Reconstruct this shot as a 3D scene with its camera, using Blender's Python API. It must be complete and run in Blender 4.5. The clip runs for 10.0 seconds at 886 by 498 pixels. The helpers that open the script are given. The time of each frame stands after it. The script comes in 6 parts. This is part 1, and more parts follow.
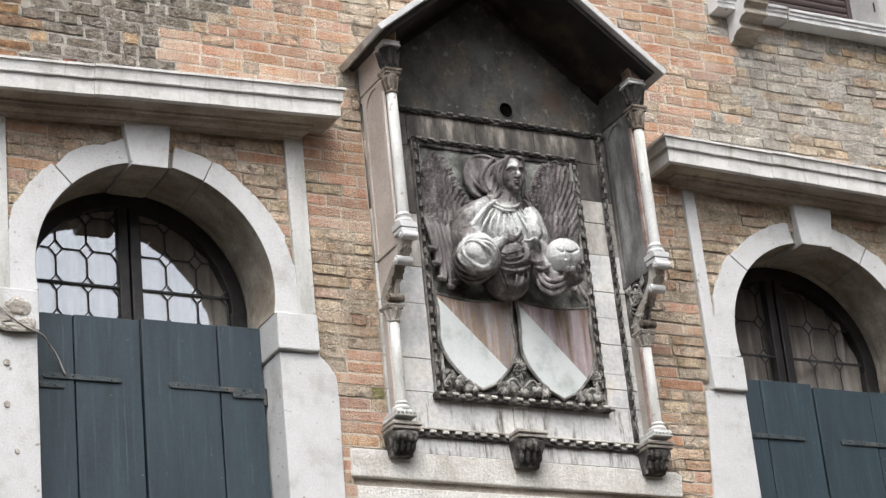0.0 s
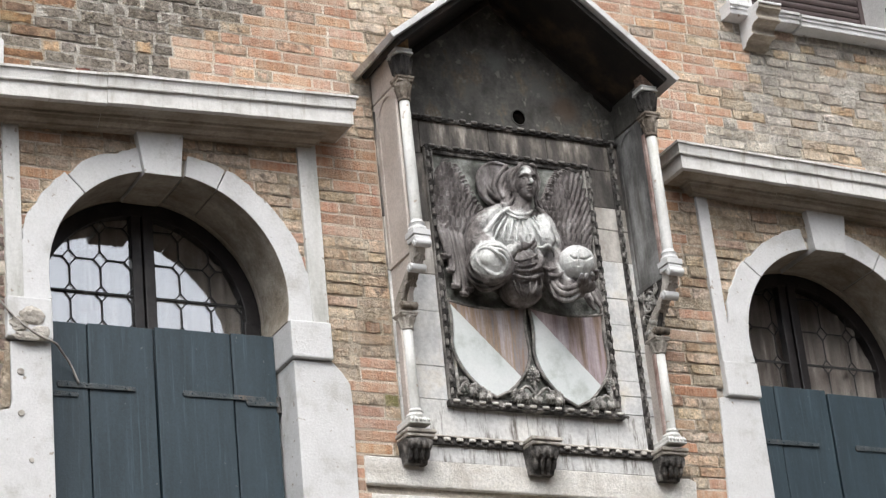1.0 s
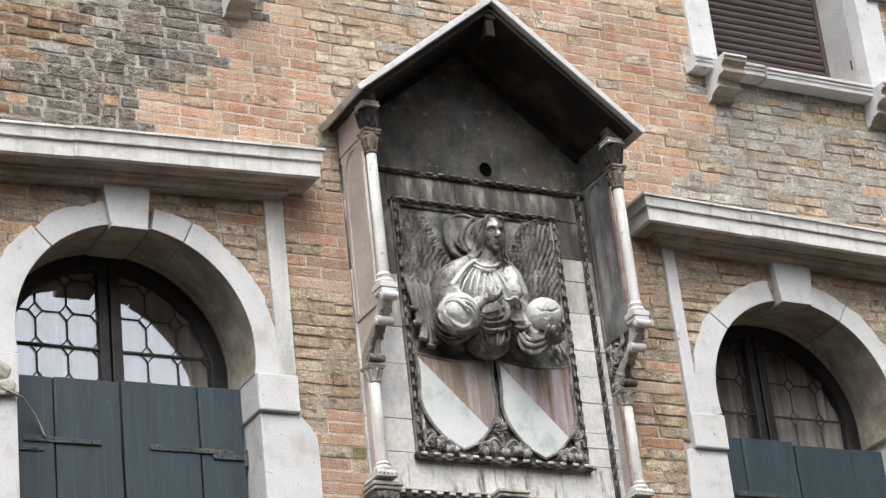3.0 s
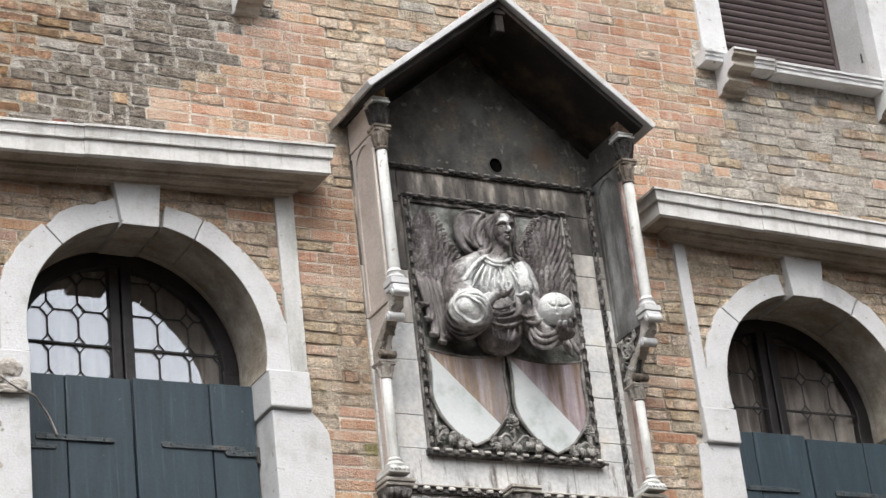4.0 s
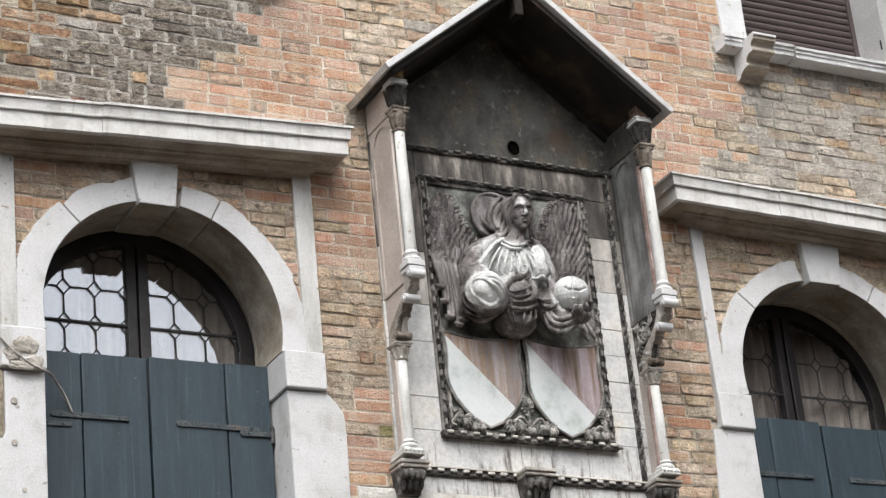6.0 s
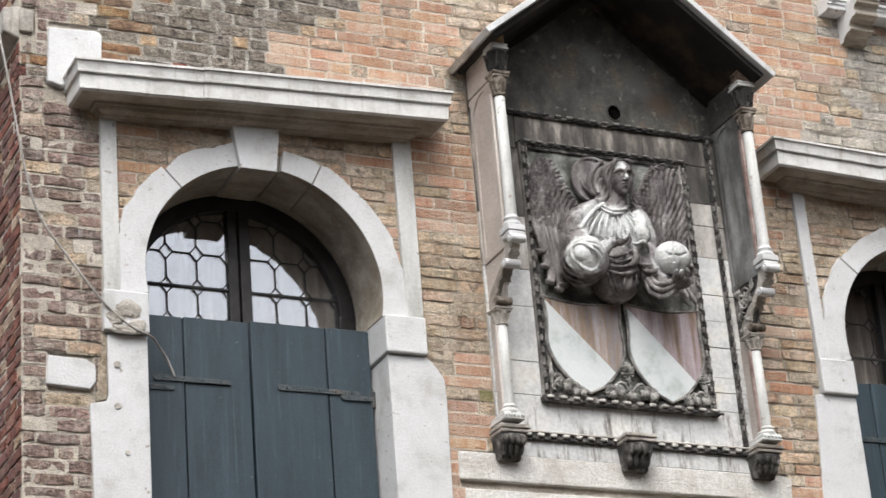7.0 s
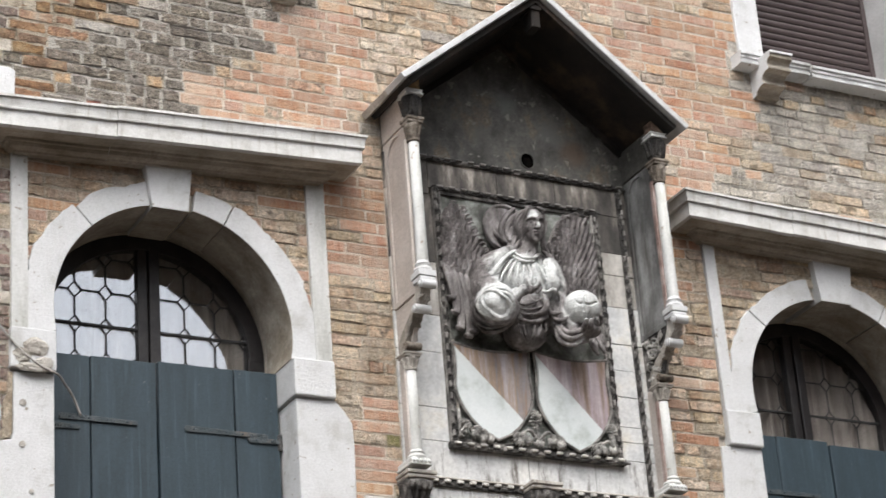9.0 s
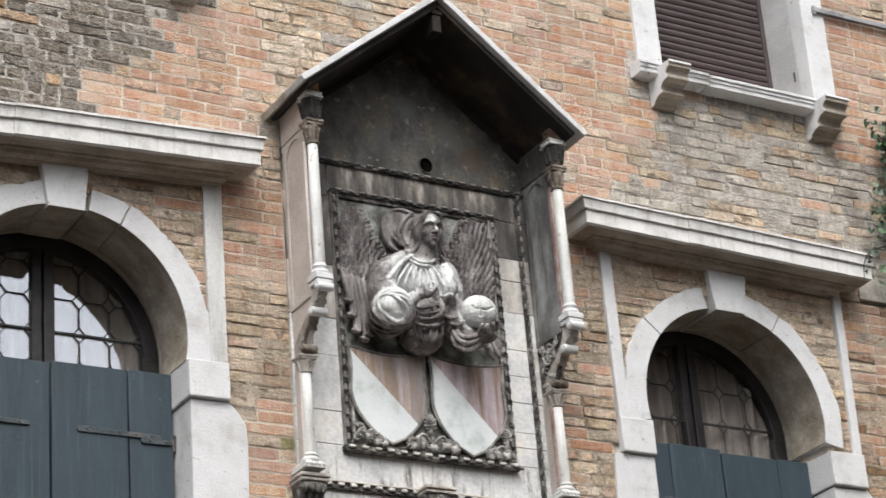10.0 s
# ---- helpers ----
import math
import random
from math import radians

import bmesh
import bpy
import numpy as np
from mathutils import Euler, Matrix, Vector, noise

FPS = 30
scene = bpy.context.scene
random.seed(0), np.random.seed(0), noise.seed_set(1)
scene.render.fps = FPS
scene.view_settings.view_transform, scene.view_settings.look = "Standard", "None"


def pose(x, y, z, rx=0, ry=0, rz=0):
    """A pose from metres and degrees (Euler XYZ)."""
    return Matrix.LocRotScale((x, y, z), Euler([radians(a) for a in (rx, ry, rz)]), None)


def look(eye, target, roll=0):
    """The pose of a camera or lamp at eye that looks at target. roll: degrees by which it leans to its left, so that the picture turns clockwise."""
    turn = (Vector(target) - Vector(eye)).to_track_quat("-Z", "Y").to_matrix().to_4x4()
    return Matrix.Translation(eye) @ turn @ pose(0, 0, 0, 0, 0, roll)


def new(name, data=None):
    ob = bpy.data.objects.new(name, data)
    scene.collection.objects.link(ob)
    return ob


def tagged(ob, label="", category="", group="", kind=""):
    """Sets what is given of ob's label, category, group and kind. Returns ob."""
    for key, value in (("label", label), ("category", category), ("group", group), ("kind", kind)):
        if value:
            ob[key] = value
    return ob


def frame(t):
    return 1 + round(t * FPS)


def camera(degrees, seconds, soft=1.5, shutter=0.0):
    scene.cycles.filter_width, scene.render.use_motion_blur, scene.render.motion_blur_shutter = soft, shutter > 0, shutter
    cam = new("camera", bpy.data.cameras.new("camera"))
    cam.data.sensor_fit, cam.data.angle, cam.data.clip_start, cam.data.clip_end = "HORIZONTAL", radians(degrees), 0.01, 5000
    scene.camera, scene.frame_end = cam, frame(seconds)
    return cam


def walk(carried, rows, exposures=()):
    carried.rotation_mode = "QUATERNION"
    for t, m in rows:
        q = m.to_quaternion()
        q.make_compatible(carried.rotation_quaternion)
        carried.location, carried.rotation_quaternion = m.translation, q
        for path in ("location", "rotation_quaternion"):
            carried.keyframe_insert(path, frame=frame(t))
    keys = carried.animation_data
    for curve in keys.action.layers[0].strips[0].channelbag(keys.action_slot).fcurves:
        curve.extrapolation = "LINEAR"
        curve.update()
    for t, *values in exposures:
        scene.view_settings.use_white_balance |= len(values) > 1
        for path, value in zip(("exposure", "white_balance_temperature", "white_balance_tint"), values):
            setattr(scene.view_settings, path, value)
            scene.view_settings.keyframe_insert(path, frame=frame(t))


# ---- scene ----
# The facade stands in the plane y = 0 and faces -y; the camera pans from one spot in the street.
EYE = (-6.0, -10.456, 1.6)
cam = camera(21.147, 10.0, soft=1.3, shutter=0.5)
ROWS = [
    (0, 29.256, 23.408, 5.942),
    (0.5, 29.063, 23.410, 6.157),
    (1, 28.929, 23.621, 6.031),
    (1.5, 29.046, 24.190, 5.936),
    (2, 29.357, 24.823, 6.022),
    (2.5, 29.717, 24.868, 6.326),
    (3.8, 29.895, 24.707, 6.838),
    (4, 29.649, 24.720, 6.770),
    (4.5, 29.252, 24.687, 6.664),
    (5, 29.257, 24.441, 6.460),
    (6.3, 28.829, 24.277, 5.582),
    (6.5, 28.240, 24.107, 5.364),
    (7, 26.434, 23.724, 4.813),
    (7.5, 25.993, 23.749, 4.586),
    (8, 26.942, 23.921, 4.377),
    (8.5, 27.827, 24.278, 4.288),
    (9, 28.874, 24.630, 4.566),
    (9.5, 30.320, 24.754, 4.817),
    (10, 31.597, 24.519, 4.794),
]
walk(cam, [(t, pose(*EYE, 0, 0, -yaw) @ pose(0, 0, 0, 90 + pitch) @ pose(0, 0, 0, 0, 0, -roll)) for t, yaw, pitch, roll in ROWS],
     exposures=[(0.0, 1.085), (10.0, 1.085)])

# ---- light: an overcast sky, softly brighter from high up ----
SUN_EL, SUN_ROT = radians(58), radians(205)
world = bpy.data.worlds.new("sky")
scene.world = world
world.use_nodes = True
wn, wl = world.node_tree.nodes, world.node_tree.links
sky = wn.new("ShaderNodeTexSky")
sky.sky_type, sky.sun_disc = "NISHITA", False
sky.sun_elevation, sky.sun_rotation = SUN_EL, SUN_ROT
sky.air_density, sky.dust_density, sky.ozone_density = 1.0, 4.0, 1.0
grey = wn.new("ShaderNodeHueSaturation")
grey.inputs["Saturation"].default_value = 0.32
wl.new(sky.outputs["Color"], grey.inputs["Color"])
wl.new(grey.outputs["Color"], wn["Background"].inputs["Color"])
wn["Background"].inputs["Strength"].default_value = 0.15
sun = new("sun", bpy.data.lights.new("sun", "SUN"))
sun.data.energy, sun.data.angle, sun.data.color = 0.95, radians(40), (1.0, 0.985, 0.965)
sun.matrix_world = look((-4, -9, 18), (0, 0, 6))

# ---- materials ----
def material(name, rough=0.8, metal=0.0):
    m = bpy.data.materials.new(name)
    m.use_nodes = True
    nt = m.node_tree
    b = nt.nodes["Principled BSDF"]
    b.inputs["Roughness"].default_value, b.inputs["Metallic"].default_value = rough, metal
    return m, nt, b


def node(nt, kind, ins=None, **props):
    n = nt.nodes.new(kind)
    for k, v in props.items():
        setattr(n, k, v)
    for k, v in (ins or {}).items():
        if hasattr(v, "is_output"):
            nt.links.new(v, n.inputs[k])
        else:
            n.inputs[k].default_value = v
    return n


def noise_of(nt, coord, scale, detail=5, rough=0.6, stretch=(1, 1, 1)):
    mp = node(nt, "ShaderNodeMapping", {"Vector": coord, "Scale": stretch})
    return node(nt, "ShaderNodeTexNoise", {"Vector": mp.outputs[0], "Scale": scale, "Detail": detail, "Roughness": rough}).outputs["Fac"]


def ramp(nt, fac, stops):
    r = node(nt, "ShaderNodeValToRGB", {"Fac": fac})
    el = r.color_ramp.elements
    while len(el) < len(stops):
        el.new(0.5)
    for e, (p, c) in zip(el, stops):
        e.position, e.color = p, (*c, 1) if len(c) == 3 else c
    return r.outputs["Color"]


def mix(nt, fac, a, b, how="MIX"):
    n = node(nt, "ShaderNodeMix", data_type="RGBA", blend_type=how)
    for key, v in ((0, fac), (6, a), (7, b)):
        if hasattr(v, "is_output"):
            nt.links.new(v, n.inputs[key])
        else:
            n.inputs[key].default_value = v if key == 0 else (*v, 1)
    return n.outputs[2]


def surface(name, stops, scale=6.0, fine=60.0, rough=0.8, metal=0.0, bump=0.4, dist=0.01, stain=None, stain_at=(0.5, 0.65), stain_scale=2.5,
            stretch=(1, 1, 1), vary=0.0, spots=None, spot_at=(0.62, 0.68), spot_scale=14.0, mottle=0.0, grit=0.35, run_stretch=(3.2, 3.2, 0.55)):
    """A weathered surface: tone in broad patches, fine grain, stains that run down, spots, and relief."""
    m, nt, b = material(name, rough, metal)
    geo = node(nt, "ShaderNodeNewGeometry")
    pos = geo.outputs["Position"]
    broad, grain = (node(nt, "ShaderNodeMapRange", {"Value": v, "From Min": 0.31, "From Max": 0.69}).outputs[0] for v in (noise_of(nt, pos, scale, 6, 0.62, stretch), noise_of(nt, pos, fine, 4, 0.7)))
    col = ramp(nt, broad, stops)
    col = mix(nt, grit, col, ramp(nt, grain, [(0.2, (0.55, 0.55, 0.55)), (0.8, (1.12, 1.12, 1.12))]), "MULTIPLY")
    if mottle:
        col = mix(nt, mottle, col, ramp(nt, noise_of(nt, pos, 34, 5, 0.75), [(0.36, (0.48, 0.465, 0.45)), (0.5, (1.05, 1.05, 1.04)), (0.64, (1.75, 1.71, 1.64))]), "MULTIPLY")
    if stain:
        run = noise_of(nt, pos, stain_scale, 6, 0.7, run_stretch)
        f = ramp(nt, run, [(stain_at[0], (0, 0, 0)), (stain_at[1], (1, 1, 1))])
        col = mix(nt, f, col, stain)
    if spots:
        f = ramp(nt, noise_of(nt, pos, spot_scale, 3, 0.5), [(spot_at[0], (0, 0, 0)), (spot_at[1], (1, 1, 1))])
        col = mix(nt, f, col, spots)
    if vary:
        rnd = node(nt, "ShaderNodeMath", {0: geo.outputs["Random Per Island"], 1: node(nt, "ShaderNodeObjectInfo").outputs["Random"]}, operation="ADD")
        rnd = node(nt, "ShaderNodeMath", {0: rnd.outputs[0]}, operation="FRACT")
        hsv = node(nt, "ShaderNodeHueSaturation", {"Color": col})
        for key, lo, hi in (("Hue", 0.5 - 0.012 * vary, 0.5 + 0.012 * vary), ("Value", 1 - 0.30 * vary, 1 + 0.24 * vary), ("Saturation", 1 + 0.08 * vary, 1 - 0.3 * vary)):
            k = node(nt, "ShaderNodeMath", {0: rnd.outputs[0], 1: {"Hue": 7.3, "Value": 1.0, "Saturation": 13.7}[key]}, operation="MULTIPLY")
            k = node(nt, "ShaderNodeMath", {0: k.outputs[0]}, operation="FRACT")
            mr = node(nt, "ShaderNodeMapRange", {"Value": k.outputs[0], "To Min": lo, "To Max": hi})
            nt.links.new(mr.outputs[0], hsv.inputs[key])
        col = hsv.outputs["Color"]
    nt.links.new(col, b.inputs["Base Color"])
    h = node(nt, "ShaderNodeMath", {0: broad, 1: grain}, operation="ADD")
    if vary:
        pits = node(nt, "ShaderNodeMath", {0: noise_of(nt, pos, 30, 4, 0.65, (0.7, 1, 1.5)), 1: 1.3}, operation="MULTIPLY")
        h = node(nt, "ShaderNodeMath", {0: h.outputs[0], 1: pits.outputs[0]}, operation="ADD")
    bp = node(nt, "ShaderNodeBump", {"Strength": bump, "Distance": dist, "Height": h.outputs[0]})
    nt.links.new(bp.outputs[0], b.inputs["Normal"])
    return m


MORTAR = surface("lime_mortar", [(0.3, (0.49, 0.44, 0.37)), (0.7, (0.66, 0.605, 0.525))], 5, 90, 0.95, mottle=0.2, bump=0.7, dist=0.012, stain=(0.32, 0.28, 0.235), stain_at=(0.58, 0.78))
MORTAR_PINK = surface("pinkish_lime_mortar", [(0.2, (0.55, 0.45, 0.36)), (0.5, (0.65, 0.56, 0.465)), (0.8, (0.72, 0.65, 0.565))], 7, 90, 0.95, mottle=0.15, bump=0.7, dist=0.010, stain=(0.52, 0.38, 0.27), stain_at=(0.58, 0.78), stain_scale=5)
MORTAR_GREY = surface("grey_lime_mortar", [(0.2, (0.40, 0.365, 0.32)), (0.5, (0.53, 0.495, 0.445)), (0.85, (0.65, 0.62, 0.565))], 8, 80, 0.95, mottle=0.3, bump=0.9, dist=0.014, stain=(0.30, 0.265, 0.22), stain_at=(0.58, 0.76), stain_scale=6)
MORTAR_TAN = surface("tan_lime_mortar", [(0.2, (0.37, 0.30, 0.22)), (0.5, (0.50, 0.425, 0.33)), (0.85, (0.62, 0.555, 0.46))], 8, 80, 0.95, mottle=0.35, bump=0.9, dist=0.014, stain=(0.26, 0.20, 0.145), stain_at=(0.58, 0.74), stain_scale=6)
BRICK_ORANGE = surface("orange_brick", [(0.15, (0.41, 0.20, 0.115)), (0.5, (0.48, 0.275, 0.17)), (0.9, (0.52, 0.37, 0.265))], 5, 80, 0.92, bump=0.6, vary=0.65, mottle=0.22,
                       stain=(0.53, 0.40, 0.295), stain_at=(0.45, 0.66), stain_scale=6)
BRICK_TAN = surface("tan_brick", [(0.1, (0.41, 0.30, 0.20)), (0.5, (0.55, 0.43, 0.305)), (0.9, (0.62, 0.52, 0.405))], 8, 70, 0.95, bump=0.7, dist=0.014, vary=0.75, mottle=0.5,
                    stain=(0.50, 0.43, 0.34), stain_at=(0.50, 0.70), stain_scale=8, spots=(0.22, 0.17, 0.12), spot_at=(0.60, 0.68), spot_scale=10)
BRICK_GREY = surface("grey_weathered_brick", [(0.1, (0.30, 0.265, 0.22)), (0.5, (0.45, 0.405, 0.345)), (0.9, (0.57, 0.525, 0.455))], 8, 70, 0.95, bump=0.7, dist=0.014, vary=0.75, mottle=0.5,
                     stain=(0.40, 0.37, 0.34), stain_at=(0.56, 0.76), stain_scale=8, spots=(0.16, 0.145, 0.13), spot_at=(0.62, 0.70), spot_scale=11)
BRICK_BROWN = surface("brown_brick", [(0.1, (0.35, 0.22, 0.145)), (0.5, (0.48, 0.335, 0.225)), (0.9, (0.56, 0.44, 0.325))], 8, 70, 0.95, bump=0.7, dist=0.014, vary=0.75, mottle=0.5,
                      stain=(0.46, 0.40, 0.32), stain_at=(0.52, 0.72), stain_scale=8, spots=(0.17, 0.125, 0.095), spot_at=(0.60, 0.68), spot_scale=10)
BRICK_DARK = surface("dark_sooty_brick", [(0.1, (0.20, 0.165, 0.13)), (0.5, (0.31, 0.265, 0.215)), (0.9, (0.41, 0.36, 0.30))], 9, 60, 0.95, bump=1.0, dist=0.02, vary=0.7, mottle=0.65,
                     stain=(0.38, 0.335, 0.28), stain_at=(0.54, 0.74), stain_scale=9, spots=(0.10, 0.08, 0.065), spot_at=(0.60, 0.66), spot_scale=16)
BRICK_RED = surface("dark_red_brick", [(0.25, (0.14, 0.055, 0.04)), (0.55, (0.24, 0.09, 0.06)), (0.8, (0.30, 0.15, 0.10))], 8, 70, 0.95, bump=0.8, vary=0.9)
STONE = surface("white_istrian_stone", [(0.02, (0.48, 0.48, 0.465)), (0.35, (0.595, 0.60, 0.60)), (0.9, (0.645, 0.65, 0.655))], 5, 70, 0.75, bump=0.32, dist=0.007, grit=0.16,
                stain=(0.44, 0.42, 0.385), stain_at=(0.66, 0.84), stain_scale=3, spots=(0.34, 0.31, 0.27), spot_at=(0.70, 0.74), spot_scale=26)
SHAFT = surface("greyed_column_stone", [(0.05, (0.40, 0.40, 0.375)), (0.4, (0.53, 0.535, 0.515)), (0.9, (0.62, 0.62, 0.61))], 6, 60, 0.7, bump=0.25, dist=0.005, grit=0.2, stretch=(1.5, 1.5, 0.35),
                stain=(0.33, 0.335, 0.29), stain_at=(0.56, 0.76), stain_scale=3, run_stretch=(4.0, 4.0, 0.4), spots=(0.30, 0.26, 0.22), spot_at=(0.68, 0.73), spot_scale=24)
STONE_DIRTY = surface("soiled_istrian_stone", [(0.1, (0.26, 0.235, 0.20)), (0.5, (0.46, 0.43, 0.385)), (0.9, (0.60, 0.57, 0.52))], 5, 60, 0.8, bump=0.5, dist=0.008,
                      stain=(0.22, 0.2, 0.18), stain_at=(0.5, 0.7), stain_scale=3)
MARBLE = surface("veined_marble_slab", [(0.0, (0.40, 0.41, 0.415)), (0.3, (0.56, 0.57, 0.57)), (0.6, (0.67, 0.67, 0.655)), (1.0, (0.66, 0.62, 0.54))], 3.5, 50, 0.6, bump=0.15, dist=0.004,
                 stain=(0.36, 0.33, 0.28), stain_at=(0.58, 0.78), stain_scale=3.5)
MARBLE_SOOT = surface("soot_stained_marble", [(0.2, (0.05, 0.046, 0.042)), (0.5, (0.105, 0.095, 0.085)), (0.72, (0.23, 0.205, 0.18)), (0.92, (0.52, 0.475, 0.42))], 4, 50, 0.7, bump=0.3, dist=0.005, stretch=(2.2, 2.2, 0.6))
CRUST_AND_GAP = surface("black_crust_and_gap_stone", [(0.15, (0.025, 0.023, 0.022)), (0.55, (0.085, 0.08, 0.075)), (0.95, (0.34, 0.32, 0.30))], 12, 70, 0.85, bump=0.7, dist=0.01)
CRUST = surface("thick_black_crust", [(0.1, (0.012, 0.011, 0.010)), (0.6, (0.035, 0.031, 0.028)), (1.0, (0.13, 0.115, 0.10))], 14, 70, 0.8, bump=0.7, dist=0.01)
FRESCO = surface("faded_soot_dark_plaster", [(0.05, (0.038, 0.034, 0.029)), (0.4, (0.075, 0.073, 0.066)), (0.6, (0.105, 0.102, 0.092)), (0.8, (0.135, 0.105, 0.075)), (1.0, (0.24, 0.23, 0.20))], 4.2, 60, 0.6, bump=0.3, dist=0.006, stretch=(1.3, 1.3, 0.8), grit=0.4, mottle=0.35, spots=(0.20, 0.19, 0.17), spot_at=(0.63, 0.68), spot_scale=15)
# for faces turned down: soil, with their shade put into the darker brown
UNDER = surface("brown_soiled_shaded_underside", [(0.1, (0.24, 0.205, 0.16)), (0.5, (0.36, 0.32, 0.265)), (0.9, (0.50, 0.46, 0.40))], 4, 50, 0.85, bump=0.3, dist=0.006, stretch=(0.6, 1.5, 1.5),
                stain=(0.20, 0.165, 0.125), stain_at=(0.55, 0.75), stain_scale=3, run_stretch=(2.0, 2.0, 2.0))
LEAF = surface("sooty_carved_marble", [(0.1, (0.10, 0.095, 0.09)), (0.5, (0.32, 0.31, 0.29)), (0.9, (0.60, 0.58, 0.55))], 14, 70, 0.75, bump=0.5)
nt = FRESCO.node_tree
fresco_out = nt.nodes["Principled BSDF"].inputs["Base Color"]
fresco_col = fresco_out.links[0].from_socket
fresco_pos = node(nt, "ShaderNodeNewGeometry").outputs["Position"]
for spot, rad, tint in (((0.249, -0.012, 8.058), 0.10, (0.16, 0.165, 0.16)), ((0.676, -0.012, 7.801), 0.12, (0.13, 0.085, 0.055)), ((0.05, -0.012, 7.845), 0.09, (0.13, 0.125, 0.11)), ((0.524, -0.012, 7.929), 0.13, (0.12, 0.12, 0.115))):
    far = node(nt, "ShaderNodeVectorMath", {0: fresco_pos, 1: spot}, operation="DISTANCE").outputs["Value"]
    ragged = node(nt, "ShaderNodeMath", {0: far, 1: node(nt, "ShaderNodeMath", {0: noise_of(nt, fresco_pos, 12, 5, 0.7), 1: 0.16}, operation="MULTIPLY").outputs[0]}, operation="ADD").outputs[0]
    fresco_col = mix(nt, node(nt, "ShaderNodeMapRange", {"Value": ragged, "From Min": rad, "From Max": rad + 0.08, "To Min": 0.6, "To Max": 0.0}).outputs[0], fresco_col, tint)
nt.links.new(fresco_col, fresco_out)
PANEL = surface("pinkish_plaster_panel", [(0.3, (0.47, 0.42, 0.38)), (0.7, (0.56, 0.51, 0.47))], 3, 80, 0.85, bump=0.15, dist=0.004, stain=(0.36, 0.32, 0.28), stain_at=(0.62, 0.8))
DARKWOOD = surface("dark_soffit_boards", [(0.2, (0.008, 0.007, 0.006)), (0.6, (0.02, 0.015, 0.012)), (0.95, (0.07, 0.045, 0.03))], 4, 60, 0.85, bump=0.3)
PAINT = surface("blue_grey_painted_wood", [(0.1, (0.018, 0.034, 0.045)), (0.9, (0.029, 0.051, 0.066))], 3, 90, 0.55, bump=0.2, dist=0.004, stretch=(4, 4, 0.6),
                spots=(0.10, 0.12, 0.125), spot_at=(0.72, 0.75), spot_scale=40,
                stain=(0.050, 0.082, 0.098), stain_at=(0.56, 0.72), stain_scale=5, run_stretch=(9, 9, 0.35))
IRON = surface("old_iron", [(0.3, (0.03, 0.033, 0.036)), (0.7, (0.075, 0.07, 0.065))], 20, 90, 0.6, bump=0.4)
REDSLIP = surface("reddish_stone", [(0.2, (0.22, 0.14, 0.12)), (0.8, (0.42, 0.33, 0.30))], 6, 60, 0.8, bump=0.3)
FIELD_PALE = surface("pale_greenish_marble", [(0.05, (0.46, 0.50, 0.48)), (0.4, (0.61, 0.65, 0.645)), (0.9, (0.67, 0.70, 0.70))], 6, 60, 0.5, bump=0.08, dist=0.003, grit=0.12, stain=(0.36, 0.41, 0.37), stain_at=(0.60, 0.85), stain_scale=5, run_stretch=(1.5, 1.5, 1.0))
FIELD_WARM = surface("streaked_brown_and_mauve_marble", [(0.05, (0.10, 0.085, 0.075)), (0.25, (0.28, 0.19, 0.13)), (0.42, (0.27, 0.25, 0.26)), (0.62, (0.33, 0.235, 0.165)), (0.95, (0.50, 0.46, 0.48))], 4, 60, 0.55, grit=0.15, mottle=0.15, bump=0.15, dist=0.003,
                     stretch=(3.2, 3.2, 0.22))
FIELD_MAUVE = surface("streaked_mauve_marble", [(0.05, (0.09, 0.07, 0.06)), (0.30, (0.24, 0.17, 0.125)), (0.52, (0.36, 0.29, 0.30)), (0.95, (0.56, 0.50, 0.525))], 4, 60, 0.55, grit=0.15, mottle=0.15, bump=0.15, dist=0.003, stretch=(3.2, 3.2, 0.22))
GROUND = surface("greenish_grey_stone_ground", [(0.1, (0.05, 0.05, 0.045)), (0.5, (0.14, 0.145, 0.13)), (0.95, (0.40, 0.42, 0.39))], 9, 60, 0.8, bump=0.4)
DENT_MID = surface("grey_dentil_stone", [(0.1, (0.10, 0.095, 0.09)), (0.5, (0.22, 0.21, 0.195)), (0.9, (0.40, 0.38, 0.355))], 9, 60, 0.8, bump=0.4)
BRICK_MOSS = surface("mossy_brick", [(0.1, (0.16, 0.15, 0.06)), (0.5, (0.27, 0.25, 0.11)), (0.9, (0.42, 0.36, 0.22))], 12, 70, 0.95, bump=0.9, dist=0.014)
MARBLE_DRIP = surface("marble_with_black_drips", [(0.0, (0.44, 0.445, 0.445)), (0.4, (0.60, 0.605, 0.60)), (1.0, (0.68, 0.67, 0.64))], 3.5, 50, 0.65, bump=0.15, dist=0.004, stain=(0.15, 0.135, 0.12), stain_at=(0.53, 0.66), stain_scale=4,
                      run_stretch=(5.5, 5.5, 0.8))
BRICK_OCHRE = surface("dark_ochre_brick", [(0.1, (0.15, 0.09, 0.05)), (0.5, (0.29, 0.165, 0.085)), (0.9, (0.38, 0.27, 0.16))], 10, 70, 0.95, bump=0.7, dist=0.014, vary=0.9, mottle=0.6)
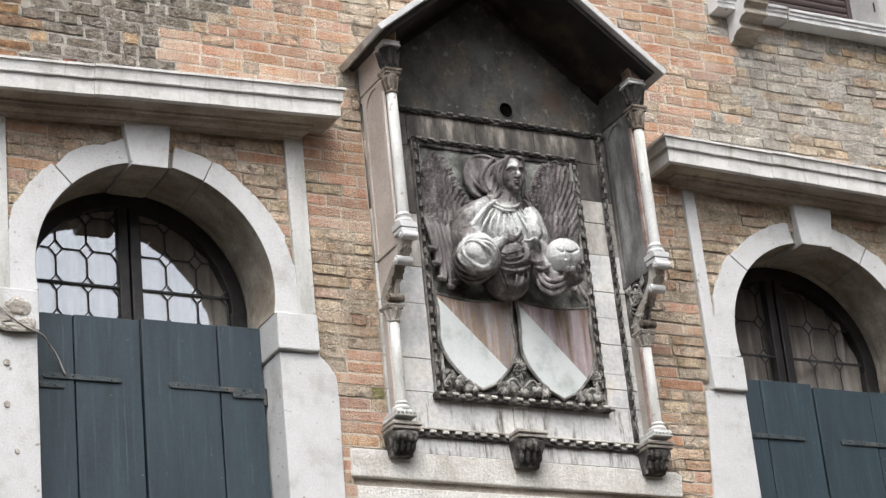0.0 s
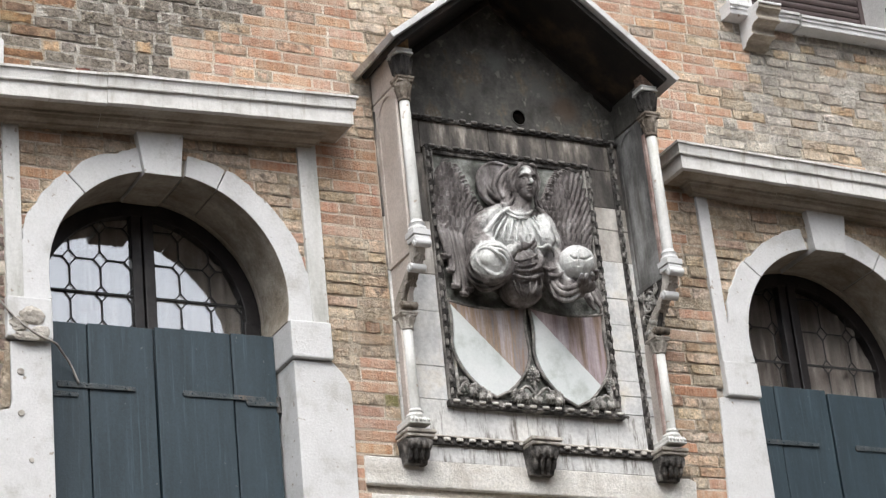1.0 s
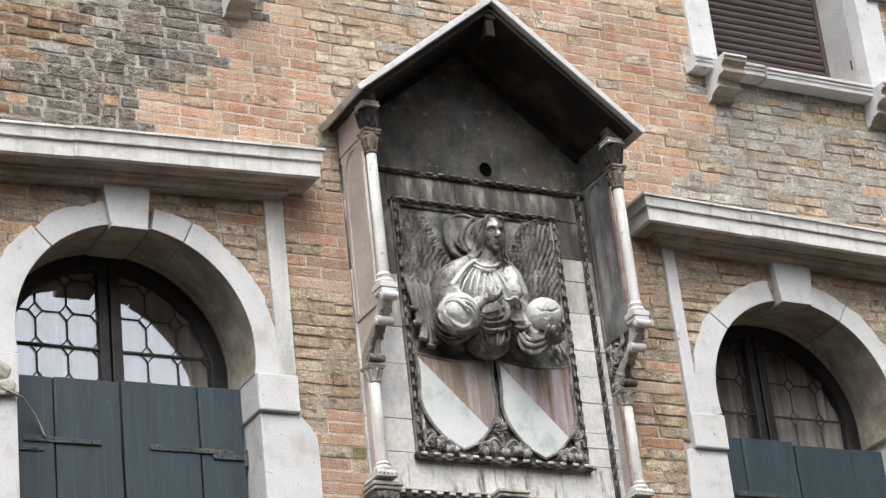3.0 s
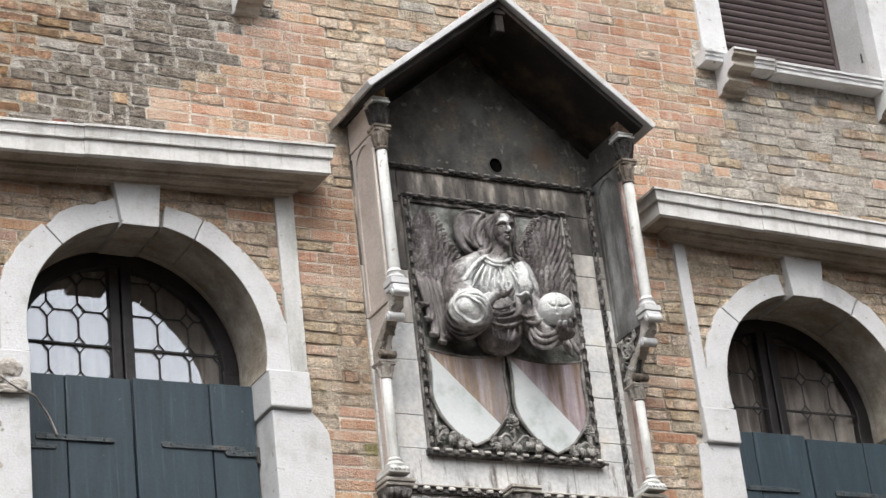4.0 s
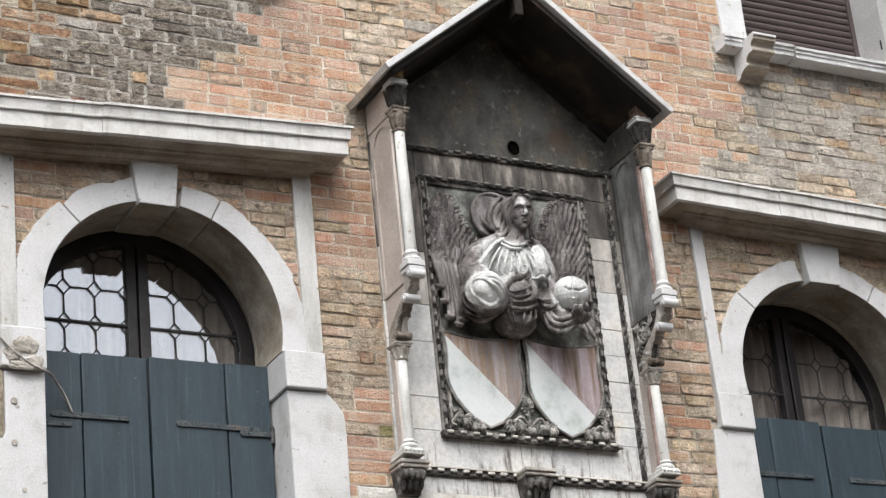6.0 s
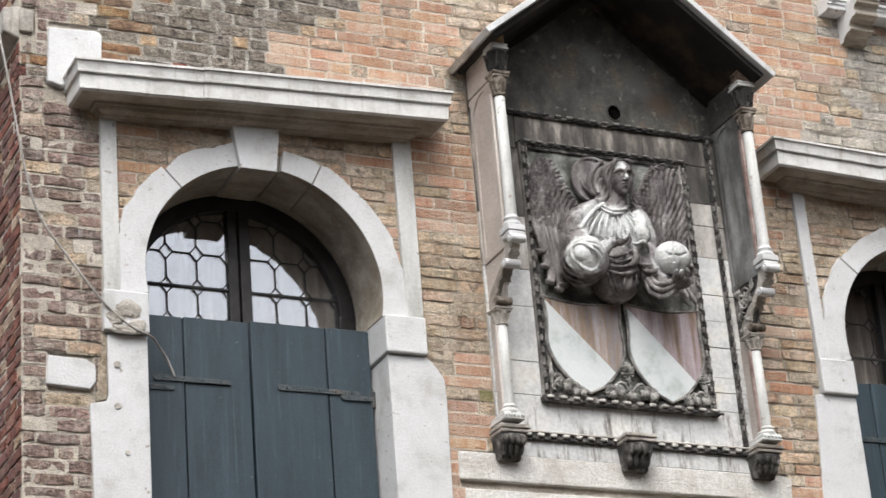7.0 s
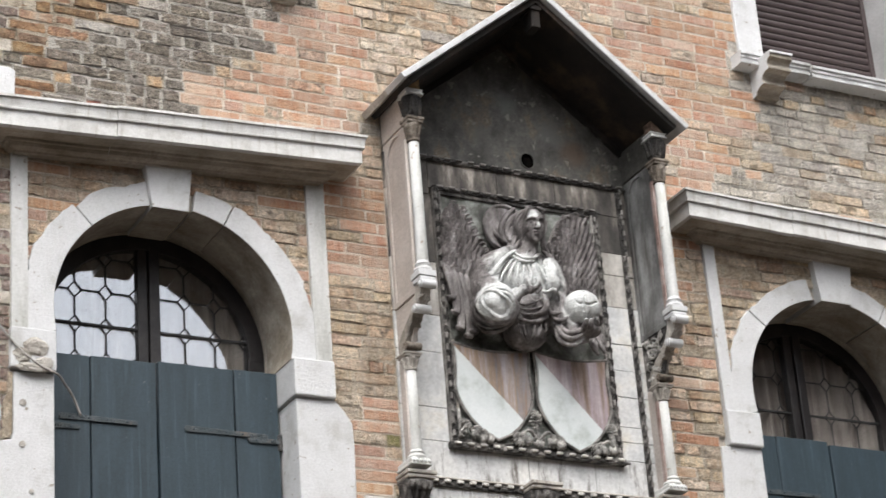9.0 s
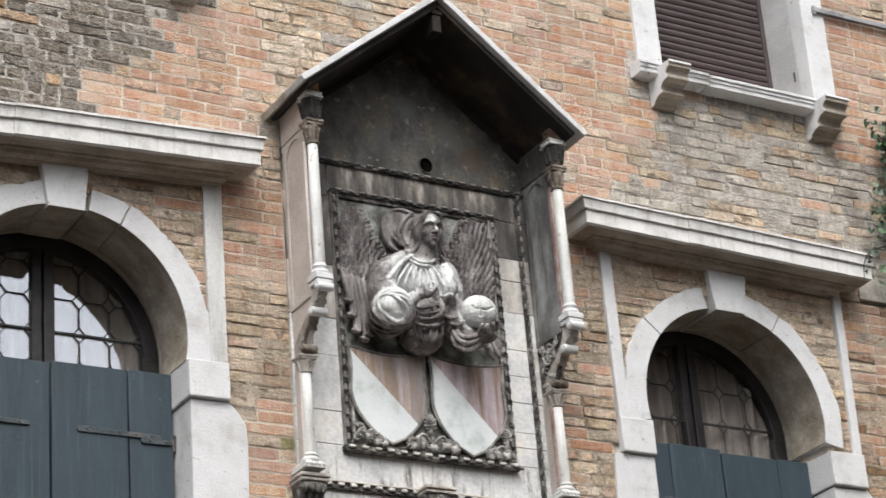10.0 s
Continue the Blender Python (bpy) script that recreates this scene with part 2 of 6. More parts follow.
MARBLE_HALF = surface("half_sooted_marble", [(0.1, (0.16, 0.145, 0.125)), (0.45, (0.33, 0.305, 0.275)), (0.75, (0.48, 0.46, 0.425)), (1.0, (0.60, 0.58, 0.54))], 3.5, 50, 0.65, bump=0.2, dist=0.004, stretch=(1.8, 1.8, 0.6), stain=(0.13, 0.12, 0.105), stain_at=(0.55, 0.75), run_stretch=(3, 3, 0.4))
MARBLE_GREY = surface("grey_streaked_marble", [(0.1, (0.05, 0.048, 0.046)), (0.5, (0.13, 0.13, 0.127)), (0.95, (0.34, 0.345, 0.34))], 3, 50, 0.6, bump=0.15, dist=0.004, stretch=(1.6, 1.6, 0.7), stain=(0.09, 0.08, 0.07), stain_at=(0.56, 0.74), run_stretch=(3, 3, 0.4))
PITCH = surface("black_hole_shade", [(0.2, (0.003, 0.003, 0.003)), (0.8, (0.008, 0.007, 0.006))], 9, 60, 0.95)
PITCH.node_tree.nodes["Principled BSDF"].inputs["Specular IOR Level"].default_value = 0.0
BROWNED = surface("brown_stained_stone", [(0.1, (0.07, 0.055, 0.042)), (0.5, (0.17, 0.14, 0.11)), (0.9, (0.40, 0.36, 0.31))], 14, 60, 0.8, bump=0.5)
BRICK_PINK = surface("worn_pinkish_brick", [(0.1, (0.22, 0.15, 0.125)), (0.5, (0.35, 0.25, 0.21)), (0.9, (0.48, 0.39, 0.335))], 9, 70, 0.95, bump=0.9, dist=0.018, vary=0.8, mottle=0.6,
                     stain=(0.58, 0.53, 0.46), stain_at=(0.54, 0.70), stain_scale=9)
COURSE_STONE = surface("cream_stone_course", [(0.05, (0.56, 0.535, 0.49)), (0.45, (0.71, 0.695, 0.655)), (0.9, (0.77, 0.76, 0.735))], 5, 60, 0.85, bump=0.5, dist=0.010, stain=(0.54, 0.505, 0.445), stain_at=(0.58, 0.74), stain_scale=4, run_stretch=(0.6, 0.6, 3.0), mottle=0.1)

# ---- mesh helpers ----
def part(name, bm, mat, parent=None, label="", smooth=False):
    me = bpy.data.meshes.new(name)
    bmesh.ops.recalc_face_normals(bm, faces=bm.faces)
    bm.to_mesh(me)
    bm.free()
    for m in mat if isinstance(mat, (list, tuple)) else [mat]:
        me.materials.append(m)
    if smooth:
        me.shade_smooth()
    ob = new(name, me)
    if parent:
        ob.parent = parent
    if label:
        ob["label"] = label
    return ob


def thing(name, label, category, group="", kind="", at=(0, 0, 0)):
    ob = new(name)
    ob.location = at
    ob.empty_display_size = 0.1
    return tagged(ob, label, category, group, kind)


def box(bm, x0, x1, y0, y1, z0, z1, bevel=0.0, seg=2, mi=0):
    r = bmesh.ops.create_cube(bm, size=1)
    for v in r["verts"]:
        v.co = Vector((x0 + (v.co.x + 0.5) * (x1 - x0), y0 + (v.co.y + 0.5) * (y1 - y0), z0 + (v.co.z + 0.5) * (z1 - z0)))
    faces = {f for v in r["verts"] for f in v.link_faces}
    for f in faces:
        f.material_index = mi
    if bevel:
        bmesh.ops.bevel(bm, geom=list({e for f in faces for e in f.edges}), offset=bevel, segments=seg, affect="EDGES", profile=0.5)
    return bm


def prism(bm, outline, a, b, axis="y", bevel=0.0):
    """An outline of (u, v) pairs carried from a to b along an axis: y -> (u, ., v), x -> (., u, v), z -> (u, v, .)."""
    def at(u, v, w):
        return {"y": (u, w, v), "x": (w, u, v), "z": (u, v, w)}[axis]
    lo, hi = [bm.verts.new(at(u, v, a)) for u, v in outline], [bm.verts.new(at(u, v, b)) for u, v in outline]
    n = len(outline)
    faces = [bm.faces.new(lo[::-1]), bm.faces.new(hi)] + [bm.faces.new((lo[i], lo[(i + 1) % n], hi[(i + 1) % n], hi[i])) for i in range(n)]
    if bevel:
        bmesh.ops.recalc_face_normals(bm, faces=faces)
        bmesh.ops.bevel(bm, geom=list({e for f in faces for e in f.edges}), offset=bevel, segments=2, affect="EDGES", profile=0.5)
    return bm


def lathe(bm, profile, x, y, seg=20):
    """A turned body about an upright axis: (radius, z) pairs."""
    rings = [[bm.verts.new((x + r * math.cos(2 * math.pi * k / seg), y + r * math.sin(2 * math.pi * k / seg), z)) for k in range(seg)] for r, z in profile]
    for a, b in zip(rings, rings[1:]):
        for k in range(seg):
            bm.faces.new((a[k], a[(k + 1) % seg], b[(k + 1) % seg], b[k]))
    bm.faces.new(rings[0][::-1]), bm.faces.new(rings[-1])
    return bm


def moulding(bm, profile, x0, x1, z_at=None, returns=True, steps=1):
    """A cornice: profile of (out, z) pairs, out being metres before the wall; its ends are mitred back to the wall. z_at tilts it along x."""
    shift = z_at or (lambda x: 0.0)
    lo, hi = min(o for o, z in profile), max(o for o, z in profile)
    rows = []
    for i in range(steps + 1):
        u = i / steps
        row = []
        for o, z in profile:
            a, b = (x0 + hi - o, x1 - hi + o) if returns else (x0, x1)
            xx = a + (b - a) * u
            row.append(bm.verts.new((xx, -o, z + shift(xx))))
        rows.append(row)
    n = len(profile)
    for a, b in zip(rows, rows[1:]):
        for i in range(n - 1):
            bm.faces.new((a[i], a[i + 1], b[i + 1], b[i]))
    if returns:
        for row in (rows[0], rows[-1]):
            back = [bm.verts.new((v.co.x, 0.03, v.co.z)) for v in row]
            for i in range(n - 1):
                bm.faces.new((row[i], row[i + 1], back[i + 1], back[i]))
    else:
        bm.faces.new(rows[0]), bm.faces.new(rows[-1])
    return bm


def tube(bm, pts, r, seg=8):
    pts = [Vector(p) for p in pts]
    rings = []
    for i, p in enumerate(pts):
        d = (pts[min(i + 1, len(pts) - 1)] - pts[max(i - 1, 0)]).normalized()
        a = d.orthogonal().normalized() if not rings else (axis - d * axis.dot(d)).normalized()
        axis = a
        b = d.cross(a)
        rr = r[i] if isinstance(r, (list, tuple)) else r
        rings.append([bm.verts.new(p + rr * (math.cos(2 * math.pi * k / seg) * a + math.sin(2 * math.pi * k / seg) * b)) for k in range(seg)])
    for a, b in zip(rings, rings[1:]):
        for k in range(seg):
            bm.faces.new((a[k], a[(k + 1) % seg], b[(k + 1) % seg], b[k]))
    bm.faces.new(rings[0][::-1]), bm.faces.new(rings[-1])
    return bm



def melt(bm, voxel, soften=0):
    """Fuse overlapping pieces into one carved body, with its creases softened."""
    me = bpy.data.meshes.new("body")
    bmesh.ops.recalc_face_normals(bm, faces=bm.faces)
    bm.to_mesh(me)
    bm.free()
    ob = new("body", me)
    rm = ob.modifiers.new("carved", "REMESH")
    rm.mode, rm.voxel_size = "VOXEL", voxel
    if soften:
        sm = ob.modifiers.new("softened", "SMOOTH")
        sm.factor, sm.iterations = 0.5, soften
    fused = bpy.data.meshes.new_from_object(ob.evaluated_get(bpy.context.evaluated_depsgraph_get()))
    bpy.data.objects.remove(ob)
    out = bmesh.new()
    out.from_mesh(fused)
    bpy.data.meshes.remove(fused)
    return out

# ---- the facade ----
DOORS = [(-1.832, 0.65, 6.43), (2.377, 0.65, 6.45)]   # centre, half width, springing
WALL_X0, WALL_X1, BACK = -3.12, 9.0, 0.5
UPWIN = (2.15, 3.36, 8.72, 10.6)


def facade_core():
    """The masonry behind the bricks, with its openings cut right through."""
    bm = bmesh.new()
    f, top = 0.0160, 13.0
    cuts = [WALL_X0 + 0.004]
    for c, r, s in DOORS:
        r += 0.012
        cuts += [c - r] + [c - r * math.cos(math.pi * k / 32) for k in range(1, 32)] + [c + r]
    cuts += [UPWIN[0], UPWIN[1], WALL_X1]
    cuts = sorted(set(round(c, 5) for c in cuts))
    for a, b in zip(cuts, cuts[1:]):
        m = (a + b) / 2
        holes = []
        for c, r, s in DOORS:
            r += 0.012
            if abs(m - c) < r:
                ha, hb = (s + math.sqrt(max(0, r * r - (q - c) ** 2)) for q in (a, b))
                holes.append((3.9, 3.9, ha, hb))
        if UPWIN[0] < m < UPWIN[1]:
            holes.append((UPWIN[2], UPWIN[2], UPWIN[3], UPWIN[3]))
        za, zb = 0.0, 0.0
        for la, lb, ha, hb in holes + [(top, top, top, top)]:
            prism(bm, [(a, za), (b, zb), (b, lb), (a, la)], f, BACK)
            za, zb = ha, hb
    return tagged(part("wall_south", bm, MORTAR), "old brick facade with patches of orange, tan and grey brick", "wall", kind="structure")


facade = facade_core()
bm = bmesh.new()
box(bm, WALL_X0 + 0.008, WALL_X0 + 0.4, 0.5, 9.0, 0, 13.0)
tagged(part("wall_west", bm, MORTAR), "dark red brick side wall in shade", "wall", kind="structure")
PLASTER = surface("plain_inner_plaster", [(0.3, (0.30, 0.28, 0.25)), (0.7, (0.38, 0.36, 0.33))], 2, 40, 0.9)
# unseen inner shell, added to keep sky light out of the rooms
for nm, a in (("wall_north", (WALL_X0 + 0.4, 9.0, 4.0, 4.2, 0, 13)), ("wall_east", (8.8, 9.0, 0.5, 4.0, 0, 13)), ("floor", (WALL_X0 + 0.4, 8.8, 0.5, 4.0, 4.2, 4.4)),
              ("ceiling", (WALL_X0 + 0.4, 8.8, 0.5, 4.0, 8.0, 8.2)), ("ceiling_upper", (WALL_X0 + 0.4, 8.8, 0.5, 4.0, 12.8, 13.0))):
    bm = bmesh.new()
    box(bm, *a)
    tagged(part(nm, bm, PLASTER), "unseen plain plastered shell, added to keep the inside dark", nm.split("_")[0], kind="structure")
bm = bmesh.new()
box(bm, -400, 400, -400, 400, -0.3, 0.0)
STREET = surface("brownish_paving", [(0.3, (0.055, 0.043, 0.032)), (0.7, (0.095, 0.077, 0.060))], 1.5, 30, 0.85)
tagged(part("ground", bm, STREET), "brownish grey paved ground of the street", "ground", kind="structure")

# plain walls added out of view across the street, cutting low light and reflections
FAR = surface("added_wall_render", [(0.2, (0.12, 0.092, 0.072)), (0.8, (0.18, 0.145, 0.115))], 0.8, 20, 0.9)
bm = bmesh.new()
box(bm, -45, 45, -18.5, -17.5, 0, 12.5)
tagged(part("wall_opposite", bm, FAR), "unseen plain wall added across the street to block low sky light", "wall", kind="structure")
bm = bmesh.new()
box(bm, -24.0, -23.0, -17.5, 9.0, 0, 12.5)
tagged(part("wall_end", bm, FAR), "unseen plain wall added at the street's end to block low sky light", "wall", kind="structure")
# added block that the right window mirrors in place of bright sky
bm = bmesh.new()
box(bm, 7.5, 14.0, -14.0, -7.0, 0, 17.0)
tagged(part("wall_corner_house", bm, FAR), "unseen plain block added to darken the right window's reflection", "wall", kind="structure")

# ---- the two arched windows with their stone surrounds, shutters and leaded glass ----
def ring_stone(bm, c, s, r0, r1, a0, a1, y0, y1, n=10, jag=0.0):
    """One stone of an arch, from angle a0 to a1 in degrees, as deep as the reveal."""
    pts = [(c + r0 * math.cos(radians(a0 + (a1 - a0) * k / n)), s + r0 * math.sin(radians(a0 + (a1 - a0) * k / n))) for k in range(n + 1)]
    out = []
    for k in range(n, -1, -1):
        a = radians(a0 + (a1 - a0) * k / n)
        r = r1 + jag * (0.6 * noise.noise((math.cos(a) * 5 + c, math.sin(a) * 5, 3.0)) + 0.4 * noise.noise((math.cos(a) * 19 + c, math.sin(a) * 19, 5.0)))
        out.append((c + r * math.cos(a), s + r * math.sin(a)))
    return prism(bm, pts + out, y0, y1, bevel=0.004)


def rough_block(bm, outline, y0, y1, bevel=0.006):
    return prism(bm, outline, y0, y1, bevel=bevel)


def surround(c, r, s, joints, jambs, imposts, strips, key, jag, strip_mat, strip_label):
    t = thing("door_surround", "white stone arched surround with keystone and impost blocks", "door surround", "arched surrounds")
    for a0, a1, r1 in joints:
        bm = bmesh.new()
        ring_stone(bm, c, s, r, r1, a0 + 0.25, a1 - 0.25, -0.016, 0.33, max(6, int(abs(a1 - a0) / 2.5)), jag)
        bm.normal_update()
        # inner faces take the brown that holds both soil and shade
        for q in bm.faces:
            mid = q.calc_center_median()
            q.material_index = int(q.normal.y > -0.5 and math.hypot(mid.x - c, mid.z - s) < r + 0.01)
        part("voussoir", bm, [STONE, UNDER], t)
    bm = bmesh.new()
    (b0, b1, zb), (t0, t1, zt) = key
    prism(bm, [(b0, zb), (b1, zb), (t1, zt), (t0, zt)], -0.05, 0.328, bevel=0.005)
    bm.normal_update()
    # the keystone's lower face gets the same soil-and-shade brown
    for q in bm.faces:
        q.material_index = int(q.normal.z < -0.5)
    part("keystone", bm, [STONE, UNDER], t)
    for o in jambs:
        bm = bmesh.new()
        rough_block(bm, o, -0.014, 0.33)
        part("jamb_stone", bm, STONE, t)
    for x0, x1, z0, z1 in imposts:
        bm = bmesh.new()
        box(bm, x0, x1, -0.042, 0.325, z0, z1, 0.008)
        part("impost_block", bm, STONE, t, "chipped impost block")
    for o in strips:
        bm = bmesh.new()
        prism(bm, o, -0.02, 0.02, bevel=0.004)
        part("upright_strip", bm, strip_mat, t, strip_label)
    return t


cA, rA, sA = DOORS[0]
surround(cA, rA, sA, [(-12, 64, 0.79), (64, 80.5, 0.785), (99.5, 133, 0.79), (133, 192, 0.815)],
         [[(-2.482, 3.9), (-2.482, 6.062), (-2.690, 6.055), (-2.688, 5.735), (-2.70, 5.70), (-2.785, 5.68), (-2.775, 5.4), (-2.76, 3.9)],
          [(-1.178, 3.9), (-1.178, 6.085), (-0.955, 6.09), (-0.90, 6.03), (-0.862, 5.97), (-0.856, 5.86), (-0.868, 5.3), (-0.875, 3.9)]],
         [(-2.712, -2.478, 6.068, 6.285), (-1.192, -0.958, 6.092, 6.30)],
         [[(-2.702, 6.288), (-2.616, 6.288), (-2.620, 7.30), (-2.708, 7.30)], [(-1.052, 6.303), (-0.957, 6.303), (-0.953, 7.38), (-1.066, 7.38)]],
         ((-1.958, -1.757, 7.045), (-2.005, -1.726, 7.36)), 0.03, SHAFT, "narrow greyed stone strip")
plugs = bpy.data.objects["door_surround"]
for x, z, r in ((-2.643, 5.894, 0.019), (-2.645, 5.678, 0.017), (-2.60, 5.44, 0.013)):
    bm = bmesh.new()
    bmesh.ops.create_cone(bm, cap_ends=True, segments=14, radius1=r, radius2=r * 0.9, depth=0.012, matrix=Matrix.Translation((x, -0.014, z)) @ Matrix.Rotation(math.pi / 2, 4, "X"))
    part("mortar_plug", bm, STONE_DIRTY, plugs, "round grey mortar plug")
for x, z, w, h in ((-2.585, 6.185, 0.062, 0.05), (-2.655, 6.135, 0.045, 0.04), (-2.545, 6.10, 0.05, 0.035), (-2.60, 6.075, 0.085, 0.025)):
    bm = bmesh.new()
    bmesh.ops.create_icosphere(bm, subdivisions=3, radius=1.0)
    for v in bm.verts:
        k = 1 + 0.35 * noise.noise(v.co * 2.1 + Vector((x * 9, z * 7, 0)))
        v.co = Vector((x + v.co.x * w * k, -0.040 + v.co.y * 0.016 * k, z + v.co.z * h * k))
    part("mortar_repair", bm, STONE_DIRTY, plugs, "rough grey mortar repair")
cB, rB, sB = DOORS[1]
surround(cB, rB, sB, [(-12, 58, 0.785), (58, 79.5, 0.79), (101, 140, 0.785), (140, 192, 0.80)],
         [[(1.73, 3.9), (1.73, 6.085), (1.50, 6.088), (1.452, 6.08), (1.45, 5.95), (1.405, 5.4), (1.41, 3.9)],
          [(3.03, 3.9), (3.03, 6.04), (3.29, 6.035), (3.33, 5.99), (3.32, 3.9)]],
         [(1.503, 1.732, 6.09, 6.30), (3.02, 3.28, 6.045, 6.258)],
         [[(1.512, 6.302), (1.590, 6.302), (1.576, 7.40), (1.497, 7.40)], [(3.222, 6.26), (3.284, 6.26), (3.308, 7.38), (3.252, 7.38)]],
         ((2.290, 2.511, 7.075), (2.262, 2.553, 7.37)), 0.028, STONE, "narrow white stone strip")

STRAP = surface("flaking_painted_iron", [(0.2, (0.025, 0.040, 0.048)), (0.7, (0.055, 0.068, 0.074)), (1.0, (0.12, 0.10, 0.085))], 14, 70, 0.5, bump=0.5)
FRAME = surface("dark_brown_window_wood", [(0.3, (0.013, 0.011, 0.0115)), (0.7, (0.028, 0.024, 0.024))], 6, 60, 0.45, bump=0.2)
LEAD = surface("dull_lead", [(0.3, (0.02, 0.02, 0.02)), (0.7, (0.05, 0.05, 0.05))], 20, 80, 0.6)
CURTAIN = surface("grey_brown_net_curtain", [(0.1, (0.20, 0.175, 0.165)), (0.9, (0.36, 0.325, 0.305))], 4, 60, 0.95, bump=0.1, stretch=(5, 5, 0.4))


def pane_glass(name, gloss):
    m, nt, gb = material(name, 0.03)
    nt.nodes.remove(gb)
    gl = node(nt, "ShaderNodeBsdfGlossy", {"Roughness": 0.02, "Color": (0.95, 0.97, 1, 1)})
    tr = node(nt, "ShaderNodeBsdfTransparent", {"Color": (0.96, 0.96, 0.95, 1)})
    wob = node(nt, "ShaderNodeBump", {"Strength": 0.12, "Distance": 0.004, "Height": noise_of(nt, node(nt, "ShaderNodeNewGeometry").outputs["Position"], 9, 2)})
    nt.links.new(wob.outputs[0], gl.inputs["Normal"])
    ms = node(nt, "ShaderNodeMixShader", {0: gloss, 1: tr.outputs[0], 2: gl.outputs[0]})
    nt.links.new(ms.outputs[0], nt.nodes["Material Output"].inputs["Surface"])
    return m


GLASS_MIRROR, GLASS_CLEAR = pane_glass("old_shiny_window_glass", 0.225), pane_glass("clear_window_glass", 0.06)


def arch_z(x, c, r, s):
    return s + math.sqrt(max(0.0, r * r - (x - c) ** 2))


def leaded_window(c, r, s, mull, zb, pitch, hz, xl, xr, glass):
    """A two-leaf casement under the arch: dark frame, panes, lead cames in a pattern of stretched octagons, a curtain behind."""
    t = thing("window_casement", "dark wooden arched casement with leaded octagon panes and net curtain", "window", "arched windows")
    y = 0.40
    ri = r + 0.01
    bm = bmesh.new()
    ring_stone(bm, c, s, r - 0.075, ri, 0, 180, y - 0.02, y + 0.05, 32)
    part("arch_frame", bm, FRAME, t)
    for x0, x1 in ((c - ri, c - r + 0.05), (c + r - 0.085, c + ri)):
        bm = bmesh.new()
        box(bm, x0, x1, y - 0.018, y + 0.048, 4.45, s + 0.02, 0.005)
        part("side_frame", bm, FRAME, t)
    for x0, x1, yy in ((mull - 0.062, mull - 0.004, y - 0.016), (mull + 0.002, mull + 0.062, y - 0.026)):
        bm = bmesh.new()
        box(bm, x0, x1, yy, y + 0.045, 4.45, arch_z(mull, c, r, s) - 0.05, 0.006)
        part("meeting_stile", bm, FRAME, t)
    for a, b, x_first in ((c - r + 0.05, mull - 0.06, xl), (mull + 0.06, c + r - 0.085, xr)):
        bm = bmesh.new()
        n = 12
        top = [(a + (b - a) * k / n, arch_z(a + (b - a) * k / n, c, r - 0.07, s)) for k in range(n, -1, -1)]
        prism(bm, [(a, 5.5), (b, 5.5)] + top, y + 0.010, y + 0.014)
        g = part("glass_pane", bm, glass, t, "old reflecting window glass")
        g.visible_shadow = False
        cam_bm = bmesh.new()
        box(cam_bm, a, b, y - 0.004, y + 0.008, zb - 0.006, zb + 0.006)

        def bar(p, q):
            clip = []
            for k in range(5):
                x, z = p[0] + (q[0] - p[0]) * k / 4, p[1] + (q[1] - p[1]) * k / 4
                if a <= x <= b and z < arch_z(x, c, r - 0.07, s):
                    clip.append((x, y + 0.004, z))
            if len(clip) > 1:
                tube(cam_bm, [clip[0], clip[-1]], 0.0042, 6)
        for i in range(-3, 4):
            x = x_first + i * pitch
            if not a - 0.06 < x < b + 0.06:
                continue
            for j in range(-3, 4):
                z = zb + j * hz
                d, e = 0.038, 0.045
                for p, q in (((x - d, z), (x, z + e)), ((x, z + e), (x + d, z)), ((x + d, z), (x, z - e)), ((x, z - e), (x - d, z)),
                             ((x, z + e), (x, z + hz - e)), ((x + d, z), (x + pitch - d, z))):
                    bar(p, q)
        part("came_lattice", cam_bm, LEAD, t, "dark lead cames")
    bm = bmesh.new()
    n = 150
    x0, x1 = c - r - 0.25, c + r + 0.25
    cols = []
    for k in range(n + 1):
        u = k / n
        yy = 0.462 + 0.030 * math.sin(u * 80 + 2.5 * math.sin(u * 17)) + 0.015 * math.sin(u * 31)
        cols.append([bm.verts.new((x0 + (x1 - x0) * u, yy, z)) for z in (4.9, 6.2, 7.25)])
    for p, q in zip(cols, cols[1:]):
        for i in range(2):
            bm.faces.new((p[i], q[i], q[i + 1], p[i + 1]))
    cu = tagged(part("net_curtain", bm, CURTAIN, None, smooth=True), "pleated grey-brown net curtain hanging behind the leaded window", "curtain", "net curtains")
    sm = cu.modifiers.new("thick", "SOLIDIFY")
    sm.thickness = 0.002
    return t


leaded_window(cA, rA, sA, -1.825, 6.541, 0.171, 0.195, -2.058, -1.616, GLASS_MIRROR)
leaded_window(cB, rB, sB, 2.352, 6.520, 0.190, 0.220, 2.031, 2.581, GLASS_CLEAR)


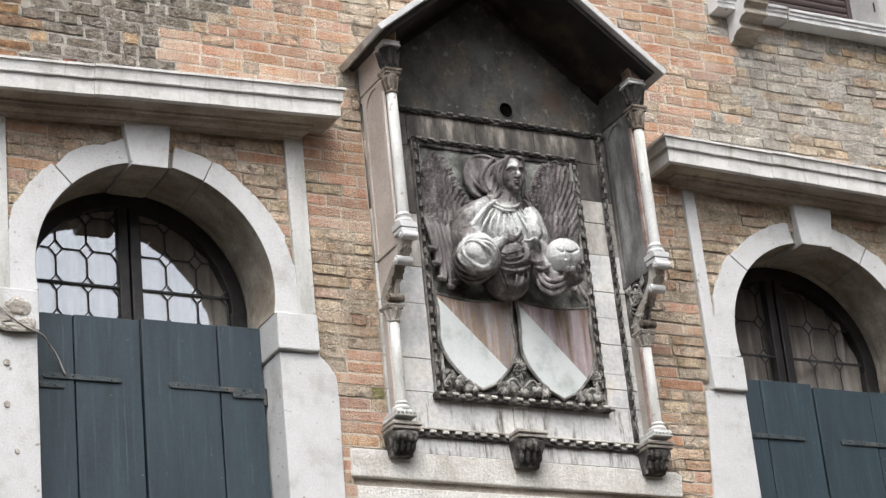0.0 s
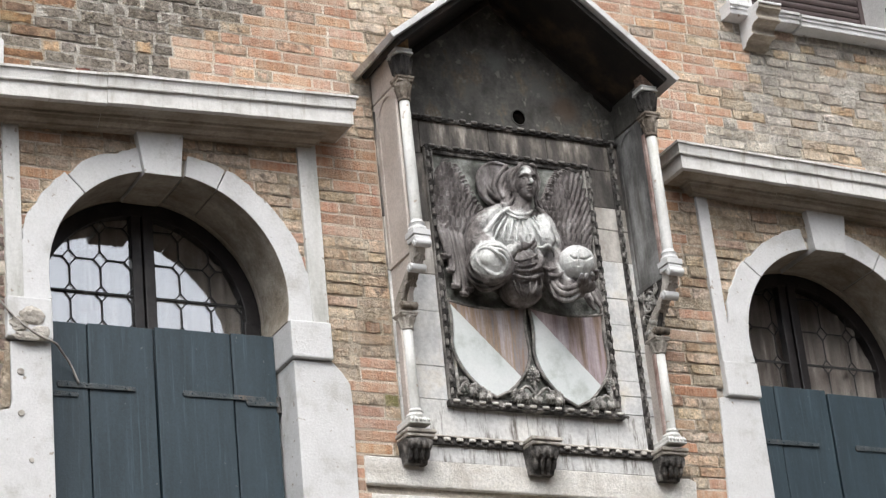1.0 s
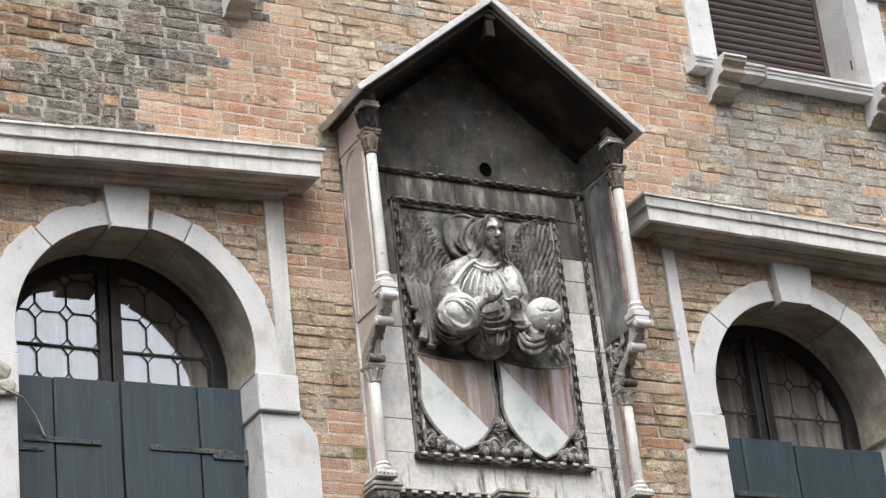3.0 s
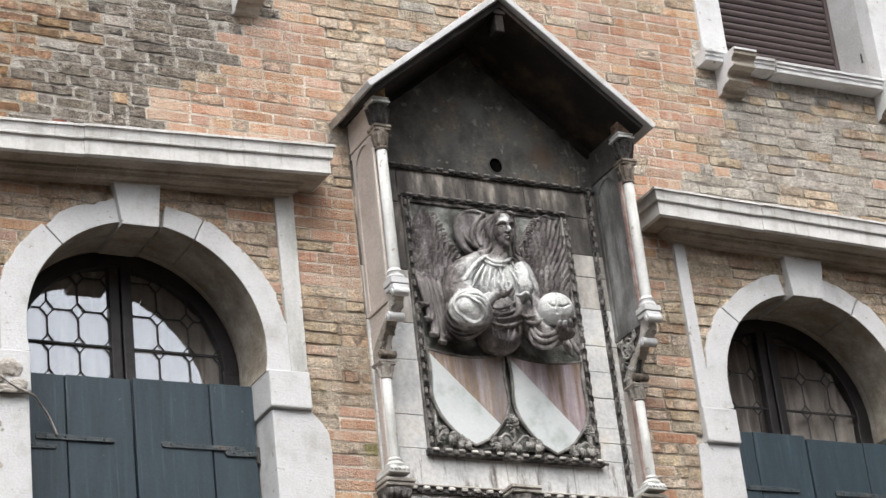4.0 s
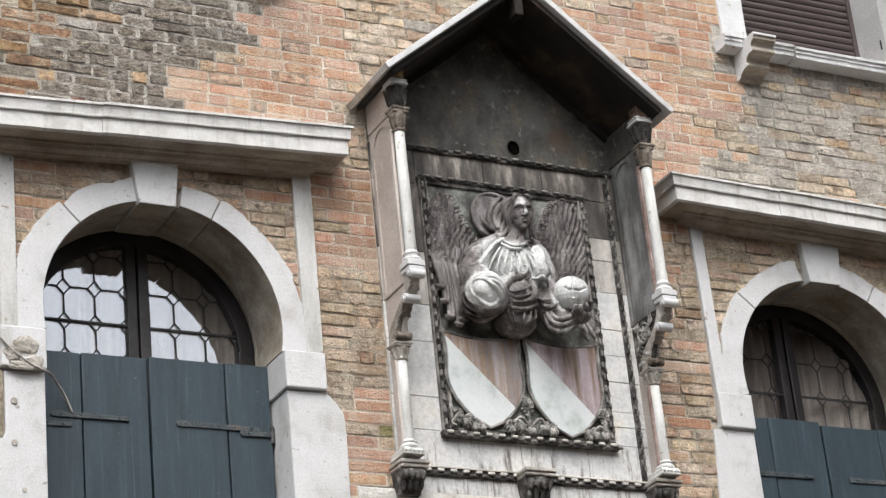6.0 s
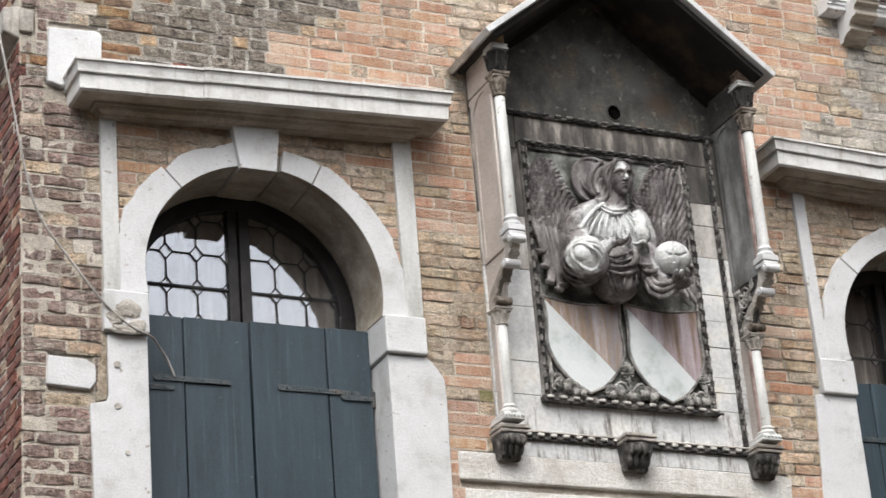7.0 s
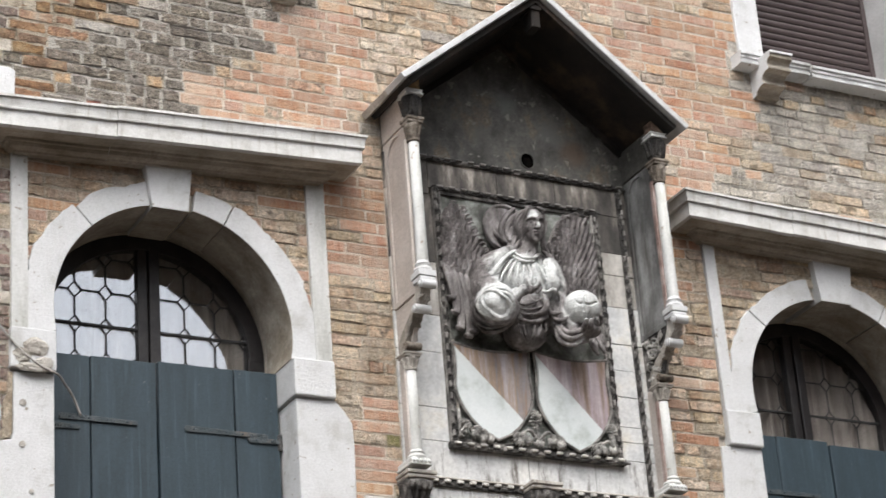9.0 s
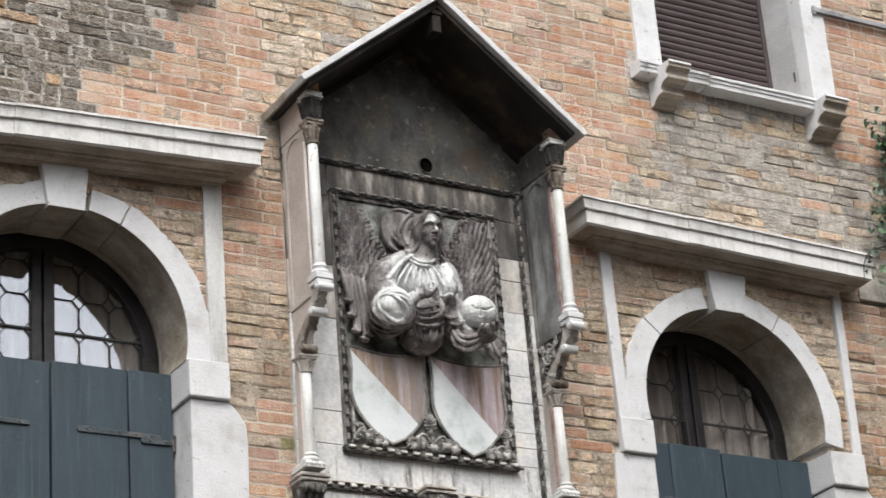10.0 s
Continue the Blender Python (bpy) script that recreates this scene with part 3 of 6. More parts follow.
def strap(parent, x0, x1, z, y, knuckle=None):
    bm = bmesh.new()
    prism(bm, [(x0, z - 0.017), (x1, z - 0.012), (x1 + 0.008, z), (x1, z + 0.012), (x0, z + 0.017), (x0 - 0.008, z)], y - 0.008, y, bevel=0.002)
    h = part("strap_hinge", bm, STRAP, parent, "painted iron strap hinge")
    k = max(2, int((x1 - x0) / 0.09))
    for i in range(k):
        bm = bmesh.new()
        bmesh.ops.create_uvsphere(bm, u_segments=8, v_segments=5, radius=0.006, matrix=Matrix.Translation((x0 + (x1 - x0) * (i + 0.5) / k, y - 0.008, z)))
        part("rivet", bm, PAINT, h)
    if knuckle is not None:
        bm = bmesh.new()
        lathe(bm, [(0.012, z - 0.045), (0.014, z - 0.04), (0.014, z + 0.04), (0.012, z + 0.045)], knuckle, y + 0.004, 10)
        part("knuckle", bm, IRON, h)


def shutters(edges, top, straps, label):
    t = thing("board_shutter", label, "shutter", "board shutters")
    y = 0.18
    for i, (x0, x1) in enumerate(zip(edges, edges[1:])):
        bm = bmesh.new()
        dz = 0.006 * ((i * 37) % 3 - 1)
        box(bm, x0 + 0.004, x1 - 0.004, y + 0.003 * (i % 2), y + 0.04, 4.0, top + dz, 0.005)
        part("board", bm, PAINT, t)
    for x0, x1, z, kn in straps:
        strap(t, x0, x1, z, y, kn)
    return t


LB = "blue-grey painted board shutter leaf with iron strap hinges, closed"
shutters([-2.474, -2.226, -1.868], 6.272, [(-2.39, -1.985, 5.925, None), (-2.455, -2.29, 5.872, None)], LB)
shutters([-1.864, -1.441, -1.19], 6.288, [(-1.72, -1.27, 5.925, None), (-1.37, -1.20, 5.90, -1.192)], LB)
shutters([1.734, 1.985, 2.362], 6.268, [(1.84, 2.24, 5.912, None), (1.74, 1.86, 5.865, None)], LB)
shutters([2.366, 2.78, 3.022], 6.255, [(2.51, 2.95, 5.912, None), (2.88, 3.01, 5.87, 3.016)], LB)


# ---- cornices over the windows ----
def cornice(x0, x1, z0, z1, breaks, label):
    t = thing("window_cornice", label, "cornice", "window cornices")
    prof = [(0.0, 0.185), (0.244, 0.172), (0.252, 0.168), (0.252, 0.154), (0.243, 0.151), (0.239, 0.134), (0.236, 0.104), (0.238, 0.100), (0.236, 0.092), (0.222, 0.089), (0.222, 0.006), (0.214, 0.0),
            (0.205, -0.004), (0.112, -0.002), (0.108, -0.014), (0.094, -0.016), (0.084, -0.034), (0.056, -0.046), (0.052, -0.056), (0.0, -0.056)]
    tilt = lambda x: z0 + (z1 - z0) * (x - x0) / (x1 - x0)
    xs = [x0] + breaks + [x1]
    for i, (a, b) in enumerate(zip(xs, xs[1:])):
        bm = bmesh.new()
        n = 14
        rows = []
        for k in range(n + 1):
            row = []
            for o, z in prof:
                lo = a + (0.252 - o) if i == 0 else a + 0.001
                hi = b - (0.252 - o) if i == len(xs) - 2 else b - 0.001
                x = lo + (hi - lo) * k / n
                chip = 0.0025 * noise.noise((x * 9, z * 20, 1.7 + x0)) if 0 < k < n else 0.0
                row.append(bm.verts.new((x, -o - chip - 0.002 * (i % 2), z + tilt(x) + 0.6 * chip + 0.004 * (i % 2))))
            rows.append(row)
        # soffit profile: darker material, soil plus shade in its colour
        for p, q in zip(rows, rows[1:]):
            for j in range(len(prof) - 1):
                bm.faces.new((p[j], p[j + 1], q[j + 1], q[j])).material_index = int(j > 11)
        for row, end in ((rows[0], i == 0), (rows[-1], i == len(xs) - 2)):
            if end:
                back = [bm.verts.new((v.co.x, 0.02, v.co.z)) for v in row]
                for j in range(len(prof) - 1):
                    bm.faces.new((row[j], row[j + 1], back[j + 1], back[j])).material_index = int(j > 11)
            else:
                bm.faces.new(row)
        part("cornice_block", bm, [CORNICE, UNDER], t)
    return t


CORNICE = surface("streaked_white_stone", [(0.05, (0.48, 0.47, 0.445)), (0.45, (0.62, 0.615, 0.595)), (0.9, (0.70, 0.695, 0.68))], 6, 60, 0.75, bump=0.3, dist=0.006, grit=0.18,
                  stain=(0.30, 0.265, 0.22), stain_at=(0.56, 0.80), stain_scale=5, run_stretch=(6, 1.0, 0.6))
cornice(-2.900, -0.782, 7.288, 7.394, [-2.21], "long moulded white stone cornice over an arched window, slightly tilted")
cornice(1.262, 3.442, 7.410, 7.358, [2.02], "long moulded white stone cornice over an arched window")

# ---- the upper window with its sill on brackets ----
ROLL = surface("brown_roller_slats", [(0.1, (0.055, 0.040, 0.040)), (0.9, (0.080, 0.060, 0.059))], 3, 60, 0.42, bump=0.1)
REVEAL = surface("pale_grey_render", [(0.3, (0.44, 0.44, 0.44)), (0.7, (0.54, 0.54, 0.54))], 3, 70, 0.9, bump=0.2)
win = thing("upper_window", "white stone window surround with grey plastered reveals", "window")
for nm, x0, x1, y0, y1, m in (("jamb_stone", 1.967, 2.152, -0.02, 0.1, STONE), ("jamb_stone", 3.358, 3.548, -0.02, 0.1, STONE), ("reveal", 2.09, 2.153, 0.1, 0.5, REVEAL), ("reveal", 3.357, 3.42, 0.1, 0.5, REVEAL),
                              ("head_stone", 1.967, 3.548, -0.02, 0.5, STONE)):
    bm = bmesh.new()
    z0, z1 = (8.70, 10.58) if nm != "head_stone" else (10.582, 10.75)
    box(bm, x0, x1, y0, y1, z0, z1, 0.006)
    part(nm, bm, m, win)
bm = bmesh.new()
box(bm, 3.352, 3.358, 0.13, 0.145, 8.95, 9.02, 0.002)
part("catch", bm, IRON, win, "small iron shutter catch")
roller = thing("roller_shutter", "brown slatted roller shutter, rolled down", "roller shutter")
bm = bmesh.new()
box(bm, 2.15, 3.36, 0.40, 0.42, 8.7, 10.58)
part("backing", bm, FRAME, roller)
for x0, x1 in ((2.152, 2.185), (3.325, 3.358)):
    bm = bmesh.new()
    box(bm, x0, x1, 0.365, 0.40, 8.7, 10.58, 0.003)
    part("guide_rail", bm, ROLL, roller)
slat = None
for k in range(36):
    z = 8.76 + 0.0505 * k
    if slat is None:
        bm = bmesh.new()
        prism(bm, [(0.0, 0.001), (-0.006, 0.006), (-0.011, 0.018), (-0.011, 0.030), (-0.007, 0.042), (0.0, 0.048), (0.012, 0.048), (0.012, 0.001)], 2.153, 3.357, "x")
        slat = part("slat", bm, ROLL, roller)
        slat.location = (0, 0.388, z)
    else:
        o = slat.copy()
        scene.collection.objects.link(o)
        o.location = (0, 0.388, z)

sill = thing("window_sill", "weathered moulded stone window sill, cracked across", "window sill")
for a, b, dz in ((1.905, 2.425, 0.008), (2.438, 3.53, 0.0)):
    bm = bmesh.new()
    prof = [(-0.36, 0.115), (0.06, 0.11), (0.120, 0.106), (0.127, 0.10), (0.126, 0.084), (0.115, 0.081), (0.115, 0.062), (0.107, 0.058), (0.105, 0.044), (0.109, 0.040), (0.107, 0.029), (0.09, 0.025), (0.06, 0.024), (-0.01, 0.024)]
    n = 26
    rows = []
    for k in range(n + 1):
        x = a + (b - a) * k / n
        row = []
        for o, z in prof:
            worn = 0.010 * noise.noise((x * 11, z * 9, 4.0)) + (0.012 * noise.noise((x * 27, 2.0, 9.0)) if z > 0.08 else 0)
            row.append(bm.verts.new((x, -o + (worn if o > 0 else 0), 8.575 + dz + z + 0.5 * worn)))
        rows.append(row)
    for p, q in zip(rows, rows[1:]):
        for j in range(len(prof) - 1):
            bm.faces.new((p[j], p[j + 1], q[j + 1], q[j]))
    bm.faces.new(rows[0]), bm.faces.new(rows[-1])
    part("sill_stone", bm, STONE, sill)


def console(x0, x1, ztop, label):
    """A bracket with a stepped double-curve underside."""
    h = ztop
    o = [(0.02, h), (-0.235, h), (-0.238, h - 0.018), (-0.226, h - 0.021), (-0.226, h - 0.044)]
    for y, z, l, d in ((-0.212, 0.047, 0.062, 0.066), (-0.140, 0.124, 0.062, 0.060)):
        o += [(y, h - z), (y + 0.016, h - z - 0.010), (y + 0.024, h - z - 0.026), (y + 0.022, h - z - 0.042), (y + 0.010, h - z - 0.052), (y + 0.012, h - z - d), (y + l, h - z - d - 0.004)]
    o += [(-0.070, h - 0.196), (-0.046, h - 0.206), (-0.036, h - 0.228), (0.02, h - 0.235)]
    bm = bmesh.new()
    prism(bm, o, x0, x1, "x", bevel=0.004)
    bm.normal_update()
    # white sides; the stepped front and belly carry painted shade with the soil
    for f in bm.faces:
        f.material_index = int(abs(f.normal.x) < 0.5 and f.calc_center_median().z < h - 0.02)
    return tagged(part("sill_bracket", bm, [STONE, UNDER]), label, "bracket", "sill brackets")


console(2.035, 2.205, 8.656, "stepped and curved stone bracket under a window sill")
console(3.265, 3.455, 8.656, "stepped and curved stone bracket under a window sill")
console(-1.215, -1.065, 8.69, "stepped and curved stone bracket high on the brick wall")
bm = bmesh.new()
box(bm, 3.45, 4.6, -0.045, -0.015, 9.415, 9.45, 0.003)
box(bm, 3.455, 3.475, -0.04, 0.03, 9.40, 9.462, 0.003)
box(bm, 4.58, 4.60, -0.04, 0.03, 9.40, 9.462, 0.003)
tagged(part("wall_tie_bar", bm, surface("grey_painted_iron", [(0.3, (0.2, 0.2, 0.21)), (0.7, (0.3, 0.3, 0.31))], 9, 60, 0.6)), "flat grey iron bar fixed along the brick wall", "iron bar")


# ---- single white stones set into the brickwork ----
def wall_stone(outline, label, y=-0.012, m=None):
    bm = bmesh.new()
    prism(bm, outline, y, 0.12, bevel=0.008)
    return tagged(part("wall_stone", bm, m or STONE), label, "stone block", "stones in the wall")


wall_stone([(-2.978, 7.42), (-2.90, 7.40), (-2.80, 7.43), (-2.69, 7.55), (-2.685, 7.735), (-2.72, 7.752), (-2.972, 7.735)], "squarish white stone block set into the brickwork beside a cornice", -0.02)
wall_stone([(-2.998, 5.765), (-2.78, 5.755), (-2.748, 5.80), (-2.75, 5.885), (-2.80, 5.912), (-2.99, 5.918)], "small white stone block set into old brickwork")
wall_stone([(3.47, 7.33), (3.95, 7.33), (3.95, 7.48), (3.60, 7.505), (3.48, 7.45)], "grey-white stone block beside a cornice end", -0.02, STONE_DIRTY)
wall_stone([(-3.118, 7.70), (-3.05, 7.70), (-3.04, 7.82), (-3.118, 7.84)], "whitish corner stone at the end of the facade", -0.004, STONE_DIRTY)
wall_stone([(-0.82, 5.43), (1.20, 5.43), (1.215, 5.56), (1.17, 5.576), (-0.815, 5.585)], "long pale stone course below the shrine", -0.014, COURSE_STONE)
wall_stone([(-0.80, 5.26), (0.62, 5.26), (0.62, 5.39), (-0.79, 5.385)], "lower pale stone course with chipped face", -0.004, COURSE_STONE)
bm = bmesh.new()
prism(bm, [(-3.20, 7.70), (-3.10, 7.66), (-3.10, 7.86), (-3.20, 7.84)], 0.02, 6.0, bevel=0.01)
tagged(part("stone_band", bm, STONE_DIRTY), "grey stone band along the side wall", "stone band")

bm = bmesh.new()
prism(bm, [(-2.748, 5.70), (-2.700, 5.712), (-2.692, 5.74), (-2.690, 6.05), (-2.716, 6.058), (-2.722, 5.93), (-2.738, 5.90), (-2.742, 5.80)], -0.006, 0.12, bevel=0.004)
tagged(part("mortar_patch", bm, MORTAR_TAN), "brown mortar patch filled in beside a white jamb stone", "mortar patch")
cable_bm = bmesh.new()
way = [(-3.30, 0.0, 9.0), (-3.28, -0.03, 8.2), (-3.255, -0.05, 7.75), (-3.19, -0.06, 7.35), (-3.115, -0.06, 6.90), (-3.04, -0.055, 6.64), (-2.90, -0.05, 6.44), (-2.715, -0.05, 6.205), (-2.58, -0.055, 6.09), (-2.47, -0.03, 6.055),
       (-2.40, 0.08, 6.06), (-2.33, 0.15, 6.02), (-2.285, 0.165, 5.93)]
fine = []
for i in range(len(way) - 1):
    p0, p1, p2, p3 = (Vector(way[max(0, min(len(way) - 1, i + k))]) for k in (-1, 0, 1, 2))
    for k in range(4):
        u = k / 4
        fine.append(0.5 * (2 * p1 + (p2 - p0) * u + (2 * p0 - 5 * p1 + 4 * p2 - p3) * u * u + (3 * p1 - p0 - 3 * p2 + p3) * u ** 3))
tube(cable_bm, fine + [Vector(way[-1])], 0.006, 8)
tagged(part("cable", cable_bm, surface("grey_cable", [(0.3, (0.36, 0.34, 0.31)), (0.7, (0.48, 0.46, 0.43))], 9, 60, 0.7), smooth=True), "thin grey cable hanging down the wall to the shutter hinge", "cable")

# ---- the gabled wall shrine ----
SX = 0.235                          # its middle line
COLX = (SX - 0.790, SX + 0.785)     # column axes
shrine = thing("wall_shrine", "gabled stone wall shrine with slender columns, dentils and corbels", "shrine")
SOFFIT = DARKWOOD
apex, tip, rx = 8.575, 7.835, 0.925

for sgn in (-1, 1):
    bm = bmesh.new()
    d = Vector((sgn * rx, tip - apex)).normalized()
    up = Vector((-d.y * sgn, d.x * sgn))
    up = up if up.y > 0 else -up
    p0, p1 = Vector((SX, apex)), Vector((SX + sgn * rx, tip))
    o = [(p0.x, p0.y), (p1.x, p1.y), (p1.x - up.x * 0.035, p1.y - up.y * 0.035), (p0.x, p0.y - 0.046)]
    prism(bm, o, -0.515, -0.30, bevel=0.004)
    part("roof_slab", bm, STONE, shrine, "white stone roof slab edge")
    bm = bmesh.new()
    o2 = [(p0.x, p0.y - 0.006), (p1.x - d.x * 0.006, p1.y - d.y * 0.006), (p1.x - up.x * 0.035 - d.x * 0.006, p1.y - up.y * 0.035), (p0.x, p0.y - 0.05)]
    prism(bm, o2, -0.299, 0.03, bevel=0.003)
    part("roof_slab", bm, STONE_DIRTY, shrine)
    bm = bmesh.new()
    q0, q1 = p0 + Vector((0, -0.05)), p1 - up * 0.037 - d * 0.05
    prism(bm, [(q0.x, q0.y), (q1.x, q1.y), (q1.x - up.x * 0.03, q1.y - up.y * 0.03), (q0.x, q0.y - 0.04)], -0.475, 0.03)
    part("soffit_board", bm, SOFFIT, shrine, "black soffit under the roof")
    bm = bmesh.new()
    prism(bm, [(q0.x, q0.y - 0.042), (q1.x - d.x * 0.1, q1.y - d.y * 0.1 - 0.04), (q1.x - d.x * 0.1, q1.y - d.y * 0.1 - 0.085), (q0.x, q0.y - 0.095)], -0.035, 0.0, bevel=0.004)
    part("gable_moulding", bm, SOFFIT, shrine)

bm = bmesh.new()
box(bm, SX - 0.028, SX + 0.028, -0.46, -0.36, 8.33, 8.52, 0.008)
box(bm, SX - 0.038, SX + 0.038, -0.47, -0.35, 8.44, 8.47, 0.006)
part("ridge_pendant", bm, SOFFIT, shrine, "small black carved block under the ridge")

# painted gable field, with a drain hole
bm = bmesh.new()
holec, hr = Vector((0.357, 7.712)), 0.040
outl = [(COLX[0] + 0.03, 7.625), (COLX[1] - 0.03, 7.625), (COLX[1] - 0.03, 7.83), (SX, 8.45), (COLX[0] + 0.03, 7.83)]
ov = [bm.verts.new((u, -0.012, v)) for u, v in outl]
hv = [bm.verts.new((holec.x + hr * math.cos(2 * math.pi * k / 16), -0.012, holec.y + 1.15 * hr * math.sin(2 * math.pi * k / 16))) for k in range(16)]
edges = [bm.edges.new((a, b)) for a, b in zip(ov, ov[1:] + ov[:1])] + [bm.edges.new((a, b)) for a, b in zip(hv, hv[1:] + hv[:1])]
bmesh.ops.triangle_fill(bm, use_beauty=True, edges=edges)
# the hole is shallow; the shade of a deep one is coloured in black
deep = [bm.verts.new((v.co.x, 0.002, v.co.z)) for v in hv]
for k in range(16):
    bm.faces.new((hv[k], hv[(k + 1) % 16], deep[(k + 1) % 16], deep[k])).material_index = 1
bm.faces.new(deep).material_index = 1
part("gable_field", bm, [FRESCO, PITCH], shrine, "soot-dark plaster gable field with a round hole")
bm = bmesh.new()
tor = [(holec.x + (hr + 0.006) * math.cos(2 * math.pi * k / 20), -0.014, holec.y + (hr + 0.004) * 1.14 * math.sin(2 * math.pi * k / 20)) for k in range(21)]
tube(bm, tor, 0.005, 6)
part("hole_rim", bm, FRESCO, shrine)

for band in ([(0.483, -0.016, 8.336), (0.634, -0.016, 8.245), (0.775, -0.016, 8.102), (0.865, -0.016, 7.937), (0.906, -0.016, 7.774), (0.909, -0.016, 7.644)],):
    bm = bmesh.new()
    tube(bm, band, 0.009, 8)
    tube(bm, [(x - 0.035, y, z - 0.020) for x, y, z in band], 0.006, 8)
    part("plaster_arch", bm, FRESCO, shrine, "faint raised plaster arch line")

# marble facing slabs of the back, each its own stone
def slab(x0, x1, z0, z1, m, y=-0.008):
    bm = bmesh.new()
    box(bm, x0 + 0.0015, x1 - 0.0015, y, 0.006, z0 + 0.0015, z1 - 0.0015, 0.002, 1)
    part("facing_slab", bm, m, shrine)


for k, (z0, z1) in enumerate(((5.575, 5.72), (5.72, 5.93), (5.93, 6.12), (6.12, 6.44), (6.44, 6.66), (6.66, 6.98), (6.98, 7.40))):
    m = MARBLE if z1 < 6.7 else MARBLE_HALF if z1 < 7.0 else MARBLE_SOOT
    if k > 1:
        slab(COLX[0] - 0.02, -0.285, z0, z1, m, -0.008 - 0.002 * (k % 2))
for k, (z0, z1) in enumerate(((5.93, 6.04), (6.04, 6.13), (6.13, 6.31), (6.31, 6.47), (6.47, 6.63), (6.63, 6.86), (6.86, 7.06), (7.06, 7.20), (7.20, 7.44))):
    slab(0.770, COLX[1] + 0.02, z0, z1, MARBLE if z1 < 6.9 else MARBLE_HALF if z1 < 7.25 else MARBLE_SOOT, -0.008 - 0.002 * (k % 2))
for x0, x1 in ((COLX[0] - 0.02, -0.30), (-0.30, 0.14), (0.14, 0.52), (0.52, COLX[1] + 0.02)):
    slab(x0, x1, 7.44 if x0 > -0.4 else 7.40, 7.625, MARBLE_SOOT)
for x0, x1 in ((COLX[0] - 0.02, 0.18), (0.18, 0.60), (0.60, COLX[1] + 0.02)):
    slab(x0, x1, 5.72, 5.93, MARBLE_DRIP)
for x0, x1 in ((COLX[0] - 0.045, 0.20), (0.20, COLX[1] + 0.045)):
    slab(x0, x1, 5.575, 5.72, MARBLE_DRIP, -0.014)

DENT_A = surface("pale_dentil_stone", [(0.3, (0.50, 0.48, 0.45)), (0.7, (0.66, 0.64, 0.60))], 9, 60, 0.8, bump=0.3)
_dent = {}


def dentil(w, h, d, m, parent, x, y, z):
    key = (w, h, d, m.name)
    if key not in _dent:
        bm = bmesh.new()
        box(bm, -w / 2, w / 2, -d, 0, -h / 2, h / 2, 0.0035, 1)
        _dent[key] = part("dentil", bm, m, parent)
        o = _dent[key]
    else:
        o = _dent[key].copy()
        scene.collection.objects.link(o)
        o.parent = parent
    o.location = (x, y, z)


def dentil_row(parent, x0, x1, z, y, pitch, h, m_lo, m_hi):
    """Two staggered rows of little blocks on a fillet, level."""
    bm = bmesh.new()
    box(bm, x0, x1, y - 0.006, 0.004, z - h, z + h, 0.002, 1)
    # black fillet: the shade in the gaps between blocks is put into its colour
    part("fillet", bm, CRUST_AND_GAP, parent)
    n = int((x1 - x0) / pitch)
    for k in range(n):
        x = x0 + (x1 - x0) * (k + 0.5) / n
        dentil(pitch * 0.52, h * 0.92, 0.016, m_hi, parent, x, y - 0.005, z + h * 0.5)
        dentil(pitch * 0.50, h * 0.80, 0.014, m_lo, parent, x + pitch * 0.5 * (x1 - x0) / n / pitch, y - 0.005, z - h * 0.5)


def dentil_col(parent, z0, z1, x, y, pitch, w, m_a, m_b, lean=0.0):
    bm = bmesh.new()
    box(bm, x - w, x + w, y - 0.006, 0.004, z0, z1, 0.002, 1)
    # black here too, so the gaps carry their shade as colour
    part("fillet", bm, CRUST_AND_GAP, parent)
    n = int((z1 - z0) / pitch)
    for k in range(n):
        z = z0 + (z1 - z0) * (k + 0.5) / n
        dentil(w * 0.92, pitch * 0.52, 0.016, m_a, parent, x - w * 0.5, y - 0.005, z)
        dentil(w * 0.85, pitch * 0.50, 0.014, m_b, parent, x + w * 0.5, y - 0.005, z + (z1 - z0) / n / 2)


dentil_row(shrine, COLX[0] + 0.04, COLX[1] - 0.03, 7.622, -0.016, 0.074, 0.015, CRUST_AND_GAP, DENT_MID)
dentil_row(shrine, COLX[0] + 0.03, 0.155, 5.688, -0.022, 0.074, 0.020, CRUST_AND_GAP, DENT_A)
dentil_row(shrine, 0.275, COLX[1] - 0.02, 5.688, -0.022, 0.074, 0.020, CRUST_AND_GAP, DENT_A)
dentil_col(shrine, 5.73, 7.60, 0.945, -0.014, 0.066, 0.016, CRUST_AND_GAP, DENT_MID)
dentil_col(shrine, 5.74, 6.26, -0.488, -0.010, 0.066, 0.012, CRUST_AND_GAP, CRUST_AND_GAP)

# ledge
bm = bmesh.new()
moulding(bm, [(0.0, 5.722), (0.030, 5.722), (0.038, 5.716), (0.038, 5.710), (0.0, 5.708)], COLX[0] - 0.03, COLX[1] + 0.05)
part("ledge", bm, STONE_DIRTY, shrine)


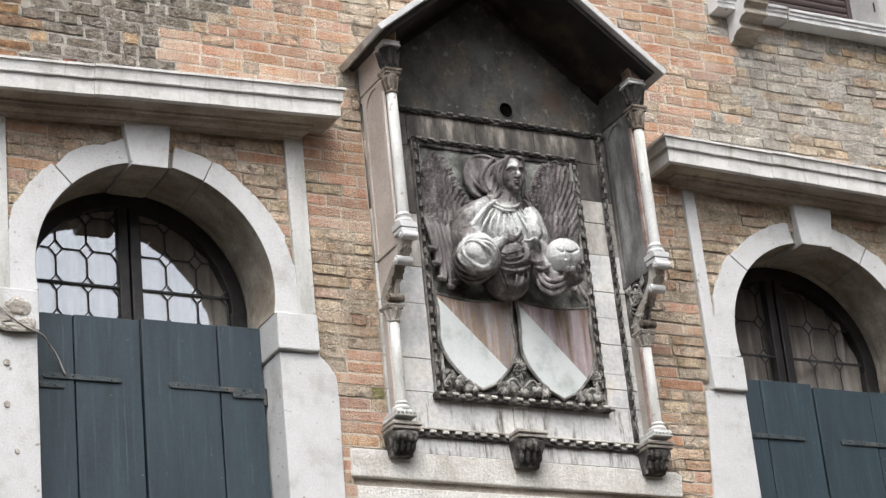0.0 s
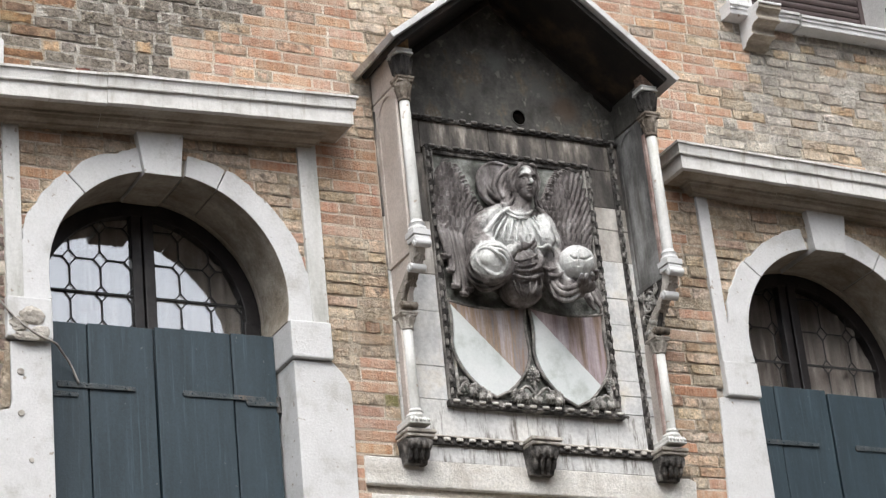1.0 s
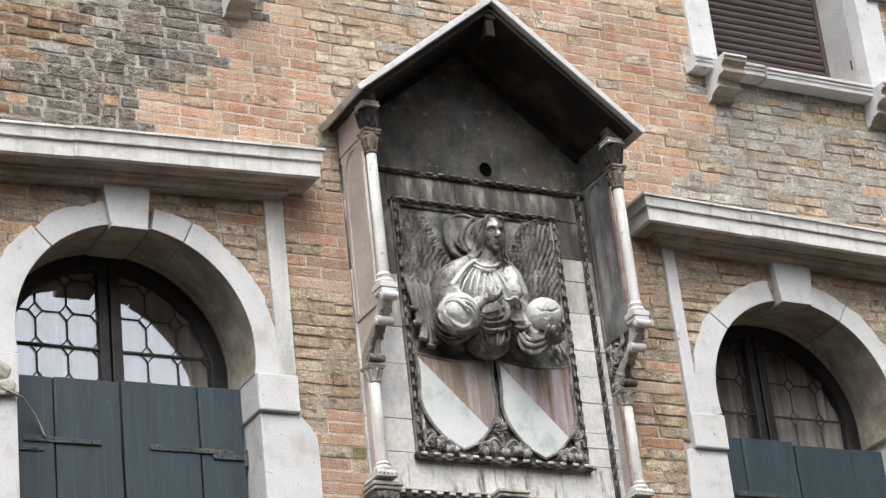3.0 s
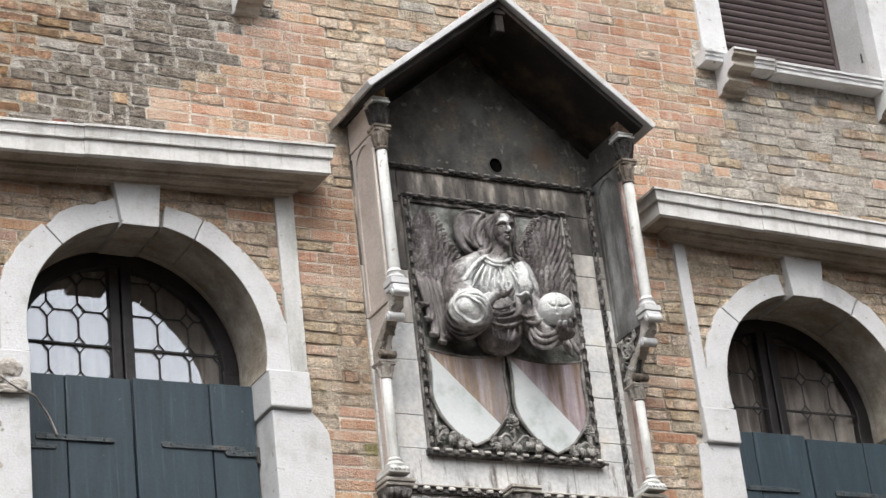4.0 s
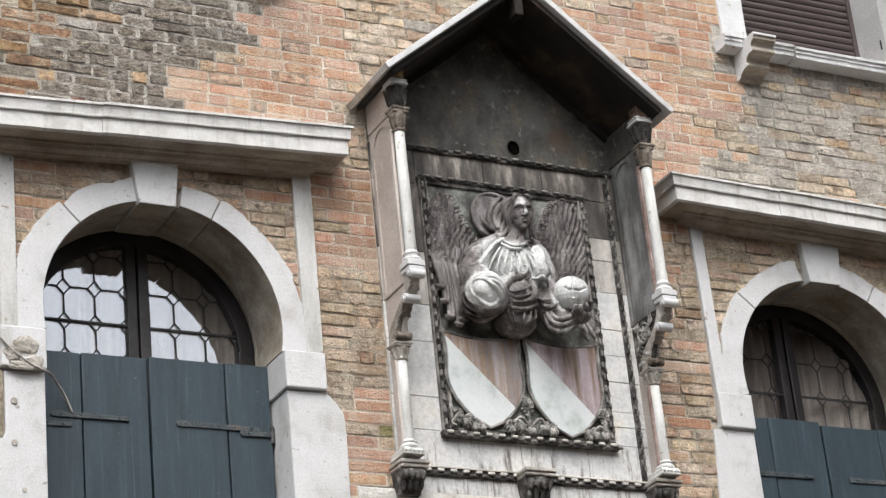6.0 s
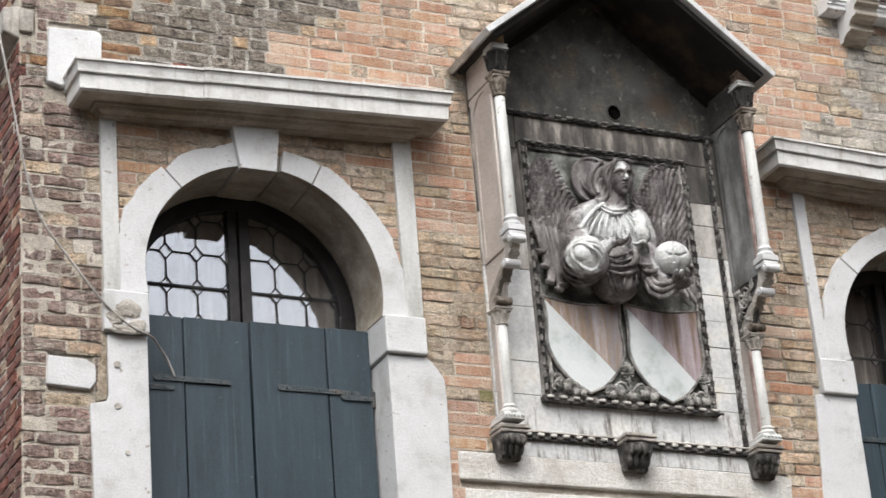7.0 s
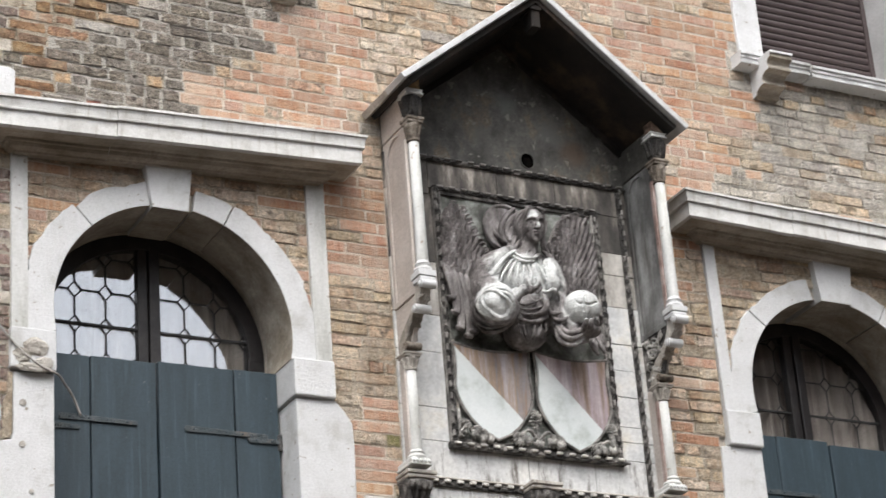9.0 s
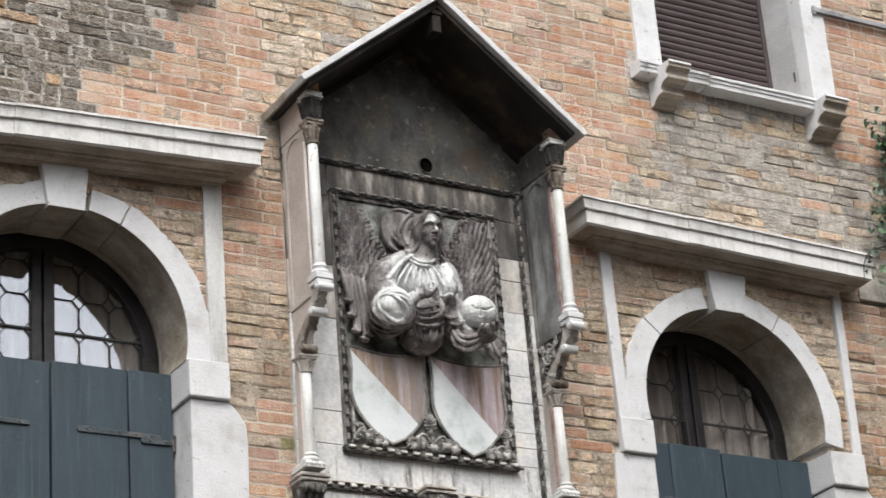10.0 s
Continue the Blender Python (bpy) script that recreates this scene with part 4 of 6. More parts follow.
def carved_corbel(x, w, ztop, depth, h):
    """A leaf corbel: an abacus over a swelling body with upright leaf ribs."""
    bm = bmesh.new()
    box(bm, x - w * 0.56, x + w * 0.56, -depth - 0.015, 0.0, ztop - 0.022, ztop, 0.006)
    box(bm, x - w * 0.52, x + w * 0.52, -depth - 0.005, 0.0, ztop - 0.042, ztop - 0.0225, 0.006)
    b = part("corbel", bm, STONE_DIRTY, shrine, "carved leaf corbel, black with soot")
    bm = bmesh.new()
    n = 9
    rows = []
    for i in range(n + 1):
        u = i / n
        z = ztop - 0.043 - (h - 0.043) * u
        dy = depth * (0.95 - 0.62 * u ** 1.5) + 0.012 * math.sin(u * math.pi * 2.2)
        ww = w * (0.5 - 0.1 * u)
        row = []
        for k in range(13):
            v = k / 12 * 2 - 1
            rib = 0.010 * abs(math.sin(v * 7.0 + 1.2 * u)) * (0.4 + u * 0.8)
            row.append(bm.verts.new((x + ww * v, -dy * (1 - 0.18 * v * v) - rib, z)))
        rows.append(row)
    for a, c in zip(rows, rows[1:]):
        for k in range(12):
            bm.faces.new((a[k], a[k + 1], c[k + 1], c[k]))
    for side in (0, 12):
        back = [bm.verts.new((r[side].co.x, 0.0, r[side].co.z)) for r in rows]
        for i in range(n):
            bm.faces.new((rows[i][side], rows[i + 1][side], back[i + 1], back[i]))
    lo = [bm.verts.new((v.co.x, 0.0, v.co.z)) for v in rows[-1]]
    for k in range(12):
        bm.faces.new((rows[-1][k], rows[-1][k + 1], lo[k + 1], lo[k]))
    for k in range(4):
        v = -0.75 + 0.5 * k
        for u0, tip_out in ((0.05, 0.020), (0.45, 0.016)):
            pts = []
            for q in range(5):
                u = u0 + 0.11 * q
                dy = depth * (0.95 - 0.62 * u ** 1.5) * (1 - 0.18 * v * v)
                pts.append((x + w * (0.5 - 0.1 * u) * v, -dy - 0.006 - (tip_out if q == 4 else 0.004 * q), ztop - 0.043 - (h - 0.043) * u))
            tube(bm, pts, [0.006, 0.012, 0.014, 0.013, 0.006], 7)
    part("leaf_body", bm, CRUST_AND_GAP, b, smooth=False)


for x in (COLX[0] + 0.015, 0.21, COLX[1] - 0.005):
    carved_corbel(x, 0.155 if x != 0.21 else 0.17, 5.705 if x != 0.21 else 5.712, 0.135, 0.165 if x != 0.21 else 0.185)


def capital(bm, x, y, z0, z1, r, w):
    """A bell with leaves and a square abacus."""
    h = z1 - z0
    lathe(bm, [(r * 1.02, z0 - 0.004), (r * 1.25, z0), (r * 1.25, z0 + h * 0.10), (r * 1.05, z0 + h * 0.14), (r * 1.1, z0 + h * 0.3), (r * 1.45, z0 + h * 0.6), (r * 1.6, z0 + h * 0.72), (r * 1.3, z0 + h * 0.75)], x, y, 16)
    for k in range(8):
        a = 2 * math.pi * k / 8
        c, s = math.cos(a), math.sin(a)
        tube(bm, [(x + c * r * 1.08, y + s * r * 1.08, z0 + h * 0.14), (x + c * r * 1.25, y + s * r * 1.25, z0 + h * 0.42), (x + c * r * 1.75, y + s * r * 1.75, z0 + h * 0.66), (x + c * r * 1.7, y + s * r * 1.7, z0 + h * 0.58)],
             [r * 0.30, r * 0.32, r * 0.22, r * 0.08], 6)
    box(bm, x - w, x + w, y - w, y + w, z0 + h * 0.75, z0 + h * 0.87, 0.003)
    box(bm, x - w * 1.12, x + w * 1.12, y - w * 1.12, y + w * 1.12, z0 + h * 0.872, z1, 0.003)


YU, YL = -0.345, -0.118
for i, x in enumerate(COLX):
    sg = -1 if i == 0 else 1
    # upper column on its console
    bm = bmesh.new()
    lathe(bm, [(0.033, 6.78), (0.0325, 6.80), (0.031, 7.1), (0.0285, 7.52)], x, YU, 24)
    c = part("upper_column", bm, SHAFT, shrine, "slender white column shaft", smooth=True)
    bm = bmesh.new()
    capital(bm, x, YU, 7.515, 7.655, 0.029, 0.046)
    part("capital", melt(bm, 0.003), BROWNED, c, "brown stained capital")
    bm = bmesh.new()
    lathe(bm, [(0.050, 6.735), (0.052, 6.745), (0.048, 6.757), (0.038, 6.762), (0.040, 6.772), (0.044, 6.780), (0.036, 6.792), (0.033, 6.80)], x, YU, 20)
    box(bm, x - 0.052, x + 0.052, YU - 0.052, YU + 0.052, 6.70, 6.735, 0.005)
    box(bm, x - 0.046, x + 0.046, YU - 0.048, YU + 0.046, 6.672, 6.699, 0.006)
    part("base", bm, STONE, c)
    # dark carved block between capital and roof
    bm = bmesh.new()
    lathe(bm, [(0.040, 7.656), (0.046, 7.675), (0.042, 7.70), (0.048, 7.74), (0.056, 7.775), (0.046, 7.79)], x, YU, 12)
    for k in range(8):
        a = 2 * math.pi * (k + 0.5) / 8
        tube(bm, [(x + 0.042 * math.cos(a), YU + 0.042 * math.sin(a), 7.68), (x + 0.050 * math.cos(a), YU + 0.050 * math.sin(a), 7.735), (x + 0.066 * math.cos(a), YU + 0.066 * math.sin(a), 7.772)], [0.012, 0.014, 0.006], 6)
    blk = part("impost_capital", melt(bm, 0.003), CRUST, shrine, "soot-black carved capital")
    bm = bmesh.new()
    box(bm, x - 0.057, x + 0.057, YU - 0.058, YU + 0.057, 7.786, 7.800, 0.004)
    box(bm, x - 0.049, x + 0.049, YU - 0.050, YU + 0.049, 7.798, 7.812, 0.004)
    box(bm, x - 0.053, x + 0.053, YU - 0.054, YU + 0.053, 7.811, 7.824, 0.004)
    bm = melt(bm, 0.003)
    for v in bm.verts:
        v.co += 0.0035 * noise.noise_vector(v.co * 40)
    part("abacus", bm, SHAFT, blk, "pale worn abacus")
    bm = bmesh.new()
    box(bm, x - 0.04, x + 0.04, YU - 0.045, YU + 0.04, 7.827, 7.90, 0.006)
    part("wedge_block", bm, BRICK_OCHRE, blk, "small brown brick wedge")
    # lower column against the wall
    bm = bmesh.new()
    lathe(bm, [(0.032, 5.80), (0.0315, 5.82), (0.031, 6.0), (0.029, 6.265)], x, YL, 24)
    c = part("lower_column", bm, SHAFT, shrine, "short column shaft" if i == 0 else "short column shaft, greenish with damp", smooth=True)
    bm = bmesh.new()
    capital(bm, x, YL, 6.262, 6.355, 0.029, 0.047)
    part("capital", melt(bm, 0.003), STONE_DIRTY, c)
    bm = bmesh.new()
    lathe(bm, [(0.052, 5.762), (0.054, 5.772), (0.048, 5.784), (0.038, 5.788), (0.044, 5.80), (0.034, 5.815)], x, YL, 20)
    box(bm, x - 0.056, x + 0.056, YL - 0.050, 0.0, 5.736, 5.762, 0.006)
    box(bm, x - 0.061, x + 0.061, YL - 0.056, 0.0, 5.720, 5.7355, 0.004)
    for q in range(5):
        bmesh.ops.create_icosphere(bm, subdivisions=2, radius=0.011, matrix=Matrix.Translation((x - 0.048 + 0.024 * q, YL - 0.052, 5.741)))
    part("base", melt(bm, 0.003), SHAFT, c)
    # console that carries the upper column: two rolls and a concave back
    bm = bmesh.new()
    out = []
    for k in range(13):
        u = k / 12
        out.append((-0.145 - 0.235 * (u ** 1.3) + 0.028 * math.sin(u * math.pi * 2), 6.36 + 0.315 * u))
    inn = [(p[0] + 0.075 + 0.012 * math.sin(j * 0.6), p[1]) for j, p in enumerate(out)]
    prism(bm, out + inn[::-1], x - 0.032, x + 0.032, "x", bevel=0.004)
    for k in range(5):
        xx = x - 0.024 + 0.012 * k
        for lo, hi in ((1, 7), (7, 12)):
            tube(bm, [(xx + 0.004 * math.sin(q * 2.1 + k), p[0] - 0.006, p[1]) for q, p in enumerate(out[lo:hi])], [0.003] + [0.0065] * (hi - lo - 2) + [0.004], 5)
    for k in range(6):
        u = (k + 0.5) / 6
        yy, zz = -0.145 - 0.235 * u ** 1.3 + 0.028 * math.sin(u * math.pi * 2), 6.36 + 0.315 * u
        for q in (-1, 1):
            tube(bm, [(x + q * 0.006, yy - 0.012, zz + 0.018), (x + q * 0.022, yy - 0.016, zz + 0.004), (x + q * 0.037, yy + 0.002, zz - 0.014)], [0.004, 0.007, 0.003], 5)
    con = part("console", melt(bm, 0.003), STONE_DIRTY, shrine, "scrolled stone console with carved leaf, browned")
    for yy, zz, rr in ((-0.30, 6.545, 0.026), (-0.385, 6.655, 0.024), (-0.17, 6.385, 0.022)):
        bm = bmesh.new()
        prism(bm, [(yy + rr * math.cos(2 * math.pi * k / 12), zz + rr * math.sin(2 * math.pi * k / 12)) for k in range(12)], x - 0.047, x + 0.047, "x", bevel=0.004)
        prism(bm, [(yy + 0.006 + 0.6 * rr * math.cos(2 * math.pi * k / 12), zz + 0.6 * rr * math.sin(2 * math.pi * k / 12)) for k in range(12)], x - 0.053, x + 0.053, "x", bevel=0.003)
        part("scroll_roll", bm, STONE if rr > 0.023 else BROWNED, con, "pale scroll roll")
    # side walls: upper panel with a round-headed sunk field, beam above, lower spandrel
    xo, xi = (x - 0.006, x + 0.022) if i == 0 else (x - 0.022, x + 0.006)
    pm = PANEL if i == 0 else MARBLE_GREY
    zb_, zt_ = 6.69, 7.655
    bm = bmesh.new()
    prism(bm, [(0.005, zb_), (YU + 0.05, zb_), (YU + 0.05, zt_), (0.005, zt_)], xo + 0.004, xi - 0.004, "x")
    sp = part("side_panel", bm, pm, shrine, "pinkish grey side panel with sunk arched field" if i == 0 else "dark stained side panel with sunk arched field")
    for fx0, fx1 in ((xo - 0.004, xo + 0.004), (xi - 0.004, xi + 0.004)):
        bm = bmesh.new()
        yf0, yf1 = 0.0, YU + 0.052
        ym, hw = (yf0 + yf1) / 2, abs(yf1 - yf0) / 2
        for k in range(12):
            a0, a1 = math.pi * k / 12, math.pi * (k + 1) / 12
            rr = hw - 0.035
            zc = zt_ - hw - 0.01
            p, q = (ym + rr * math.cos(a0), zc + 1.25 * rr * math.sin(a0)), (ym + rr * math.cos(a1), zc + 1.25 * rr * math.sin(a1))
            prism(bm, [p, q, (q[0], zt_), (p[0], zt_)], fx0, fx1, "x")
        prism(bm, [(yf0, zb_), (yf0 - 0.035, zb_), (yf0 - 0.035, zt_), (yf0, zt_)], fx0, fx1, "x")
        prism(bm, [(yf1 + 0.035, zb_), (yf1, zb_), (yf1, zt_), (yf1 + 0.035, zt_)], fx0, fx1, "x")
        part("panel_border", bm, pm, sp)
    bm = bmesh.new()
    prism(bm, [(0.005, 7.662), (YU + 0.03, 7.662), (YU + 0.03, 7.86), (0.005, 7.86)], xo - 0.008, xi + 0.008, "x", bevel=0.005)
    part("side_beam", bm, pm if i == 0 else FRESCO, shrine)
    bm = bmesh.new()
    prism(bm, [(0.005, 6.655), (YU + 0.03, 6.655), (YU + 0.03, 6.688), (0.005, 6.688)], xo - 0.006, xi + 0.006, "x", bevel=0.004)
    part("side_ledge", bm, pm, shrine)
    bm = bmesh.new()
    prism(bm, [(0.005, 6.652), (YU + 0.02, 6.652), (YU + 0.07, 6.58), (YU + 0.13, 6.50), (YL - 0.035, 6.36), (0.005, 6.36)], xo + 0.002, xi - 0.002, "x")
    spn = part("side_spandrel", bm, pm if i == 0 else CRUST_AND_GAP, shrine, "plain spandrel panel" if i == 0 else "carved tracery spandrel")
    if i == 1:
        bm = bmesh.new()
        tube(bm, [(xo - 0.006, -0.13 + 0.056 * math.cos(2 * math.pi * k / 18), 6.575 + 0.056 * math.sin(2 * math.pi * k / 18)) for k in range(19)], 0.007, 6)
        for k in range(8):
            a = 2 * math.pi * k / 8
            tube(bm, [(xo - 0.004, -0.13 + r * math.cos(a), 6.575 + r * math.sin(a)) for r in (0.008, 0.026, 0.044)], [0.005, 0.010, 0.005], 6)
        for cy, cz, a0, sz in ((-0.225, 6.615, 0.4, 0.05), (-0.06, 6.60, 2.0, 0.06), (-0.055, 6.52, 3.6, 0.06), (-0.075, 6.43, 4.4, 0.06), (-0.145, 6.47, 5.2, 0.055), (-0.20, 6.555, 5.8, 0.045)):
            for k in range(5):
                a = a0 + (k - 2) * 0.5
                tube(bm, [(xo - 0.003, cy, cz), (xo - 0.010, cy + 0.55 * sz * math.cos(a), cz + 0.55 * sz * math.sin(a)), (xo - 0.002, cy + sz * math.cos(a), cz + sz * math.sin(a))], [0.004, 0.008, 0.003], 5)
        part("tracery", bm, LEAF, spn, "carved rosette and leaves")
    bm = bmesh.new()
    prism(bm, [(0.005, 5.725), (YL + 0.025, 5.725), (YL + 0.025, 6.355), (0.005, 6.355)], xo, xi, "x", bevel=0.003)
    part("lower_side_slab", bm, PANEL, shrine)
    # reddish slip beside the shafts
    bm = bmesh.new()
    xs = x - 0.038 if i == 1 else x - 0.036
    box(bm, xs - 0.006, xs + 0.006, YL - 0.012, YL + 0.016, 5.765, 6.26, 0.003)
    part("stone_slip", bm, PANEL if i == 0 else REDSLIP, shrine, "thin pinkish slip of stone")
    bm = bmesh.new()
    box(bm, xs - 0.008 + (0.01 if i else 0), xs + 0.008 + (0.01 if i else 0), YU + 0.02, YU + 0.05, 6.74, 7.54, 0.003)
    part("stone_slip", bm, PANEL if i == 0 else REDSLIP, shrine, "thin pinkish slip of stone")

# ---- the carved relief: frame, ground, two shields, leaves ----
relief = thing("carved_relief", "framed marble relief panel with two divided shields and leaf carving", "relief")
FX0, FX1, FZ0, FZ1 = -0.292, 0.778, 5.914, 7.436
bm = bmesh.new()
box(bm, FX0 + 0.02, FX1 - 0.02, -0.018, 0.004, FZ0 + 0.02, FZ1 - 0.02)
part("ground_slab", bm, GROUND, relief, "greenish grey ground of the relief")
for x0, x1, z0, z1 in ((FX0, FX0 + 0.05, FZ0, FZ1), (FX1 - 0.05, FX1, FZ0, FZ1), (FX0 + 0.05, FX1 - 0.05, FZ1 - 0.04, FZ1), (FX0 + 0.05, FX1 - 0.05, FZ0, FZ0 + 0.035)):
    bm = bmesh.new()
    box(bm, x0, x1, -0.034, 0.0, z0, z1, 0.006)
    part("frame_bar", bm, CRUST_AND_GAP if z1 - z0 < 0.1 else DENT_MID, relief)
dentil_row(relief, FX0 - 0.01, FX1 + 0.01, FZ0 - 0.008, -0.038, 0.074, 0.017, CRUST_AND_GAP, DENT_A)
dentil_row(relief, FX0 + 0.004, FX1 - 0.004, FZ1 - 0.004, -0.034, 0.074, 0.014, CRUST_AND_GAP, DENT_MID)
dentil_col(relief, FZ0 + 0.02, FZ1 - 0.02, FX0 + 0.021, -0.032, 0.070, 0.016, DENT_MID, CRUST_AND_GAP)
dentil_col(relief, FZ0 + 0.02, FZ1 - 0.02, FX1 - 0.021, -0.032, 0.070, 0.016, DENT_MID, CRUST_AND_GAP)


for x0 in (FX0 + 0.052, FX1 - 0.064):
    bm = bmesh.new()
    box(bm, x0, x0 + 0.012, -0.036, -0.012, 5.96, 6.52, 0.003)
    part("inner_fillet", bm, STONE_DIRTY, relief, "pale inner fillet")


def shield_edge(cx, hw, zt, zb, n=14):
    """The right-hand outline of a shield from the top corner down to the point, as half widths over height."""
    out = []
    for k in range(n + 1):
        u = k / n
        w = hw * (1 - 0.05 * math.sin(math.pi * min(1, u * 2.2)) * (u < 0.45)) if u < 0.45 else hw * math.cos((u - 0.45) / 0.55 * math.pi / 2) ** 0.68
        out.append((w, zt + (zb - zt) * u))
    return out


def shield(cx, hw, zt, zb, warm):
    e = shield_edge(cx, hw, zt, zb)
    ring = [(cx - w, z) for w, z in e] + [(cx + w, z) for w, z in reversed(e[:-1])]
    top = [(cx - hw + 2 * hw * k / 10, zt - 0.028 * math.sin(math.pi * k / 10)) for k in range(10, -1, -1)]
    full = ring[:-1] + top[:-1]
    s = part("shield", _shield_mesh(full, -0.018, -0.040), CRUST_AND_GAP, relief, "divided heraldic shield with raised rim")
    # two fields split by a falling diagonal, slightly domed forward
    p, q = (cx - hw * 0.97, zt - 0.015), (cx + hw * 0.70, zb + (zt - zb) * 0.235)
    side = lambda u: (q[0] - p[0]) * (u[1] - p[1]) - (q[1] - p[1]) * (u[0] - p[0])
    ins = [(cx + (u - cx) * 0.955, (zt + zb) / 2 + (v - (zt + zb) / 2) * 0.975) for u, v in full]
    for keep, m, nm in ((-1, FIELD_PALE, "lower_field"), (1, warm, "upper_field")):
        poly = []
        for a, b in zip(ins, ins[1:] + ins[:1]):
            sa, sb = side(a) * keep - 0.0004, side(b) * keep - 0.0004
            if sa > 0:
                poly.append(a)
            if sa * sb < 0:
                f = sa / (sa - sb)
                poly.append((a[0] + f * (b[0] - a[0]), a[1] + f * (b[1] - a[1])))
        part(nm, _shield_mesh(poly, -0.036, -0.046 - 0.004 * (keep < 0)), m, s, "pale greenish field" if keep < 0 else "brown and mauve streaked field")
    bm = bmesh.new()
    loop = [(u, -0.043, v) for u, v in full]
    tube(bm, loop + loop[:1], 0.0085, 8)
    part("rim", bm, DENT_MID, s, "worn raised rim")
    return s


def _shield_mesh(poly, y0, y1):
    bm = bmesh.new()
    prism(bm, poly, y0, y1, bevel=0.002)
    return bm


shield(-0.012, 0.240, 6.498, 5.955, FIELD_WARM)
shield(0.489, 0.238, 6.505, 5.938, FIELD_MAUVE)



def acanthus(bm, x, z, turn, size, n=7):
    """A small carved leaf: ribbed lobes fanned about a curling midrib."""
    for k in range(n):
        a = turn + (k - (n - 1) / 2) * 0.36
        l = size * (1.0 - 0.30 * abs(k - (n - 1) / 2) / (n / 2))
        c, s = math.cos(a), math.sin(a)
        tube(bm, [(x, -0.042, z), (x + c * l * 0.45, -0.062, z + s * l * 0.45), (x + c * l * 0.82, -0.066, z + s * l * 0.82 - 0.006), (x + c * l, -0.048, z + s * l - 0.014)], [0.005, 0.0085, 0.0075, 0.003], 6)


def leaf_sprig(x, z, h, stems, leaves, cone=True):
    """A seed head of small scales on a stalk, with stems curling out to leaves."""
    bm = bmesh.new()
    tube(bm, [(x, -0.034, z), (x, -0.048, z + h * 0.4), (x, -0.040, z + h * 0.8)], [0.010, 0.012, 0.008], 7)
    if cone:
        for k in range(30):
            a, rr = k * 2.4, math.sqrt((k + 0.5) / 30)
            p = (x + 0.19 * h * rr * math.cos(a), -0.060 + 0.022 * rr * rr, z + h * 0.74 + 0.27 * h * rr * math.sin(a))
            bmesh.ops.create_icosphere(bm, subdivisions=1, radius=0.0085, matrix=Matrix.Translation(p))
    for dx, dz in stems:
        pts = [(x + dx * u, -0.045 - 0.018 * math.sin(math.pi * u), z + 0.010 + dz * math.sin(math.pi * u * 0.9)) for u in (0, 0.2, 0.4, 0.6, 0.8, 1.0)]
        tube(bm, pts, [0.006, 0.009, 0.010, 0.009, 0.007, 0.004], 7)
        tube(bm, [(x + dx * 0.16 + 0.022 * math.cos(t), -0.056, z + 0.020 + 0.018 * math.sin(t)) for t in (0, 1, 2, 3, 4, 5)], 0.005, 6)
    for lx, lz, turn, size in leaves:
        acanthus(bm, lx, lz, turn, size)
    part("leaf_carving", bm, LEAF, relief, "carved leaf sprig", smooth=True)


leaf_sprig(0.232, 5.950, 0.205, ((0.11, 0.065), (-0.11, 0.065)), ((0.165, 6.000, -2.3, 0.060), (0.125, 5.985, -2.7, 0.060), (0.300, 6.000, -0.7, 0.060), (0.345, 5.985, -0.4, 0.062), (0.232, 5.975, -1.57, 0.040)))
leaf_sprig(-0.242, 5.950, 0.20, ((0.07, 0.06),), ((-0.175, 6.000, -0.5, 0.062), (-0.130, 5.978, -0.35, 0.060), (-0.225, 6.010, 0.9, 0.055), (-0.085, 5.962, -0.2, 0.040)), False)
leaf_sprig(0.712, 5.950, 0.185, ((-0.08, 0.05),), ((0.650, 5.985, -2.6, 0.058), (0.610, 5.968, -2.9, 0.050), (0.690, 5.985, -0.9, 0.050)))

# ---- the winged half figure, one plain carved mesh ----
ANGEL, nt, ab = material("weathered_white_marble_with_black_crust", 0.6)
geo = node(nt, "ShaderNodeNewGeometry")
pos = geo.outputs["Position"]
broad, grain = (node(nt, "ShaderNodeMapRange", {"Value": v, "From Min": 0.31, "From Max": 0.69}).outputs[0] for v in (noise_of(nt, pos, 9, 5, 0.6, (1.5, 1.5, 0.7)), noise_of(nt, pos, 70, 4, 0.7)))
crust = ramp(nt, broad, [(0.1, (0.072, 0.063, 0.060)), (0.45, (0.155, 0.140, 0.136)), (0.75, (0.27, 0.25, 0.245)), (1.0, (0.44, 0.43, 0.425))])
clean_and_lit = ramp(nt, broad, [(0.0, (0.22, 0.215, 0.21)), (0.18, (0.42, 0.42, 0.41)), (0.4, (0.60, 0.61, 0.60)), (0.9, (0.69, 0.705, 0.69))])
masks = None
# pale spots: cleaner marble, and on brow and nose also painted highlights
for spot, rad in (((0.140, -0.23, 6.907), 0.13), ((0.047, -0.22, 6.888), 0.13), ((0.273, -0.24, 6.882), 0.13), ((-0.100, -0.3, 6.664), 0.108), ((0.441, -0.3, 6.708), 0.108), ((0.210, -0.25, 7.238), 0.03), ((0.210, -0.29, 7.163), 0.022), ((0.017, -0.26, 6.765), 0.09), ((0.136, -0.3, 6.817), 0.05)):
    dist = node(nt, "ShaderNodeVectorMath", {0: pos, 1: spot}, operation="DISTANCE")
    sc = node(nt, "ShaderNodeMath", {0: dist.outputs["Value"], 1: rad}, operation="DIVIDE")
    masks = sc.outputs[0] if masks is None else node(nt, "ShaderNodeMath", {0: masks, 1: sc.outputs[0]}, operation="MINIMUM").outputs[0]
